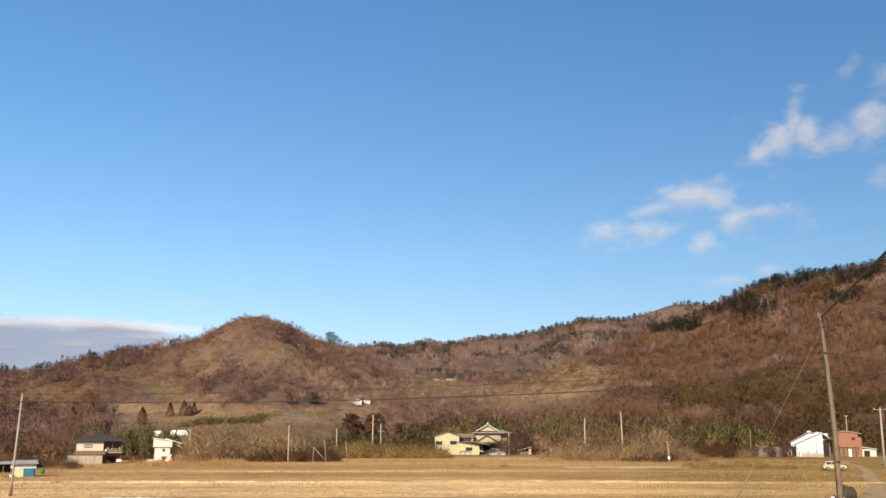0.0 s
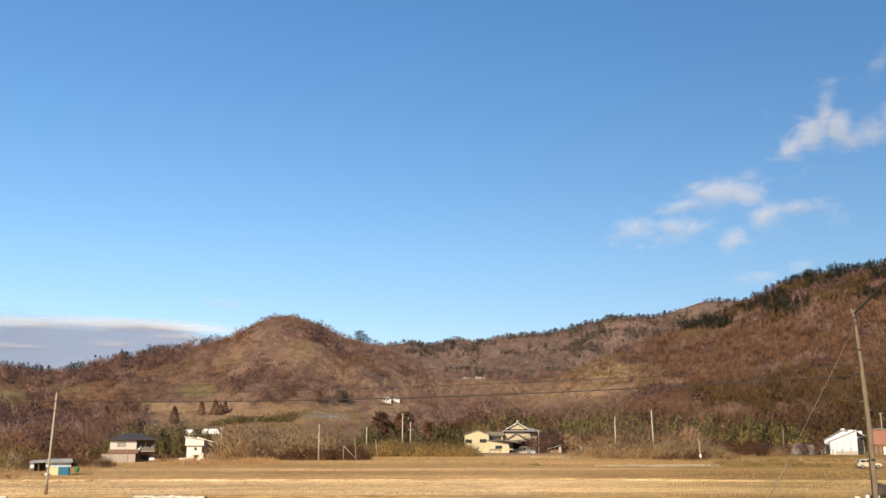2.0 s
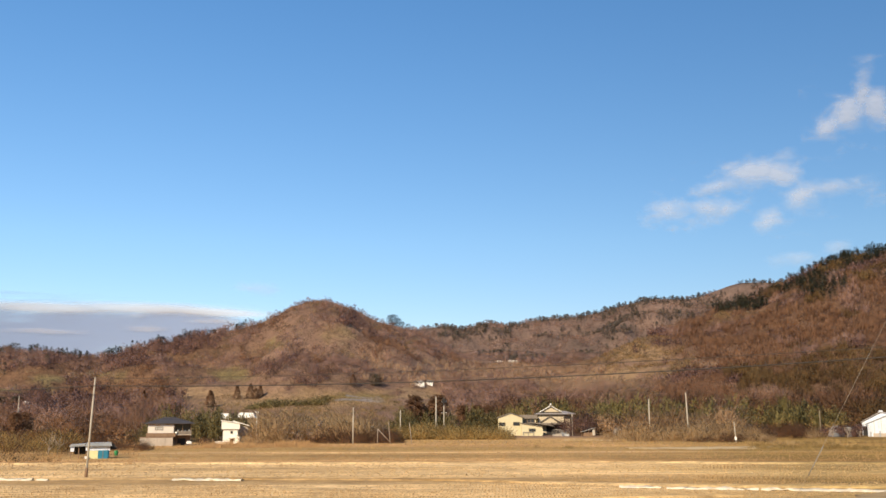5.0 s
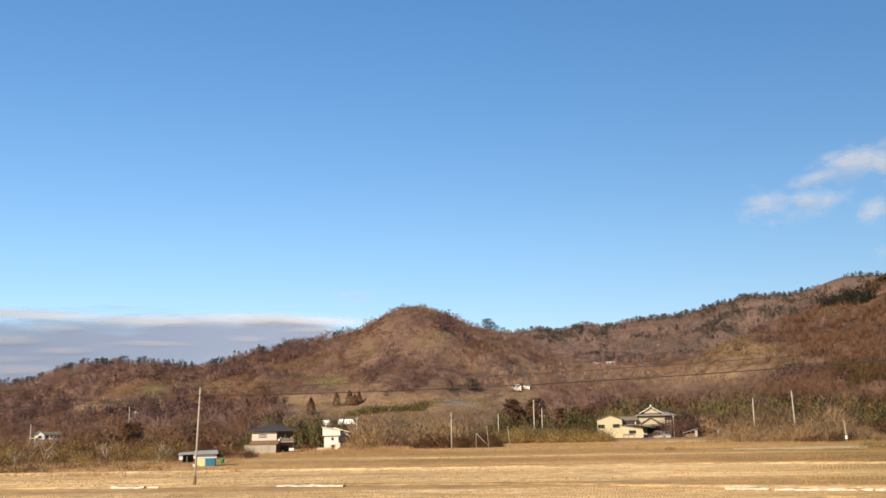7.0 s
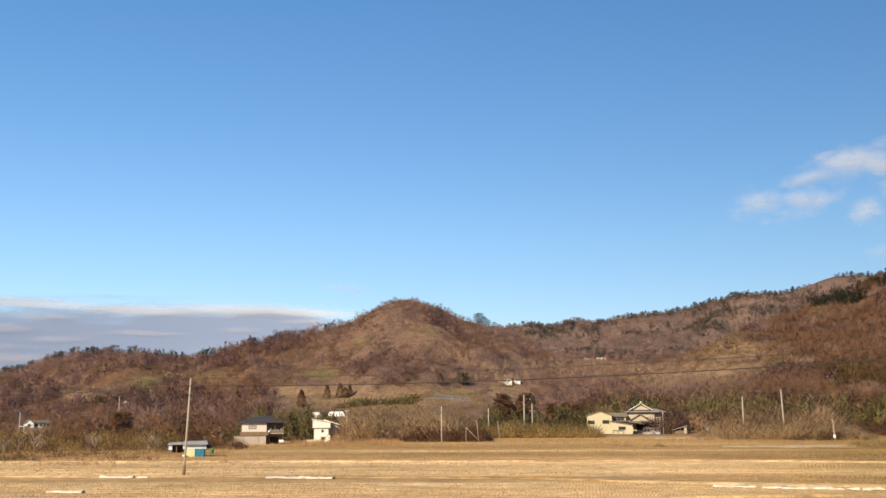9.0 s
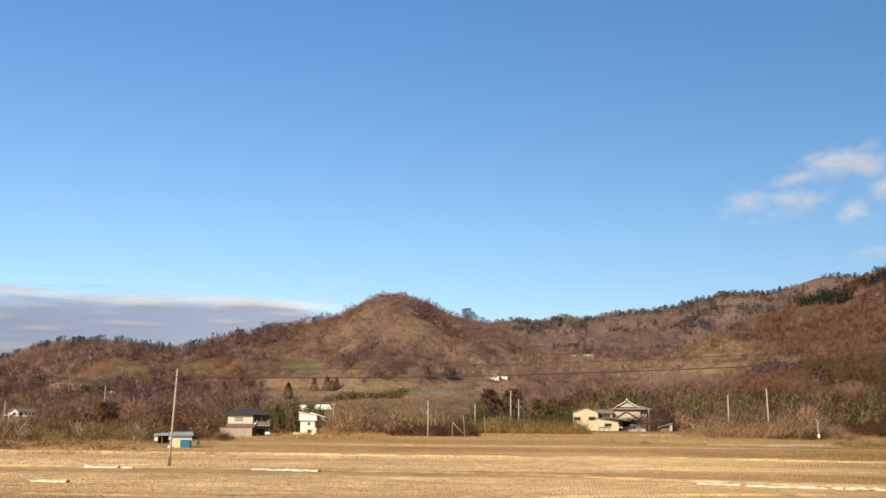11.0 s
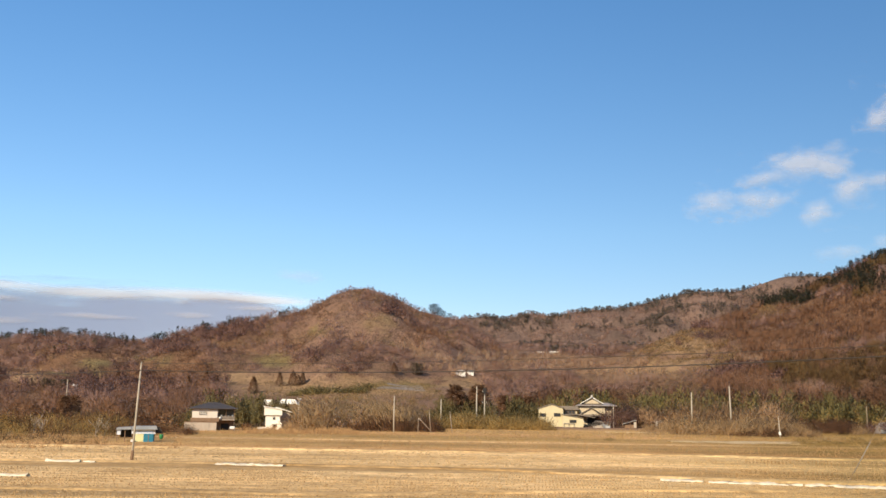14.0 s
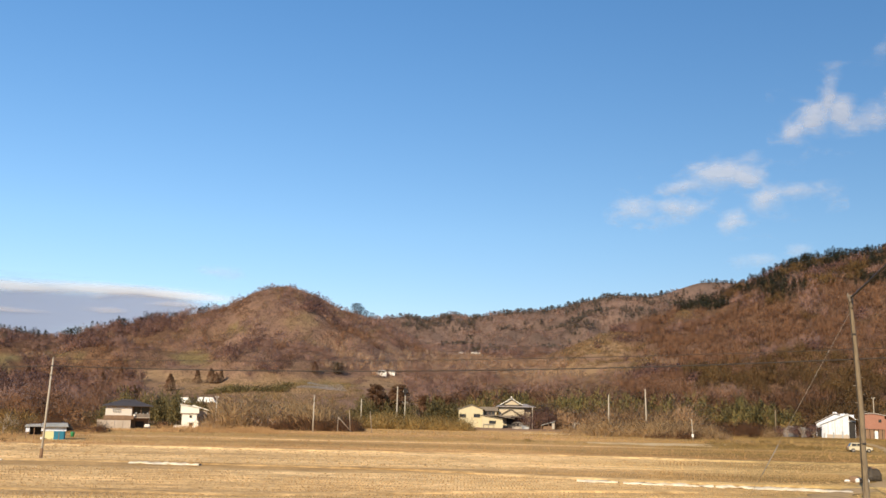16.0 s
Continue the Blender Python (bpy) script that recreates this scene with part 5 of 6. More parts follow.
def farmhouse():
    """Traditional house with a hip-and-gable tile roof behind the cream house."""
    t = thing("house", at_house(6.75, 252, 2) @ Matrix.Diagonal((0.97, 1, 0.88, 1)), "traditional farmhouse with cream walls and grey hip-and-gable roof", "house", "farmhouses")
    part("wall", box(-4.0, 2.6, -2.2, 4.5, -0.4, 6.0), M_warm_wall, t)
    part("side_wall", box(2.6, 4.2, -1.2, 4.2, -0.4, 5.6), M_warm_wall, t)
    part("roof", turned(hip_roof(8.8, 6.7, 5.75, 1.0, 0.85, 6.0), 0, 0.3, 1.1), M_tile_grey, t)
    part("gable_face", prism([(-3.0, 6.4), (1.4, 6.4), (-0.8, 7.9)], -1.9, 3.6), M_warm_wall, t)
    g = part("upper_roof", prism([(-3.7, 6.2), (-0.8, 8.0), (2.1, 6.2), (2.1, 6.4), (-0.8, 8.25), (-3.7, 6.4)], -2.4, 4.4), M_tile_grey, t)
    part("ridge_tile", box(-1.05, -0.55, -2.5, 4.5, 8.15, 8.5, 0.08), M_tile_grey, g)
    part("ridge_end_tile", tube([(-0.8, -2.6, 8.2), (-0.8, -2.6, 8.85)], [0.28, 0.1], 8), M_white, g)
    part("gable_board", prism([(-3.75, 6.28), (-0.8, 8.1), (2.15, 6.28), (2.15, 6.46), (-0.8, 8.32), (-3.75, 6.46)], -2.52, -2.4), M_white, g, "pale barge boards along the gable")
    # near-black strip for the shadow line below the eaves
    part("eave_shadow_board", box(-4.3, 4.5, -2.95, -2.85, 5.62, 5.78, 0.01), M_dark, t, "dark strip painted as the shadow of the eaves")
    part("porch_gable_wall", prism([(-3.4, 3.2), (1.4, 3.2), (-1.0, 4.9)], -3.4, -2.2), M_warm_wall, t)
    part("porch_gable_roof", prism([(-4.0, 3.2), (-1.0, 5.1), (2.0, 3.2), (2.0, 3.4), (-1.0, 5.35), (-4.0, 3.4)], -3.8, -2.1), M_tile_brown, t)
    part("porch_eave", prism([(-4.4, 2.9), (3.2, 2.9), (2.6, 3.35), (-4.0, 3.35)], -4.4, -2.0), M_tile_brown, t)
    part("entrance", box(-2.0, 2.2, -2.32, -2.2, -0.3, 2.8), M_dark, t)
    for x in (-3.9, 3.0):
        part("porch_post", box(x - 0.1, x + 0.1, -4.2, -4.0, -0.4, 2.95), M_board, t)
    return t


def white_barn():
    t = thing("barn", at_house(24.35, 243, 0), "bright white barn with a saltbox gable and a side bay painted dark for its shade", "barn", "farm buildings")
    part("front_wall", prism([(-3.1, -0.4), (2.7, -0.4), (2.7, 5.15), (2.4, 5.3), (-3.1, 3.0)], -2.0, 5.0), M_barn, t)
    part("front_roof", prism([(-3.4, 2.85), (2.45, 5.32), (4.3, 4.05), (4.3, 4.2), (2.45, 5.5), (-3.4, 3.0)], -2.3, 5.2), M_barn, t, "pale sheet roof")
    part("side_bay_wall", box(2.7, 4.1, -0.2, 5.0, -0.4, 4.1), M_barn, t)
    # near-black sheet that paints the shade on the set-back bay
    part("side_bay_door", box(2.75, 4.05, -0.32, -0.2, -0.4, 3.7), M_dark, t)
    part("rear_wall", prism([(-4.3, -0.4), (2.0, -0.4), (2.0, 5.6), (-0.3, 5.2), (-4.3, 3.1)], 5.0, 10.0), M_barn, t)
    part("rear_roof", prism([(-4.6, 3.1), (-0.3, 5.4), (1.0, 5.2), (1.0, 5.35), (-0.3, 5.6), (-4.6, 3.25)], 4.6, 10.2), M_tile_grey, t)
    part("roof_vent", box(-0.6, 0.3, 4.7, 5.3, 5.3, 5.85, 0.1), M_barn, t)
    part("roof_vent", box(3.1, 3.9, 1.0, 1.6, 4.6, 5.25, 0.1), M_barn, t)
    part("doorway", box(-4.2, -3.2, 4.9, 5.0, -0.4, 2.2), M_dark, t)
    part("plinth", box(-2.0, 2.7, -2.1, -2.0, -0.4, 0.75), M_block, t, "stained grey boards along the foot of the wall")
    for k, (x, h) in enumerate(((-2.5, 1.1), (-1.4, 0.7), (-0.6, 1.3), (0.5, 0.8), (1.3, 1.5), (2.2, 0.9))):
        part("leaning_board", box(x - 0.16, x + 0.16, -2.2 - 0.03 * (k % 2), -2.11, -0.4, h, 0.01), (M_tin, M_block)[k % 2], t)
    for x in (-1.7, -0.2, 1.3):
        part("wall_batten", box(x - 0.05, x + 0.05, -2.05, -2.0, 0.75, 3.2 + 0.42 * (x + 2.9)), M_block, t)
    part("eave_board", prism([(-3.45, 2.8), (2.45, 5.27), (2.45, 5.33), (-3.45, 2.86)], -2.34, -2.3), M_tin, t, "grey barge board under the roof edge")
    return t


def red_barn():
    t = thing("barn", at_house(26.25, 247, 3), "salmon-red two-storey barn with a brown boarded ground floor", "barn", "farm buildings")
    part("upper_wall", prism([(-2.9, 2.1), (2.1, 2.1), (2.1, 5.2), (0.2, 5.55), (-1.2, 5.6), (-2.9, 5.3)], -1.5, 5.5), M_salmon, t)
    part("roof", prism([(-3.2, 5.28), (-1.2, 5.62), (0.2, 5.57), (3.0, 5.05), (3.0, 5.2), (0.2, 5.75), (-1.2, 5.8), (-3.2, 5.45)], -1.8, 5.8), M_tile_grey, t)
    part("lower_wall", box(-2.8, 2.0, -1.3, 5.4, -0.4, 2.1), M_board, t)
    part("side_wall", box(2.1, 2.9, -0.4, 5.0, -0.4, 4.9), M_salmon, t)
    for x in (-2.0, -1.1, -0.2, 0.7, 1.5):
        part("board_post", box(x - 0.07, x + 0.07, -1.42, -1.28, -0.4, 2.1), M_dark, t)
    part("doorway", box(-0.1, 0.6, -1.38, -1.3, -0.3, 1.7), M_white, t)
    window(t, 1.1, 4.0, 0.5, 0.5, -1.5, M_dark, 0)
    return t


def mint_shed():
    t = thing("shed", at_house(27.15, 249, 0), "low shed with a pale mint sheet roof", "shed", "farm buildings")
    part("wall", box(-2.0, 2.0, -1.0, 3.0, -0.4, 1.7), M_mint, t)
    part("roof", prism([(-2.3, 2.25), (2.2, 1.6), (2.2, 1.72), (-2.3, 2.4)], -1.3, 3.2), M_mint, t)
    part("upper_box", box(-2.0, -1.1, 0.5, 2.0, 2.2, 3.1, 0.08), M_white, t)
    part("doorway", box(-0.6, 0.6, -1.06, -1.0, -0.3, 1.3), M_dark, t)
    return t


def grey_shed():
    t = thing("greenhouse", at_house(22.05, 240, 0), "weathered grey tunnel shed among leafless branches", "shed", "farm buildings")
    arc = [(math.cos(math.pi * k / 12) * 1.7, 0.5 + math.sin(math.pi * k / 12) * 1.9) for k in range(13)]
    part("tunnel", prism([(-1.7, -0.4)] + [(-x, z) for x, z in arc] + [(1.7, -0.4)], -1.0, 6.0), M_vinyl, t)
    for y in (-1.02, 0.4, 1.8, 3.2):
        part("hoop", tube([(-x * 1.01, y, z + 0.01) for x, z in arc], [0.035] * 13, 6), M_steel, t)
    part("door", box(-0.5, 0.5, -1.08, -1.0, -0.4, 1.7, 0.02), M_tin, t)
    part("side_shed", prism([(2.2, -0.4), (4.6, -0.4), (4.6, 1.6), (2.2, 2.2)], 0.0, 3.0), M_tin, t)
    part("side_opening", box(3.3, 4.4, -0.07, 0.0, -0.3, 1.4), M_dark, t)
    return t


def field_shed():
    """Low shed beside the field: grey roof over a white band, yellow and teal boards below."""
    t = thing("shed", at_house(-18.8, 121, 0), "low field shed of white, pale yellow and teal boards", "shed", "farm buildings")
    part("white_wall", box(-1.45, 1.22, 0.0, 1.8, 0.92, 1.42), M_barn, t)
    part("yellow_panel", box(-1.1, -0.1, -0.1, 1.6, -0.1, 0.9), M_yellow, t)
    part("teal_panel", box(-0.1, 1.0, -0.14, 1.6, -0.1, 0.93), M_teal, t)
    part("teal_side_panel", box(1.0, 1.14, 0.1, 1.6, -0.1, 0.93), M_teal, t)
    part("roof", prism([(-1.55, 1.4), (1.45, 1.42), (1.4, 1.52), (-1.5, 1.5)], -0.4, 0.1), M_tin, t)
    part("roof_slope", prism([(-1.5, 1.5), (1.4, 1.52), (1.3, 1.84), (-1.4, 1.8)], 0.1, 2.1), M_tin, t)
    part("side_roof", prism([(-3.25, 1.36), (-1.55, 1.42), (-1.5, 1.72), (-3.1, 1.62)], 0.1, 2.2), M_tin, t)
    part("side_wall", box(-3.1, -2.7, 0.3, 2.0, 0.8, 1.36), M_barn, t)
    part("side_opening", box(-2.7, -1.46, 1.2, 1.3, 0.5, 1.36), M_dark, t)
    for x in (-3.05, -2.2):
        part("side_post", box(x - 0.05, x + 0.05, 0.32, 0.42, -0.1, 1.36), M_board, t)
    # near-black block standing in for the shaded gable end
    part("gable_shade", prism([(1.23, 0.98), (2.0, 1.05), (1.85, 1.4), (1.55, 1.72), (1.42, 1.76), (1.23, 1.6)], 0.3, 1.8), M_dark, t)
    part("board_joint", box(0.42, 0.48, -0.165, -0.1, -0.08, 0.86), M_board, t)
    part("crate", box(-1.5, -1.12, -0.5, -0.2, -0.02, 0.28, 0.02), M_white, t)
    return t


def buildings():
    hip_house()
    white_house()
    cream_house()
    farmhouse()
    white_barn()
    red_barn()
    mint_shed()
    grey_shed()
    field_shed()


buildings()


def green_bin():
    x, y, z = spot(-17.9, 131)
    t = thing("water_butt", pose(x, y, z), "small green plastic water butt beside the shed", "water butt")
    part("tub", tube([(0, 0, -0.02), (0, 0, 0.5), (0, 0, 0.55)], [0.2, 0.25, 0.26], 14), M_green, t)
    part("lid", tube([(0, 0, 0.55), (0, 0, 0.61)], [0.28, 0.23], 14), M_green, t)


green_bin()


def far_house(az, r, w, h, label, roof=M_white, wall=M_white, turn=10, d=5.0):
    t = thing("house", at_house(az, r, turn), label, "house", "distant houses")
    part("wall", prism([(-w / 2, -1.5), (w / 2, -1.5), (w / 2, h * 0.6), (-w / 2, h * 0.6)], -d / 2, d / 2), wall, t)
    part("roof", turned(hip_roof(w, d, h * 0.6, h * 0.4, 0.2, w * 0.7), 0), roof, t)
    window(t, -w * 0.2, h * 0.32, w * 0.18, h * 0.22, -d / 2, M_dark, 1)
    window(t, w * 0.22, h * 0.32, w * 0.18, h * 0.22, -d / 2, M_dark, 1)
    return t


far_house(-1.08, sight(-1.08, 2.08), 4.6, 1.5, "distant small house with a white roof on the slope")
far_house(-0.45, sight(-0.45, 2.08), 2.4, 1.8, "small white shed beside the distant house", M_tile_brown)
far_house(3.65, sight(3.65, 3.38), 5.5, 1.3, "long distant white building high in the valley")
far_house(4.45, sight(4.45, 3.4), 7.0, 0.9, "low distant white greenhouse on the hillside")
far_house(-22.65, sight(-22.65, 0.9) - 6, 1.3, 2.3, "tiny distant white hut on the slope")
far_house(-22.9, sight(-22.9, 0.55) - 6, 1.1, 1.9, "tiny distant pale shed among trees")
far_house(-12.15, 296, 4.4, 3.8, "low house with a pale roof behind the bamboo", M_offwhite, M_board, -6, 4.0)
far_house(-10.95, 300, 5.4, 3.7, "long low house with a pale roof behind the bamboo", M_offwhite, M_board, -6, 4.0)



def scrub_farm():
    """White gabled house with a long brown-roofed wing and a low pale lean-to."""
    t = thing("house", at_house(-27.2, 250, 4, 1.2) @ Matrix.Diagonal((0.86, 0.86, 0.86, 1)), "distant white gabled house with a brown-roofed wing", "house", "distant houses")
    part("gable_wall", prism([(-2.9, -2.4), (-0.6, -2.4), (-0.6, 3.0), (-1.75, 4.0), (-2.9, 3.0)], -1.2, 3.0), M_white, t)
    part("gable_roof", prism([(-3.15, 2.9), (-1.75, 4.1), (-0.35, 2.9), (-0.35, 3.04), (-1.75, 4.26), (-3.15, 3.04)], -1.4, 3.2), M_tile_brown, t)
    window(t, -1.75, 2.5, 0.6, 0.5, -1.2, M_dark, 1)
    part("wing_wall", box(-0.6, 3.4, -0.6, 3.0, -2.4, 3.1), M_pink_grey, t)
    part("wing_roof", prism([(-0.7, 3.1), (3.7, 3.1), (3.4, 3.9), (-0.4, 3.9)], -1.0, 3.4), M_tile_brown, t)
    for x in (0.2, 1.2, 2.2, 3.0):
        window(t, x, 2.5, 0.45, 0.5, -0.6, M_dark, 0)
    part("lean_to_roof", prism([(-4.4, 2.05), (-2.3, 2.35), (-2.3, 2.47), (-4.4, 2.17)], -3.0, -1.2), M_white, t, "pale sheet roof of the lean-to")
    for x in (-4.2, -2.5):
        part("lean_to_post", box(x - 0.06, x + 0.06, -2.9, -2.78, -2.4, 2.1), M_board, t)
    part("fence", box(-2.2, 3.6, -3.1, -3.0, -2.4, 1.9, 0.02), M_board, t)


scrub_farm()

# ---- poles ----
LEFT_POLE = (-26.4, 75.0, 0.0)
left = utility_pole(-19.4, 79.5, 7.5, 0.075, label="tall pale concrete pole standing alone at the field edge", base=LEFT_POLE, lean=(0, 1.9))
part("foot_sleeve", tube([(0, 0, -0.1), (0, 0, 0.75), (0, 0, 0.8)], [0.12, 0.115, 0.1], 12), M_board, left, "dark brown sleeve round the foot")
utility_pole(-4.86, 181, 6.6, 0.12)
utility_pole(-2.13, 232, 6.7, 0.15)
utility_pole(-0.06, 235, 9.9, 0.17)
utility_pole(0.4, 236, 9.4, 0.15, arms=((8.6, 0.6), (6.0, 0.6)), box_at=(8.9, 1.0, M_dark), label="utility pole carrying a dark transformer and short crossarms")
utility_pole(-10.35, 196, 6.1, 0.1, arms=((5.8, 0.35),))
utility_pole(-12.5, 206, 4.6, 0.12, label="thin grey pole beside the white house")
utility_pole(-12.8, 208, 4.4, 0.11, label="thin grey pole beside the white house")
utility_pole(12.17, 238, 9.1, 0.16)
utility_pole(14.3, 232, 10.4, 0.17, lean=(0, -1.5))
utility_pole(16.84, 194, 3.9, 0.09, lean=(0, -3), box_at=(0.8, 0.5, M_white), label="short leaning post with a small white meter box")
utility_pole(7.81, 243, 5.8, 0.14, label="pale concrete pole in front of the farmhouse")
utility_pole(21.27, 240, 6.3, 0.14, mat=M_wood, label="weathered wooden pole beside the grey shed")
utility_pole(26.25, 262, 10.1, 0.12, arms=((9.9, 0.4),))
utility_pole(27.96, 180, 9.5, 0.17, arms=((9.2, 1.1),), label="utility pole with a wide crossarm beside the track")
utility_pole(28.6, 178, 7.0, 0.12, lean=(0, -7), label="leaning stay pole beside the utility pole", mat=M_wood)
utility_pole(-0.6, 545, 36.0, 0.18, label="distant utility pole beside the small house")
utility_pole(-6.4, 450, 24.0, 0.15, label="distant grey pole at the foot of the hill")
utility_pole(-28.0, 268, 6.4, 0.14, label="grey pole among the scrub")
utility_pole(-23.0, 330, 12.0, 0.14, label="grey pole among the scrub")
# the poles that carry the ends of the wires
utility_pole(-43.5, 135, 8.4, 0.14, base=(-92.8, 98.0, 0.0), arms=((7.6, 0.6),))
utility_pole(37.6, 65.6, 9.8, 0.16, base=(40.0, 52.0, 0.0), arms=((9.2, 0.6),))
utility_pole(143, 7.5, 11.2, 0.16, base=(4.5, -6.0, 0.0))


def prop(az, r, p0, p1):
    """A bare leaning pole end of the drying rack."""
    x, y, z = spot(az, r)
    ob = part("leaning_pole", tube([p0, p1], [0.07, 0.05], 8), M_bark)
    ob.matrix_world = pose(x, y, z, 0, 0, -az)
    return tagged(ob, "bare grey pole propped at the edge of the reeds", "pole", "propped poles")


prop(-3.0, 184, (-1.4, 0, 2.7), (1.3, 0, -0.1))
prop(-2.77, 184, (0.2, 0, -0.3), (-0.15, 0, 4.1))
prop(-3.45, 184, (0, 0, -0.3), (0.03, 0, 2.7))
prop(-1.55, 184, (0.3, 0, -0.3), (-0.2, 0, 3.9))


def wooden_pole():
    """The crooked old pole beside the track with its stay, steps and fittings."""
    x, y = 24.78, 51.55
    t = thing("wooden_utility_pole", pose(x, y, 0), "crooked weathered wooden utility pole held by a steel stay", "utility pole")
    line = [(0.0, 0, -0.6), (0.0, 0, 0.5), (-0.01, 0, 2.0), (-0.04, 0, 3.6), (-0.06, 0, 5.0), (-0.15, 0, 6.6), (-0.21, 0, 8.2), (-0.32, 0, 9.6), (-0.39, 0, 11.0)]
    # a shaft of many short lengths, each a little bent, swollen or shrunk
    g = np.random.default_rng(12)
    zs = np.linspace(-0.6, 11.0, 24)
    bent = [(float(np.interp(z, [p[2] for p in line], [p[0] for p in line]) + g.normal(0, 0.012)), float(g.normal(0, 0.012)), float(z)) for z in zs]
    part("shaft", tube(bent, [float(np.interp(z, [-0.6, 5, 11], [0.18, 0.145, 0.1]) * g.uniform(0.97, 1.05)) for z in zs], 14), M_wood, t)
    part("top_bracket", box(-0.5, -0.28, -0.16, -0.08, 10.6, 10.95, 0.02), M_tile_brown, t)
    part("insulator", tube([(-0.5, -0.1, 10.7), (-0.54, -0.1, 10.95), (-0.53, -0.1, 11.1)], [0.04, 0.06, 0.03], 10), M_tile_brown, t)
    part("insulator", tube([(-0.4, -0.16, 10.25), (-0.34, -0.2, 10.45), (-0.34, -0.2, 10.55)], [0.03, 0.05, 0.03], 10), M_tile_brown, t)
    part("down_cable", tube([(-0.45, -0.1, 10.6), (-0.44, -0.08, 9.6), (-0.35, -0.08, 8.2), (-0.3, -0.08, 6.6), (-0.22, -0.08, 5.0), (-0.18, -0.08, 1.0)], [0.022] * 6, 6), M_cable, t)
    for z in (3.0, 6.0, 8.8):
        xx = np.interp(z, [p[2] for p in line], [p[0] for p in line])
        part("band", tube([(float(xx), 0, z), (float(xx), 0, z + 0.1)], [0.17 - 0.006 * z, 0.17 - 0.006 * z], 12), M_cable, t)
    for k in range(8):
        z = 3.4 + k * 0.45
        xx = float(np.interp(z, [p[2] for p in line], [p[0] for p in line]))
        s = 1 if k % 2 else -1
        part("foot_bolt", tube([(xx, 0, z), (xx + 0.3 * s, 0, z)], [0.014, 0.014], 6), M_steel, t)
    part("stay_wire", tube([(-0.36, 0, 10.15), (-5.6, 1.9, -0.05)], [0.008, 0.008], 8), M_steel, t, "pale galvanised stay wire running down to the ground")
    part("stay_guard", tube([(-4.08, 1.35, 2.85), (-4.9, 1.647, 1.247)], [0.02, 0.02], 8), M_steel, t)


wooden_pole()
wire("overhead_cable", (24.4, 51.4, 10.85), (4.5, -6.0, 10.8), 0.25, 0.055, "thick black cable leaving the wooden pole")
wire("overhead_wire", (LEFT_POLE[0] + 0.23, LEFT_POLE[1], 6.9), (40, 52, 8.75), 0.86, 0.034, "black overhead wire sagging between two poles")
wire("overhead_wire", (LEFT_POLE[0] + 0.25, LEFT_POLE[1], 7.42), (40, 52, 9.15), 0.6, 0.018, "thin black overhead wire sagging between two poles")
wire("overhead_wire", (LEFT_POLE[0] + 0.23, LEFT_POLE[1], 6.9), (-92.8, 98, 7.6), 0.85, 0.03, "black overhead wire sagging between two poles")

# ---- track, field edges and things on them ----


def ribbon(pts, widths, lift, thick, seed, ragged=0.15, step=0.8):
    """A low strip with uneven edges that follows a line over the ground."""
    r = np.random.default_rng(seed)
    pts = [Vector((*p, 0)) for p in pts]
    line, ws = [], []
    for (a, b), (wa, wb) in zip(zip(pts, pts[1:]), zip(widths, widths[1:])):
        n = max(2, int((b - a).length / step))
        for k in range(n):
            line.append(a.lerp(b, k / n))
            ws.append(wa + (wb - wa) * k / n)
    line.append(pts[-1])
    ws.append(widths[-1])
    bm = bmesh.new()
    rows = []
    for i, (p, w) in enumerate(zip(line, ws)):
        d = (line[min(i + 1, len(line) - 1)] - line[max(i - 1, 0)]).normalized()
        n = Vector((-d.y, d.x, 0))
        row = []
        for u, up in ((-1, -0.05), (-0.8, 0.6), (-0.3, 1.0), (0.3, 1.0), (0.8, 0.6), (1, -0.05)):
            q = p + n * (u * w / 2 * (1 + r.normal(0, ragged)))
            z = float(terrain(np.array([q.x]), np.array([q.y]))[0])
            row.append(bm.verts.new((q.x, q.y, z + lift + thick * up * (1 + r.normal(0, ragged)))))
        rows.append(row)
    for a, b in zip(rows, rows[1:]):
        for k in range(5):
            bm.faces.new((a[k], b[k], b[k + 1], a[k + 1]))
    bmesh.ops.recalc_face_normals(bm, faces=bm.faces[:])
    if sum(f.normal.z for f in bm.faces) < 0:
        bmesh.ops.reverse_faces(bm, faces=bm.faces[:])
    for f in bm.faces:
        f.smooth = True
    return bm


tagged(part("track", ribbon([(16, 40), (20, 49), (25, 56), (37, 71), (46, 88), (57, 111), (68, 133), (80, 160), (92, 190)], [1.9, 1.9, 2.0, 2.0, 1.7, 1.6, 1.5, 1.5, 1.5], 0.015, 0.05, 1, 0.3, 1.0), M_track),
       "worn brown gravel farm track between dry fields", "track", kind="structure")
tagged(part("field_bund", ribbon([(-70, 76), (-32, 73.5), (-20, 74), (-9, 72.8), (1, 71.5), (10, 66.5), (20, 63.5), (31, 62)], [1.6] * 8, 0.0, 0.12, 2, 0.08), M_ground),
       "low grassy bund between two stubble fields", "bund", kind="structure")
tagged(part("field_bund", ribbon([(-60, 49), (-16, 49.5), (-7, 48.5), (2, 52), (8, 54.5), (17, 56)], [1.2] * 6, 0.0, 0.1, 3, 0.08), M_ground),
       "low grassy bund between two stubble fields", "bund", kind="structure")
tagged(part("field_bund", ribbon([(-75, 100), (-28, 100), (0, 101), (18, 101.5), (32, 97), (50, 95)], [2.0] * 6, 0.0, 0.14, 4, 0.08), M_ground),
       "low brown bank at the back of the stubble field", "bund", kind="structure")
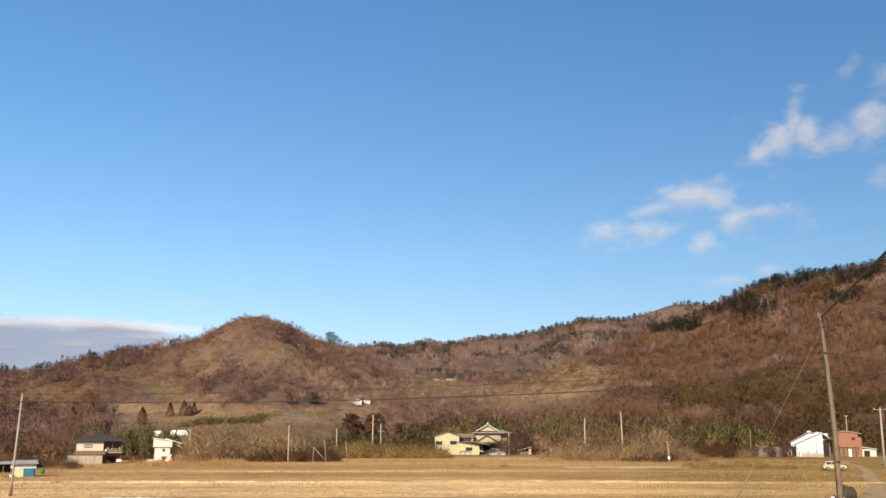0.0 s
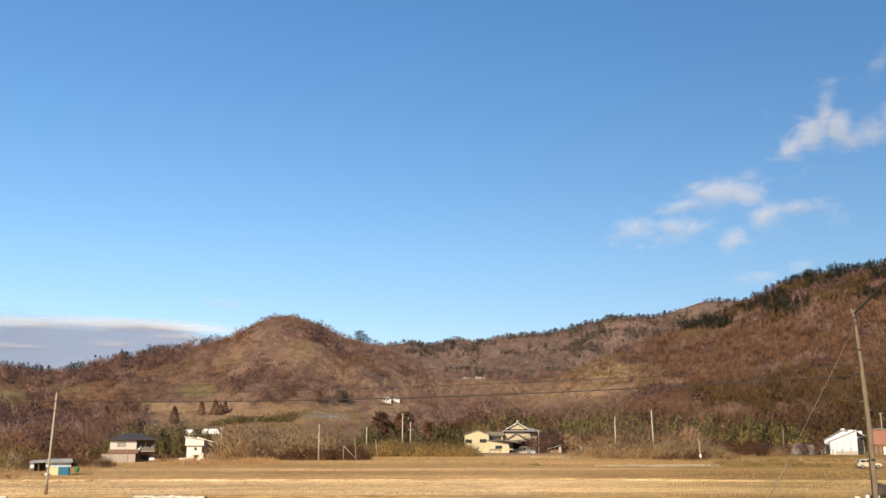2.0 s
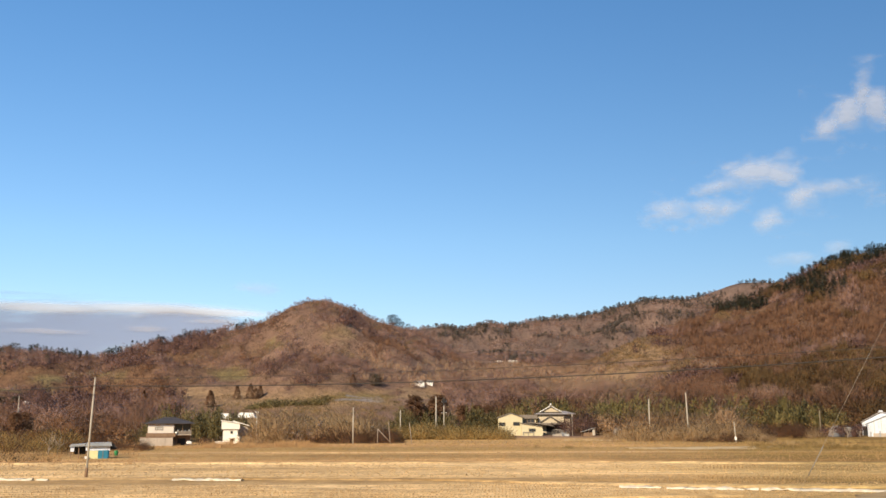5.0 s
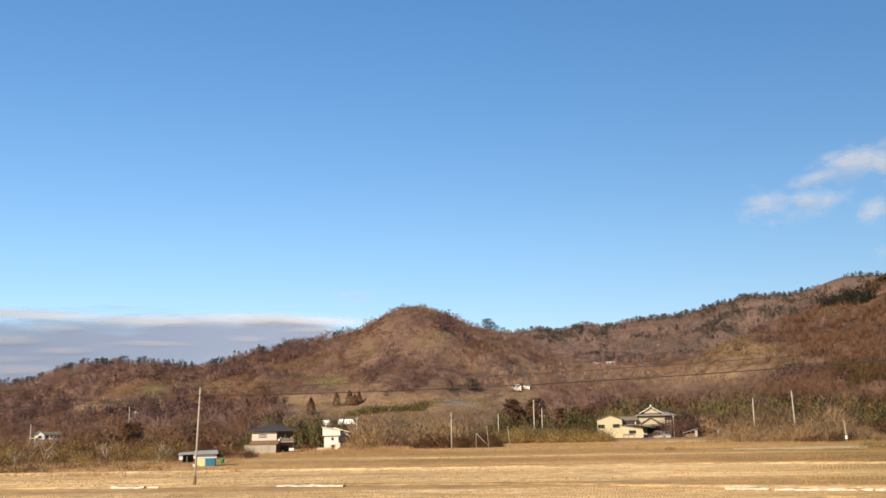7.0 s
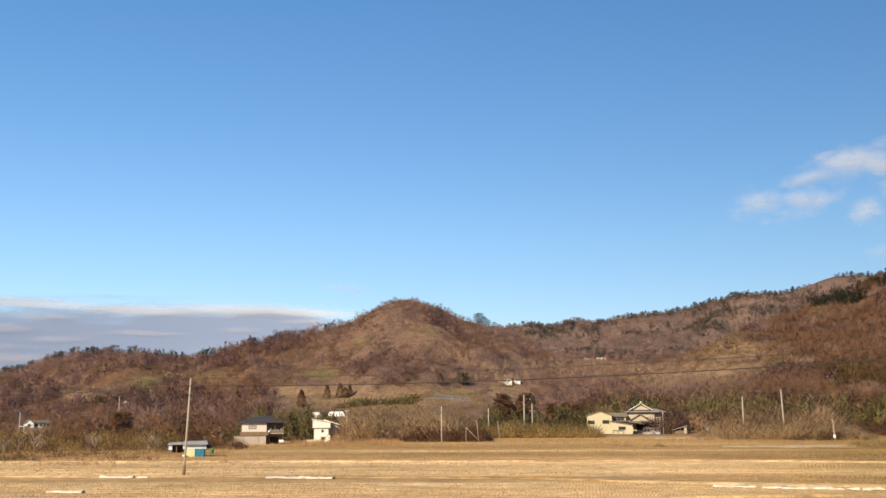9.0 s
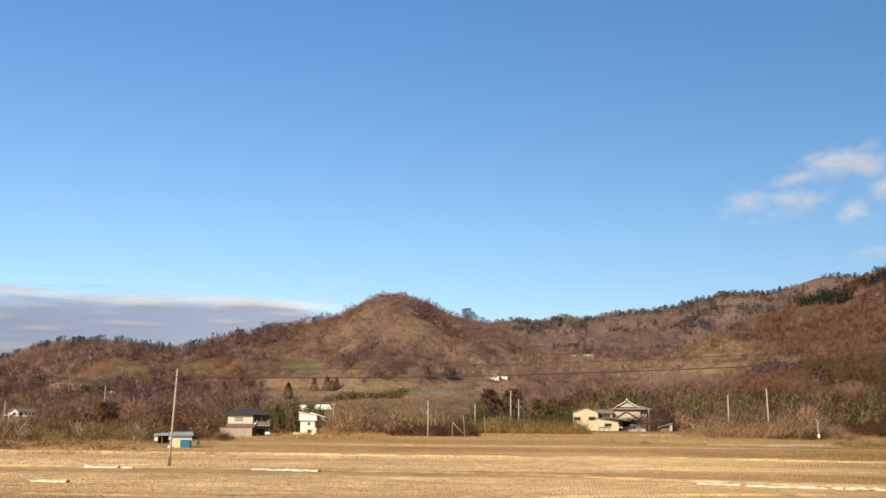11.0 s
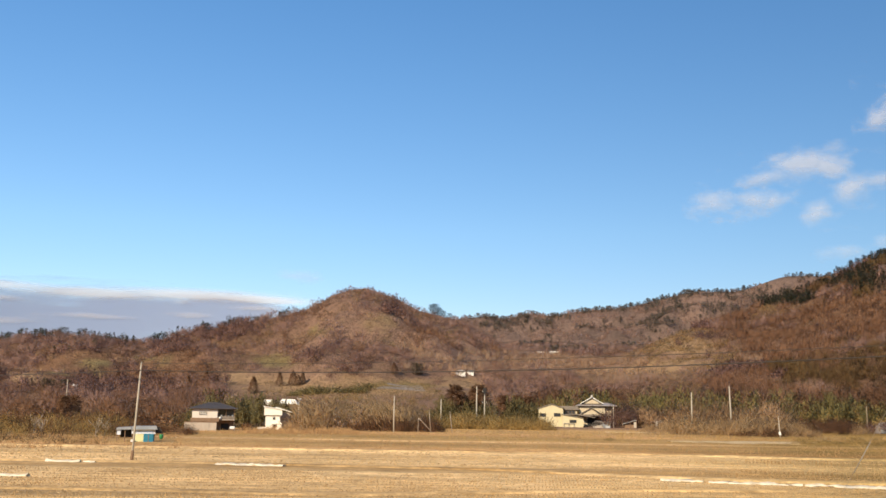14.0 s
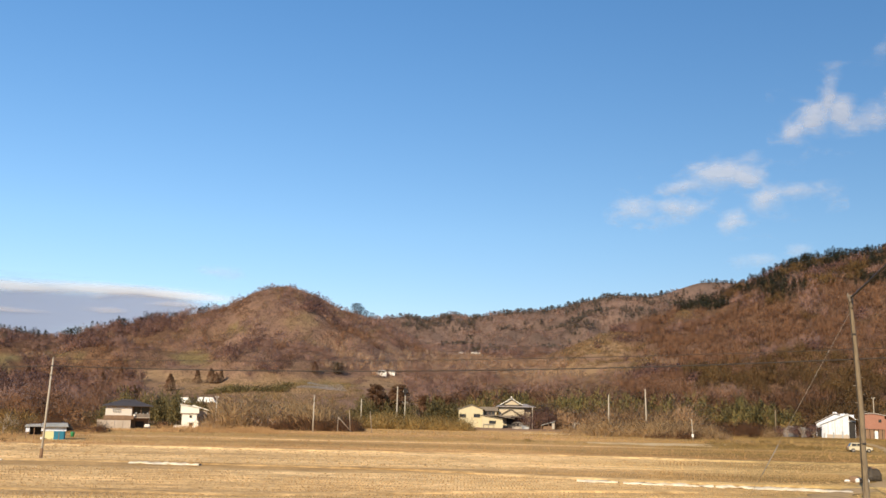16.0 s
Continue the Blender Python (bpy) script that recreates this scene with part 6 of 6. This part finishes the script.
tagged(part("farm_path", ribbon([(28.7, 149.3), (38.6, 149.1), (44.3, 151.6), (53.2, 156.2)], [4.0, 10.0, 10.0, 4.0], 0.02, 0.1, 5, 0.25, 1.5), M_path), "pale bare strip of farm path across the meadow", "path", kind="structure")
tagged(part("farm_path", ribbon([(27.0, 211.0), (33.0, 210.5), (38.5, 210.0)], [1.5, 3.4, 1.5], 0.02, 0.12, 6, 0.12, 1.5), M_path), "pale bare yard strip before the farmhouse", "path", kind="structure")
for seed, (a, b, w) in enumerate((((-32.0, 72.6), (-29.3, 72.3), 0.55), ((-29.0, 72.2), (-28.1, 72.2), 0.4), ((-19.1, 72.2), (-13.9, 71.2), 0.8), ((11.5, 62.9), (14.0, 62.1), 0.55), ((14.2, 61.7), (19.5, 60.4), 0.7), ((19.6, 60.3), (27.2, 58.3), 0.8),
                                 ((-28.6, 57.5), (-26.2, 57.2), 0.5))):
    mid = ((a[0] * 0.6 + b[0] * 0.4), (a[1] * 0.6 + b[1] * 0.4) + 0.05)
    tagged(part("white_sheeting", ribbon([a, mid, b], [w * 0.6, w, w * 0.75], 0.02, 0.11, 30 + seed, 0.4, 0.3), M_sheet), "crumpled weathered white sheeting lying along the field bund", "sheeting", "white sheeting")


def car():
    """A small cream estate car seen from the side, parked by the track."""
    t = thing("car", pose(64.6, 135.6, 0.0, 0, 0, -25 + 12) @ Matrix.Diagonal((0.95, 0.95, 0.9, 1)), "small cream-white estate car parked beside the track", "car")
    body = prism([(-1.62, 0.3), (1.66, 0.3), (1.7, 0.55), (1.6, 0.74), (0.95, 0.84), (-1.6, 0.86), (-1.7, 0.6)], -0.72, 0.72)
    bmesh.ops.bevel(body, geom=body.edges[:], offset=0.07, segments=2, affect="EDGES")
    part("body", body, M_car, t)
    shell = prism([(-1.5, 0.84), (0.95, 0.83), (0.35, 1.36), (0.1, 1.42), (-1.05, 1.42), (-1.25, 1.36)], -0.62, 0.62)
    bmesh.ops.bevel(shell, geom=shell.edges[:], offset=0.05, segments=2, affect="EDGES")
    cab = part("cabin", shell, M_car, t)
    for side in (-1, 1):
        for x0, x1 in ((-1.2, -0.55), (-0.47, 0.18)):
            part("side_window", box(x0, x1, side * 0.63 - 0.008, side * 0.63 + 0.008, 0.93, 1.3, 0.004), M_glass, cab)
    part("windscreen", prism([(0.9, 0.88), (0.94, 0.89), (0.4, 1.36), (0.36, 1.34)], -0.52, 0.52), M_glass, cab)
    part("rear_window", prism([(-1.5, 0.92), (-1.46, 0.92), (-1.27, 1.32), (-1.31, 1.32)], -0.5, 0.5), M_glass, cab)
    for x in (-1.05, 1.1):
        for s in (-1, 1):
            w = part("wheel", turned(tube([(0, -0.08, 0), (0, 0.08, 0)], [0.29, 0.29], 16), 0, x, s * 0.68, 0.29), M_tyre, t)
            part("rim", turned(tube([(0, -0.085, 0), (0, 0.085, 0)], [0.17, 0.17], 12), 0, x, s * 0.68, 0.29), M_steel, w)
    for s in (-0.5, 0.5):
        part("headlight", box(1.62, 1.7, s - 0.16, s + 0.16, 0.58, 0.72, 0.02), M_glass, t)
        part("tail_light", box(-1.72, -1.66, s - 0.14, s + 0.14, 0.6, 0.85, 0.02), M_salmon, t)
    part("bumper", box(1.62, 1.74, -0.7, 0.7, 0.28, 0.45, 0.03), M_tyre, t)


car()


def covered_heap():
    """A dark covered drum and pale scraps behind the wooden pole."""
    t = thing("covered_heap", pose(34.3, 70.2, 0) @ Matrix.Diagonal((0.85, 0.85, 0.85, 1)), "black plastic-covered heap lying beside the track", "heap")
    r = np.random.default_rng(5)
    bm = box(-0.55, 0.6, -0.5, 0.5, -0.02, 1.05, 0.12)
    bmesh.ops.subdivide_edges(bm, edges=bm.edges[:], cuts=4, use_grid_fill=True)
    for v in bm.verts:
        k = 0.09 * noise.noise(v.co * 2.6)
        v.co += Vector((v.co.x * k * 2, v.co.y * k * 2, k * v.co.z))
        up = max(0.0, v.co.z) / 1.05
        v.co.x, v.co.y = v.co.x * (1.1 - 0.45 * up ** 3), v.co.y * (1.1 - 0.45 * up ** 3)
    for f in bm.faces:
        f.smooth = True
    part("cover", bm, M_cover, t)
    part("weight", turned(tube([(-0.1, -0.45, 1.08), (-0.1, 0.35, 1.12)], [0.07, 0.07], 8), 10), M_board, t)
    h = thing("scrap_heap", pose(32.0, 68.2, 0), "pile of pale boards and sacks beside the track", "heap")
    for k in range(5):
        x, s = r.uniform(-0.7, 0.7), r.uniform(0.25, 0.5)
        part("sack" if k < 3 else "board", turned(box(-s, s, -0.25, 0.25, 0.0, r.uniform(0.15, 0.45), 0.07), r.uniform(-40, 40), x, r.uniform(-0.3, 0.3), 0), M_white if k < 3 else M_board, h)


covered_heap()


def scrap_pile():
    """Grey boards, pipes and sheets leaning together in front of the farmhouse."""
    x, y, z = spot(7.15, 241)
    t = thing("scrap_pile", pose(x, y, z, 0, 0, -7), "pile of grey boards, pipes and sheets beside the farmhouse", "scrap pile")
    r = np.random.default_rng(8)
    for k in range(6):
        a, l = r.uniform(-1.9, 1.6), r.uniform(0.5, 1.3)
        part("board", turned(box(-l, l, -0.03, 0.03, 0.0, r.uniform(0.25, 0.9), 0.01), r.uniform(-25, 25), a, r.uniform(-0.5, 0.5), 0), (M_tin, M_block)[k % 2], t)
    for k in range(5):
        a = r.uniform(-1.8, 1.8)
        part("pipe", tube([(a, 0.2, -0.05), (a + r.uniform(-0.8, 0.8), -0.3, r.uniform(0.9, 1.5))], [0.04, 0.04], 8), M_steel, t)
    part("sheet", turned(prism([(-0.9, 0.0), (0.8, 0.0), (0.5, 0.75), (-0.6, 0.9)], -0.35, 0.35), 12, 0.7, 0.3, 0), M_tin, t)


scrap_pile()



def hoop_frames():
    """Bare white hoops of a small tunnel, standing beside the farmhouse."""
    x, y, z = spot(6.95, 240)
    t = thing("hoop_frame", pose(x, y, z, 0, 0, -35), "bare pale hoops of a small uncovered tunnel", "hoop frame")
    for k in range(5):
        part("hoop", tube([(math.cos(math.pi * i / 10) * 1.25, 0.55 * k - 1.1, math.sin(math.pi * i / 10) * 1.7 - 0.05) for i in range(11)], [0.028] * 11, 6), M_steel, t)
    part("ridge_bar", tube([(0, -1.2, 1.68), (0, 1.2, 1.68)], [0.028, 0.028], 6), M_steel, t)


hoop_frames()

# ---- single trees ----


def tree(az, r, h, kind, label, mat, seed):
    """One tree with a tapered trunk, limbs and an uneven crown."""
    g = np.random.default_rng(seed)
    x, y, z = spot(az, r)
    t = thing("tree", pose(x, y, z, 0, 0, seed * 37), label, "tree", "single trees")
    bend = [(g.normal(0, 0.02) * h * k, g.normal(0, 0.02) * h * k, h * k * 0.9) for k in (0, 0.3, 0.6, 1.0)]
    bend[0] = (0, 0, -0.3)
    if kind == "bare":
        part("trunk", tube([Vector(p) * (0.8 if i else 1) for i, p in enumerate(bend)], [0.035 * h * k for k in (0.7, 0.5, 0.3, 0.12)], 8), mat, t)
        for k in range(9):
            a, z0 = g.uniform(0, 6.28), h * g.uniform(0.15, 0.5)
            m = Vector((math.cos(a) * h * 0.18, math.sin(a) * h * 0.18, z0 + h * 0.16))
            e = Vector((math.cos(a) * h * g.uniform(0.25, 0.45), math.sin(a) * h * g.uniform(0.25, 0.45), z0 + h * g.uniform(0.3, 0.5)))
            part("limb", tube([(0, 0, z0), m, e], [0.014 * h, 0.009 * h, 0.003 * h], 6), mat, t)
        tagged(soup("twig_crown", (rounded(bare_tree(g, 2200, 0.74, 0.0, 0.02, 0.16, 0.5) * h, 0.2 * h) if mat is M_plum else bare_tree(g, 16, 0.5, 0.25, 0.008, 0.2, 0.5) * h), mat, t), kind="stuff")
    else:
        part("trunk", tube(bend, [0.03 * h * k for k in (0.8, 0.6, 0.4, 0.1)], 8), M_board, t)
        c = conifer(g, 800, g.uniform(0.3, 0.42), 0.02) if kind == "cedar" else conifer(g, 800, 0.3 if kind == "column" else 0.5, 0.05, True)
        m = c.mean(axis=1, keepdims=True)
        tagged(soup("crown", rounded(((c - m) * (0.65 if r < 400 else 0.55) + m) * h, 0.4 * h), mat, t), kind="stuff")


g_cedar = np.random.default_rng(31)
DARK, CEDAR, WHITE = "dark conical cedar with reddish winter foliage", "dark evergreen cedar rising above the hedge", "pale-barked leafless tree at the field edge"
for k, (az, el, h) in enumerate(((-12.97, 0.75, 6.6), (-11.5, 1.25, 5.6), (-10.75, 1.25, 6.2), (-10.45, 1.2, 4.6), (-10.2, 1.3, 5.2), (-15.64, 1.35, 5.5), (-4.9, 1.95, 5.0), (-20.4, 1.1, 7.0), (-16.6, 0.9, 6.0))):
    tree(az, sight(az, el), h, "cedar", DARK, M_cedar, k + 1)
for k, (az, r, h) in enumerate(((-1.3, 256, 9.0), (-0.9, 260, 8.0), (0.05, 258, 9.6), (-0.15, 264, 8.4), (1.5, 262, 7.0), (2.3, 264, 8.0), (3.0, 266, 7.6), (-23.1, 228, 6.4), (-22.6, 232, 5.4), (-1.9, 262, 5.5))):
    tree(az, r, h * g_cedar.uniform(0.9, 1.12), "column", CEDAR, M_cedar, k + 20)
for k, (az, el, h) in enumerate(((-3.68, 1.95, 5.5), (-3.45, 1.95, 5.0), (-24.1, 0.8, 4.0), (-23.75, 0.8, 3.4), (-23.2, 0.75, 4.2), (-22.95, 0.78, 3.6))):
    tree(az, sight(az, el), h, "round", "rounded dark green evergreen tree on the slope", M_pine, k + 40)
for k, (az, r, h) in enumerate(((-2.75, 668, 6.5), (-2.55, 672, 8.0), (-2.3, 676, 6.5), (-1.7, 680, 5.0), (-2.05, 676, 5.0))):
    tree(az, r, h, "round", "tall dark pine standing up from the ridge", M_pine, k + 50)
for k, (az, r, h) in enumerate(((-28.7, 138, 2.8), (-27.2, 140, 3.6), (-26.9, 146, 2.6), (-24.5, 150, 3.4), (-24.1, 144, 2.8), (-21.35, 140, 3.0), (-20.9, 141, 2.8), (-28.0, 150, 3.0), (21.85, 233, 2.6), (22.6, 233, 3.0), (23.2, 235, 2.4), (10.2, 236, 2.6), (10.7, 235, 2.4))):
    tree(az, r, h, "bare", WHITE, M_bark, k + 60)
for k, (az, r, h) in enumerate(((7.75, 243, 6.2), (8.6, 244.5, 5.6), (23.1, 238, 3.0), (9.3, 252, 4.0), (21.5, 236, 2.8), (22.3, 235, 3.0), (22.9, 236, 2.6))):
    tree(az, r, h, "bare", "dark leafless tree beside the farm buildings", M_plum, k + 80)


def wood_store():
    t = thing("wood_store", at_house(8.75, 243, -5), "low open wood store with a slanting dark roof", "shed", "farm buildings")
    part("roof", prism([(-1.9, 0.9), (1.6, 1.9), (1.6, 2.02), (-1.9, 1.02)], -1.0, 1.6), M_tin, t)
    for x, z in ((-1.7, 0.95), (0.0, 1.4), (1.5, 1.85)):
        part("post", box(x - 0.06, x + 0.06, -0.9, -0.78, -0.3, z), M_board, t)
    part("stack", box(-1.4, 1.3, -0.3, 1.2, -0.1, 0.8, 0.1), M_board, t)
    part("sheet", box(0.9, 1.5, -0.95, -0.9, 0.1, 1.5, 0.01), M_concrete, t)
    k = thing("garden_store", at_house(7.35, 244, 0), "cluttered open store in front of the farmhouse", "shed", "farm buildings")
    part("frame", box(-1.2, 1.3, -0.5, 0.6, -0.1, 0.5, 0.05), M_concrete, k)
    for x in (-1.1, -0.3, 0.5, 1.2):
        part("post", box(x - 0.05, x + 0.05, -0.6, -0.5, -0.2, 1.3), M_steel, k)
    part("canopy", prism([(-1.3, 1.25), (1.4, 1.35), (1.4, 1.42), (-1.3, 1.32)], -0.8, 0.9), M_vinyl, k)
    w = thing("shed", at_house(10.35, 246, 0), "small white shed half hidden by scrub", "shed", "farm buildings")
    part("wall", prism([(-0.8, -0.3), (0.7, -0.3), (0.7, 1.7), (-0.1, 2.2), (-0.8, 1.7)], -0.8, 1.2), M_white, w)
    part("roof", prism([(-1.0, 1.65), (-0.1, 2.25), (0.9, 1.65), (0.9, 1.75), (-0.1, 2.37), (-1.0, 1.75)], -1.0, 1.4), M_tin, w)
    part("doorway", box(-0.3, 0.3, -0.86, -0.8, -0.2, 1.4), M_dark, w)


wood_store()


def white_tank():
    x, y, z = spot(-14.05, 178)
    t = thing("oil_tank", pose(x, y, z, 0, 0, 14), "small white oil tank on legs in the yard", "tank")
    part("tank", box(-0.45, 0.45, -0.3, 0.3, 0.3, 0.8, 0.1), M_white, t)
    for a in (-0.4, 0.4):
        part("leg", box(a - 0.04, a + 0.04, -0.2, 0.2, -0.1, 0.38), M_steel, t)


white_tank()


def film_beds():
    """Long beds under grey film on the slope."""
    r0 = sight(-4.4, 1.12)
    for k in range(5):
        r = r0 + 6.0 * k
        pts = [tuple(polar(np.array([a]), np.array([r]))[0][:2]) for a in (-5.9 + 0.15 * k, -5.0, -4.0, -3.0 - 0.1 * k)]
        tagged(part("film_bed", ribbon([(float(a), float(b)) for a, b in pts], [2.6] * 4, 0.05, 0.16, 200 + k, 0.05, 3.0), M_vinyl), "long planting bed covered with greyish film", "planting bed", "film-covered beds")


film_beds()

# ---- clouds ----


def cloud_material(name, scale, low, high, most, white, stretch=(0.7, 0.7, 1.3), torn=1.7):
    """White vapour, thick where the mesh's density is high and torn by noise of two sizes."""
    m = bpy.data.materials.new(name)
    m.use_nodes = True
    nt = m.node_tree
    N, L = nt.nodes.new, nt.links.new
    out = nt.nodes["Material Output"]
    nt.nodes.remove(nt.nodes["Principled BSDF"])
    tc = N("ShaderNodeTexCoord")
    mp = N("ShaderNodeMapping")
    mp.inputs["Scale"].default_value = stretch
    L(tc.outputs["Object"], mp.inputs["Vector"])
    at = N("ShaderNodeAttribute")
    at.attribute_name = "vapour"
    total = at.outputs["Fac"]
    for f, amp in ((1.0, torn), (4.0, 0.3 * torn)):
        no = N("ShaderNodeTexNoise")
        no.inputs["Scale"].default_value, no.inputs["Detail"].default_value, no.inputs["Roughness"].default_value = scale * f, 6, 0.55
        no.inputs["Distortion"].default_value = 0.4
        L(mp.outputs["Vector"], no.inputs["Vector"])
        ma = N("ShaderNodeMath")
        ma.operation = "MULTIPLY_ADD"
        ma.inputs[1].default_value, ma.inputs[2].default_value = amp, -0.5 * amp
        L(no.outputs["Fac"], ma.inputs[0])
        ad = N("ShaderNodeMath")
        ad.operation = "ADD"
        L(total, ad.inputs[0])
        L(ma.outputs[0], ad.inputs[1])
        total = ad.outputs[0]
    al = N("ShaderNodeMapRange")
    al.interpolation_type = "SMOOTHSTEP"
    al.inputs["From Min"].default_value, al.inputs["From Max"].default_value = low, high
    al.inputs["To Min"].default_value, al.inputs["To Max"].default_value = 0, most
    L(total, al.inputs["Value"])
    di = N("ShaderNodeBsdfDiffuse")
    di.inputs["Color"].default_value = (*white, 1)
    tr = N("ShaderNodeBsdfTransparent")
    mx = N("ShaderNodeMixShader")
    L(al.outputs["Result"], mx.inputs[0])
    L(tr.outputs[0], mx.inputs[1])
    L(di.outputs[0], mx.inputs[2])
    L(mx.outputs[0], out.inputs["Surface"])
    return m


M_cloud = cloud_material("cloud_vapour", 0.009, 0.12, 1.25, 0.56, (0.43, 0.45, 0.5))
M_wisp = cloud_material("thin_cloud_vapour", 0.009, 0.3, 1.3, 0.26, (0.43, 0.46, 0.52))
# bank greyed for its shade, edge whitened for the sun on it
M_bank = cloud_material("shade_grey_bank_vapour", 0.003, 0.2, 0.75, 0.94, (0.235, 0.288, 0.425), (0.3, 0.3, 3.0), 0.9)
M_edge = cloud_material("painted_sunlit_edge", 0.003, 0.1, 0.95, 0.6, (0.6, 0.6, 0.63), (0.25, 0.25, 2.0), 0.8)
M_streak = cloud_material("bright_cloud_streaks", 0.004, 0.25, 1.1, 0.34, (0.6, 0.6, 0.64), (0.3, 0.3, 2.4), 2.4)


def cloud(puffs, mat, label, r=4300.0, bulge=8.0, fall=0.9):
    """A bulging body of vapour made of puffs: bearing, height, half width, half height and tilt in degrees each."""
    a0, a1 = min(p[0] - 1.6 * p[2] for p in puffs), max(p[0] + 1.6 * p[2] for p in puffs)
    e0, e1 = min(p[1] - 1.6 * max(p[3], 0.4 * p[2] * abs(math.sin(radians(p[4])))) for p in puffs) - 0.3, max(p[1] + 1.6 * max(p[3], 0.6 * p[2] * abs(math.sin(radians(p[4])))) for p in puffs) + 0.3
    e0 = max(e0, 0.5)
    na, ne = int((a1 - a0) / 0.18) + 2, int((e1 - e0) / 0.12) + 2
    A, E = np.meshgrid(np.linspace(a0, a1, na), np.linspace(e0, e1, ne), indexing="ij")
    D = np.zeros_like(A)
    for az, el, hw, hh, tilt in puffs:
        c, s = math.cos(radians(tilt)), math.sin(radians(tilt))
        u, v = (A - az) * c + (E - el) * s, -(A - az) * s + (E - el) * c
        D = np.maximum(D, np.exp(-fall * ((u / hw) ** 2 + (v / hh) ** 2)))
    edge = np.minimum(np.minimum(A - a0, a1 - A) / 0.5, np.minimum(E - e0, e1 - E) / 0.3)
    D = D - np.clip(1 - edge, 0, 1) * 1.5
    R = r - bulge * np.clip(D, 0, 1)
    X, Y, Z = np.sin(np.radians(A)) * np.cos(np.radians(E)) * R, np.cos(np.radians(A)) * np.cos(np.radians(E)) * R, np.sin(np.radians(E)) * R
    i, j = np.meshgrid(np.arange(na - 1), np.arange(ne - 1), indexing="ij")
    F = np.stack([i * ne + j, (i + 1) * ne + j, (i + 1) * ne + j + 1, i * ne + j + 1], -1).reshape(-1, 4)
    me = bpy.data.meshes.new("cloud")
    me.from_pydata(np.stack([X, Y, Z], -1).reshape(-1, 3).tolist(), [], F.tolist())
    me.attributes.new("vapour", "FLOAT", "POINT").data.foreach_set("value", D.ravel().astype(np.float32))
    me.polygons.foreach_set("use_smooth", np.ones(len(me.polygons), dtype=bool))
    me.materials.append(mat)
    return tagged(new("cloud", me), label, "cloud", kind="structure")


cloud([(13.8, 12.0, 1.5, 0.75, 4), (16.2, 12.05, 2.0, 0.55, -6)], M_cloud, "small white fair-weather cloud", 4300)
cloud([(18.6, 13.85, 2.2, 0.8, 4), (20.0, 13.7, 1.3, 0.75, -20), (16.6, 13.2, 2.0, 0.42, 10), (22.8, 12.75, 2.0, 0.5, 2), (21.3, 12.5, 1.3, 0.7, 35), (19.2, 11.1, 0.9, 0.7, 30)], M_cloud, "ragged small white fair-weather cloud", 4300)
cloud([(22.7, 15.85, 1.2, 0.55, 25), (23.9, 16.6, 1.1, 0.75, 38), (24.7, 17.7, 0.5, 1.2, -14), (25.3, 16.9, 0.8, 0.9, 10), (27.0, 16.4, 1.5, 0.75, 14), (28.6, 17.1, 1.6, 1.0, 20), (31.0, 17.3, 1.9, 1.3, 8), (34, 16.8, 3.0, 1.5, 0)], M_cloud, "larger torn white cloud", 4280)
cloud([(27.7, 19.9, 0.9, 0.7, 40), (30.3, 19.3, 1.8, 1.2, 10)], M_wisp, "thin torn wisp of cloud", 4400)
cloud([(29.5, 14.2, 1.2, 0.8, 30)], M_wisp, "thin torn wisp of cloud", 4400)
cloud([(-10.5, 7.7, 1.4, 0.45, 0)], M_wisp, "faint wisp of cloud above the hills", 4400)
cloud([(20.3, 8.9, 1.8, 0.4, 4), (22.8, 9.4, 0.9, 0.4, 10)], M_wisp, "faint wisp of cloud above the hills", 4400)
cloud([(-40, 3.9, 16, 2.25, 0), (-27, 4.0, 13, 2.2, 0), (-19, 4.9, 7.5, 1.35, 0), (-15.0, 5.6, 3.4, 0.75, 0)], M_bank, "long low bank of cloud lying behind the ridge, coloured grey for its shade", 4700, 0, 0.8)
cloud([(-38, 6.45, 9, 0.3, 0), (-28, 6.4, 5, 0.26, -1), (-22, 6.2, 4.6, 0.3, 0), (-17, 6.35, 4.6, 0.32, 0), (-13.4, 6.25, 3.4, 0.24, -2)], M_edge, "paler sheet painting the sunlit upper edge of the cloud bank", 4696, 0, 0.8)
# paler sheet drawn for the bright gaps in the bank
cloud([(-17.2, 5.9, 0.8, 0.2, 0), (-13.3, 5.7, 1.4, 0.16, 0), (-16.5, 5.15, 1.3, 0.18, 0),
       (-29.5, 4.95, 2.2, 0.26, 0), (-27, 5.7, 1.6, 0.16, 0), (-26.8, 4.45, 1.6, 0.22, 0), (-29.8, 4.0, 2.4, 0.26, 0), (-28.5, 3.4, 3.0, 0.3, 0), (-36, 5.0, 4, 0.3, 0), (-22, 4.9, 2.2, 0.16, 0)], M_streak, "bright streaks along the top of the cloud bank", 4694, 0, 0.9)
